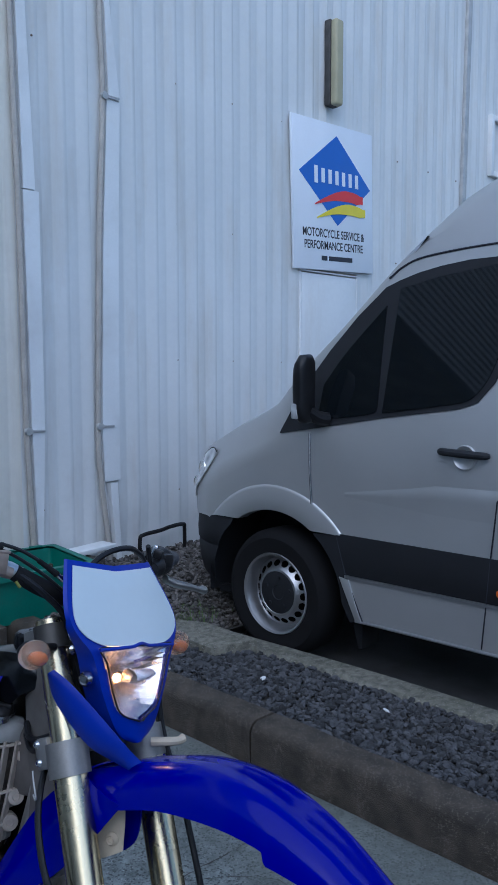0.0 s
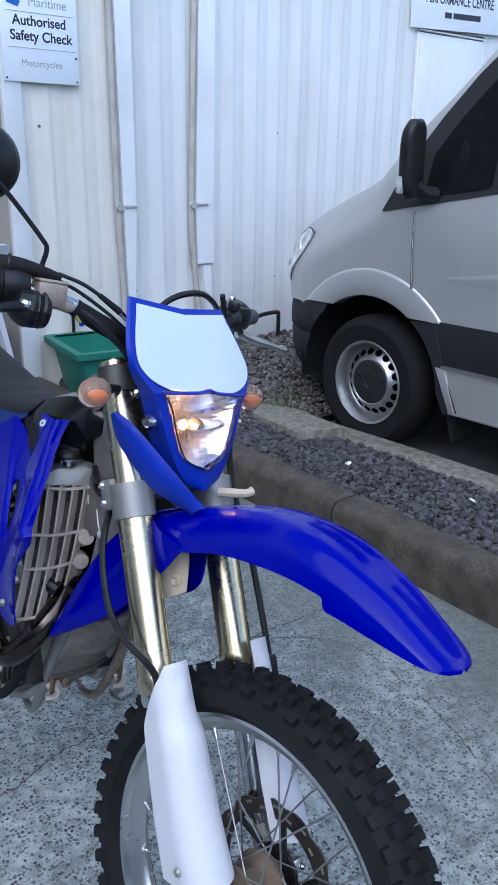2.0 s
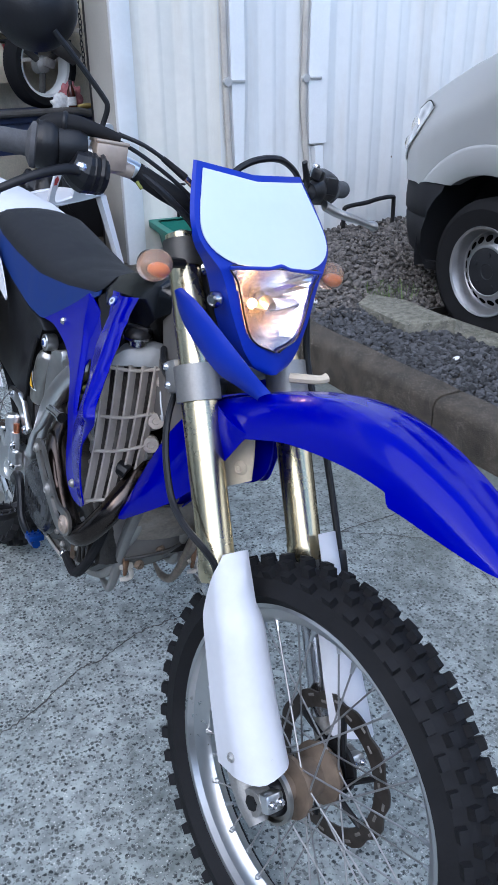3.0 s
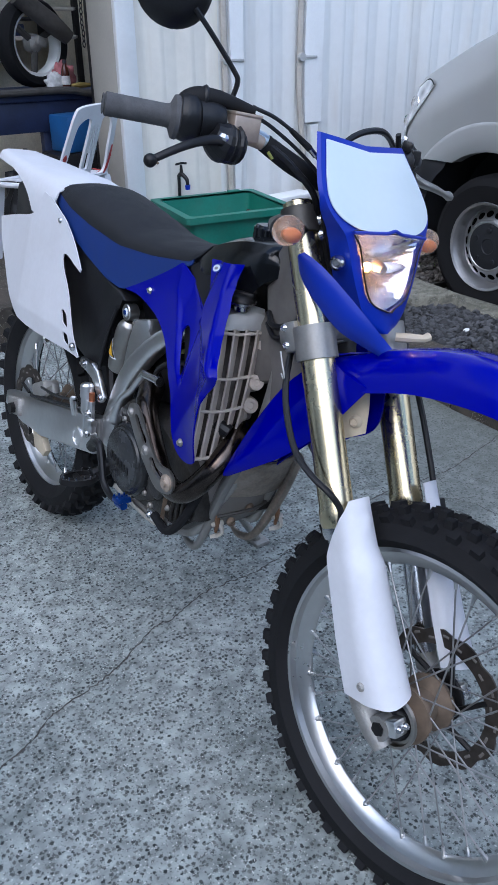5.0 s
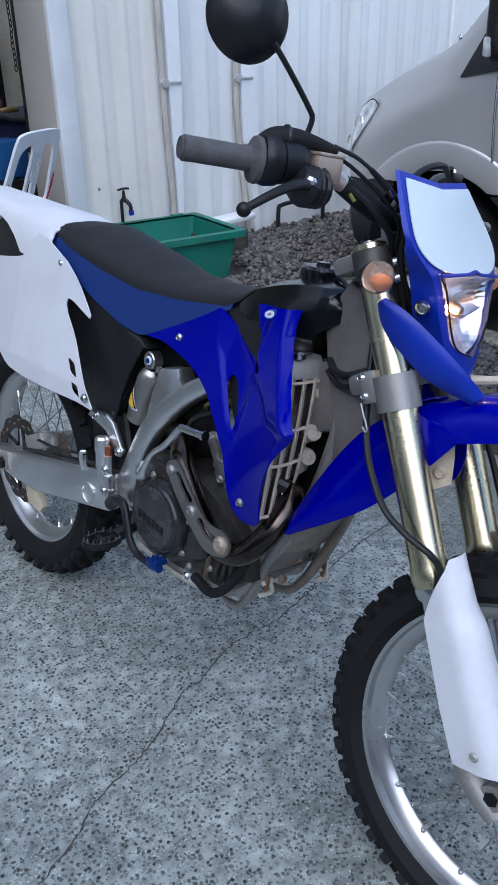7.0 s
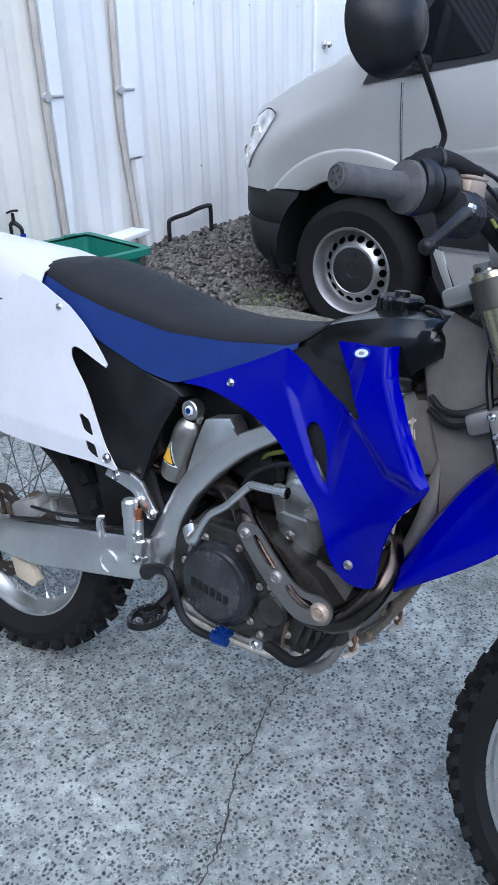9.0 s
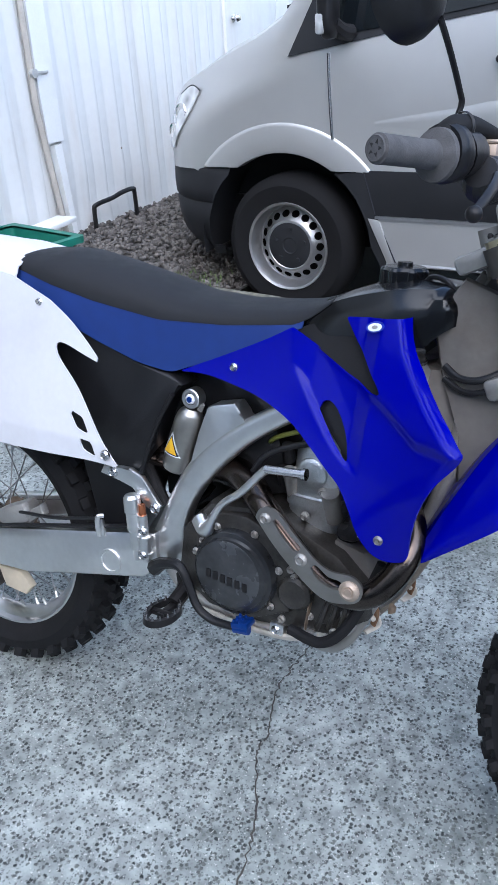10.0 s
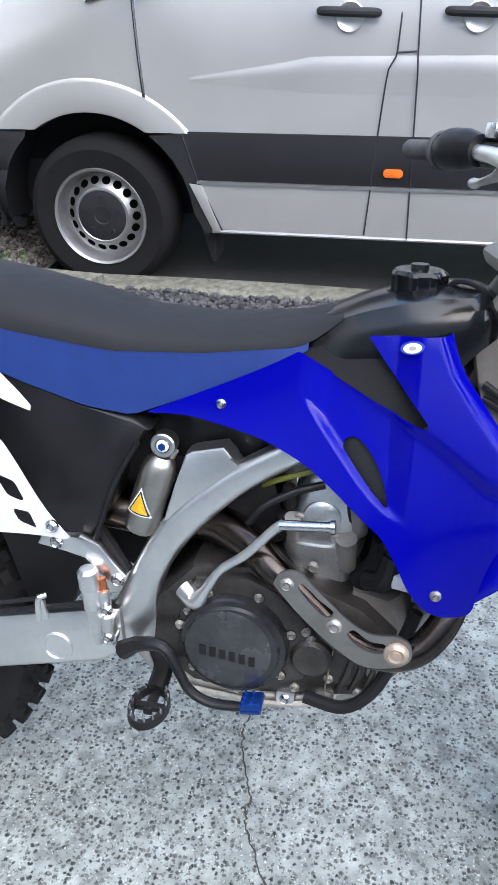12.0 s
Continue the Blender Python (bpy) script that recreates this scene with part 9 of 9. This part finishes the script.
# lift bench with clutter
bench = thing("work_bench", pose(1.2, 3.95, 0.2), "dark navy steel work bench with a grey pipe edge", "bench")
bm = B()
box(bm, (0.1, 0.05, 0.715), (1.9, 0.55, 0.05), bevel=0.006)
part("top", bm, M_NAVY, bench)
bm = B()
tube(bm, [(-0.75, -0.25, 0.745), (0.2, -0.25, 0.748), (0.42, -0.25, 0.72), (1.0, -0.25, 0.72)], 0.022, 10, 4)
part("pipe_edge", bm, M_DUST, bench)
bm = B()
box(bm, (0.1, 0.05, 0.60), (1.85, 0.50, 0.18), bevel=0.004)
part("apron", bm, M_NAVY, bench)
for x in (-0.75, 0.12, 0.95):
    bm = B()
    box(bm, (x, -0.15, 0.28), (0.06, 0.06, 0.56), bevel=0.004)
    part("leg", bm, M_NAVY, bench)
wheel = thing("loose_wheel", pose(1.40, 4.05, 1.205, 0, 0, 20) @ Matrix.Scale(0.87, 4), "motorcycle wheel with a black tyre propped on the bench", "wheel")
part("tyre", lathe(B(), [(0.215, -0.05), (0.235, -0.075), (0.275, -0.075), (0.295, -0.045), (0.30, 0), (0.295, 0.045), (0.275, 0.075), (0.235, 0.075), (0.215, 0.05)], (0, 0, 0), (0, 1, 0), 48), M_VTYRE, wheel)
part("rim", lathe(B(), [(0.215, 0.06), (0.195, 0.03), (0.195, -0.03), (0.205, -0.055), (0.222, -0.062), (0.222, -0.05), (0.21, -0.04)], (0, 0, 0), (0, 1, 0), 48), M_TRIMW, wheel)
part("hub", lathe(B(), [(0, -0.06), (0.03, -0.06), (0.06, -0.04), (0.065, 0.03), (0, 0.04)], (0, 0, 0), (0, 1, 0), 24), M_CAST, wheel)
for k in range(3):
    a = 2 * math.pi * k / 3 + 0.4
    bm = B()
    tube(bm, [(0.05 * math.cos(a), -0.02, 0.05 * math.sin(a)), (0.2 * math.cos(a), -0.01, 0.2 * math.sin(a))], 0.024, 8, 1)
    part("wheel_spoke", bm, M_DUST, wheel)
bm = B()
box(bm, (0.02, -0.075, 0.01), (0.09, 0.04, 0.06), (0, 20, 0), bevel=0.01)
part("caliper", bm, M_CAST, wheel)
bm = B()
tube(bm, [(1.28, 3.92, 1.47), (1.50, 3.93, 1.31), (1.60, 3.93, 1.23)], [0.055, 0.06, 0.045], 16, 4)
lone("silencer_can", bm, M_DUST, "dark dusty silencer lying slanted over the bench", "silencer")


def heap(name, at, size, mat, label, cat, seed):
    bm = B()
    bmesh.ops.create_icosphere(bm, subdivisions=4, radius=1)
    for v in bm.verts:
        n = noise.noise(v.co * 2.2 + Vector((seed, 0, 0)))
        r = noise.noise(v.co * 6 + Vector((0, seed, 0)))
        v.co = v.co * (1 + 0.35 * n + 0.12 * r)
        v.co.z = max(v.co.z, -0.55)
        v.co = Vector((v.co.x * size[0], v.co.y * size[1], (v.co.z + 0.55) * size[2]))
    return lone(name, bm, mat, label, cat, matrix=pose(*at), angle=80)


M_PINK = material("faded_pink_rag", (0.34, 0.12, 0.13), 0.9, vary=0.3, scale=20)
M_RAGW = material("white_plastic_bag", (0.6, 0.6, 0.6), 0.6, vary=0.2, scale=20)
M_BOTTLE = material("brown_bottle", (0.05, 0.012, 0.008), 0.15, vary=0.1)
M_BRASS = material("brass_fitting", (0.5, 0.36, 0.12), 0.35, metal=0.9, vary=0.1)
heap("rag", (1.50, 3.86, 0.945), (0.075, 0.06, 0.10), M_PINK, "crumpled faded pink rag on the bench", "rag", 1)
heap("plastic_bag", (1.415, 3.80, 0.945), (0.055, 0.045, 0.065), M_RAGW, "crumpled white plastic bag on the bench", "bag", 4)
lone("blue_box", box(B(), (1.43, 3.62, 0.71), (0.22, 0.20, 0.215), (0, 0, 12), bevel=0.012), M_BLUEBOX, "blue plastic box on a dark crate under the bench", "box")
crate = lone("crate", box(B(), (1.42, 3.62, 0.40), (0.34, 0.26, 0.40), bevel=0.012), M_BLACK, "dark plastic crate under the bench", "crate")
heap("black_bag", (1.10, 3.52, 0.2), (0.20, 0.16, 0.26), M_BLACK, "black bag on the shed floor", "bag", 9)
bot = thing("bottle", pose(1.475, 3.76, 0.945), "small brown bottle with a pale label on the bench", "bottle")
part("glass", lathe(B(), [(0, 0), (0.024, 0), (0.027, 0.006), (0.027, 0.10), (0.020, 0.125), (0.010, 0.145), (0.010, 0.165), (0, 0.165)], (0, 0, 0), (0, 0, 1), 20), M_BOTTLE, bot)
part("label", lathe(B(), [(0.0276, 0.03), (0.0276, 0.08)], (0, 0, 0), (0, 0, 1), 20), M_RAGW, bot)
part("cap", lathe(B(), [(0.012, 0.150), (0.012, 0.17), (0, 0.17)], (0, 0, 0), (0, 0, 1), 14), M_INK, bot)
bm = B()
tube(bm, [(1.50, 3.74, 0.965), (1.56, 3.74, 0.968), (1.63, 3.75, 0.965)], [0.012, 0.018, 0.012], 10, 4)
lone("brass_fitting", bm, M_BRASS, "brass pipe fitting lying on the bench", "fitting")
shelf = thing("shelf_unit", pose(1.35, 4.86, 0.2), "pale steel shelf with jumbled parts against the back wall", "shelf")
for z in (1.02, 1.20, 1.42):
    bm = B()
    box(bm, (0, 0, z), (1.3, 0.4, 0.025), bevel=0.003)
    part("board", bm, M_CONDUIT, shelf)
for x in (-0.65, 0.65):
    bm = B()
    box(bm, (x, -0.18, 0.85), (0.04, 0.04, 1.7), bevel=0.003)
    part("post", bm, M_DARKMET, shelf)
rnd = random.Random(2)
for k in range(10):
    z = 0.2 + (1.033 if k % 2 else 1.213)
    s = (rnd.uniform(0.05, 0.12), rnd.uniform(0.06, 0.12), rnd.uniform(0.05, 0.13))
    bm = B()
    box(bm, (0, 0, s[2] / 2), s, (0, 0, rnd.uniform(-20, 20)), bevel=0.006)
    lone("parts_box", bm, (M_RED, M_CONDUIT, M_NAVY, M_TAN, M_BLACK)[k % 5], "small box of parts on the shelf", "box", group="boxes on the shelf", matrix=pose(0.85 + 0.11 * k, 4.82, z))
bm = B()
sheet(bm, [(1.14, 4.58, 1.33), (1.17, 4.56, 1.22), (1.18, 4.57, 1.10)], [(1.33, 4.60, 1.34), (1.34, 4.56, 1.20), (1.33, 4.58, 1.08)], 12, 8, 0.01, (0, -1, 0))
rag2 = lone("hanging_towel", bm, M_TAN, "grey-beige towel hanging over a rail", "towel")
rag2.modifiers.new("thickness", "SOLIDIFY").thickness = 0.006
bm = B()
tube(bm, [(0.6, 4.58, 1.34), (1.8, 4.58, 1.34)], 0.012, 8, 1)
tube(bm, [(0.62, 4.58, 0.2), (0.62, 4.58, 1.34)], 0.014, 8, 1)
tube(bm, [(1.78, 4.58, 0.2), (1.78, 4.58, 1.34)], 0.014, 8, 1)
lone("towel_rail", bm, M_DARKMET, "dark steel rail standing on the shed floor", "rail")
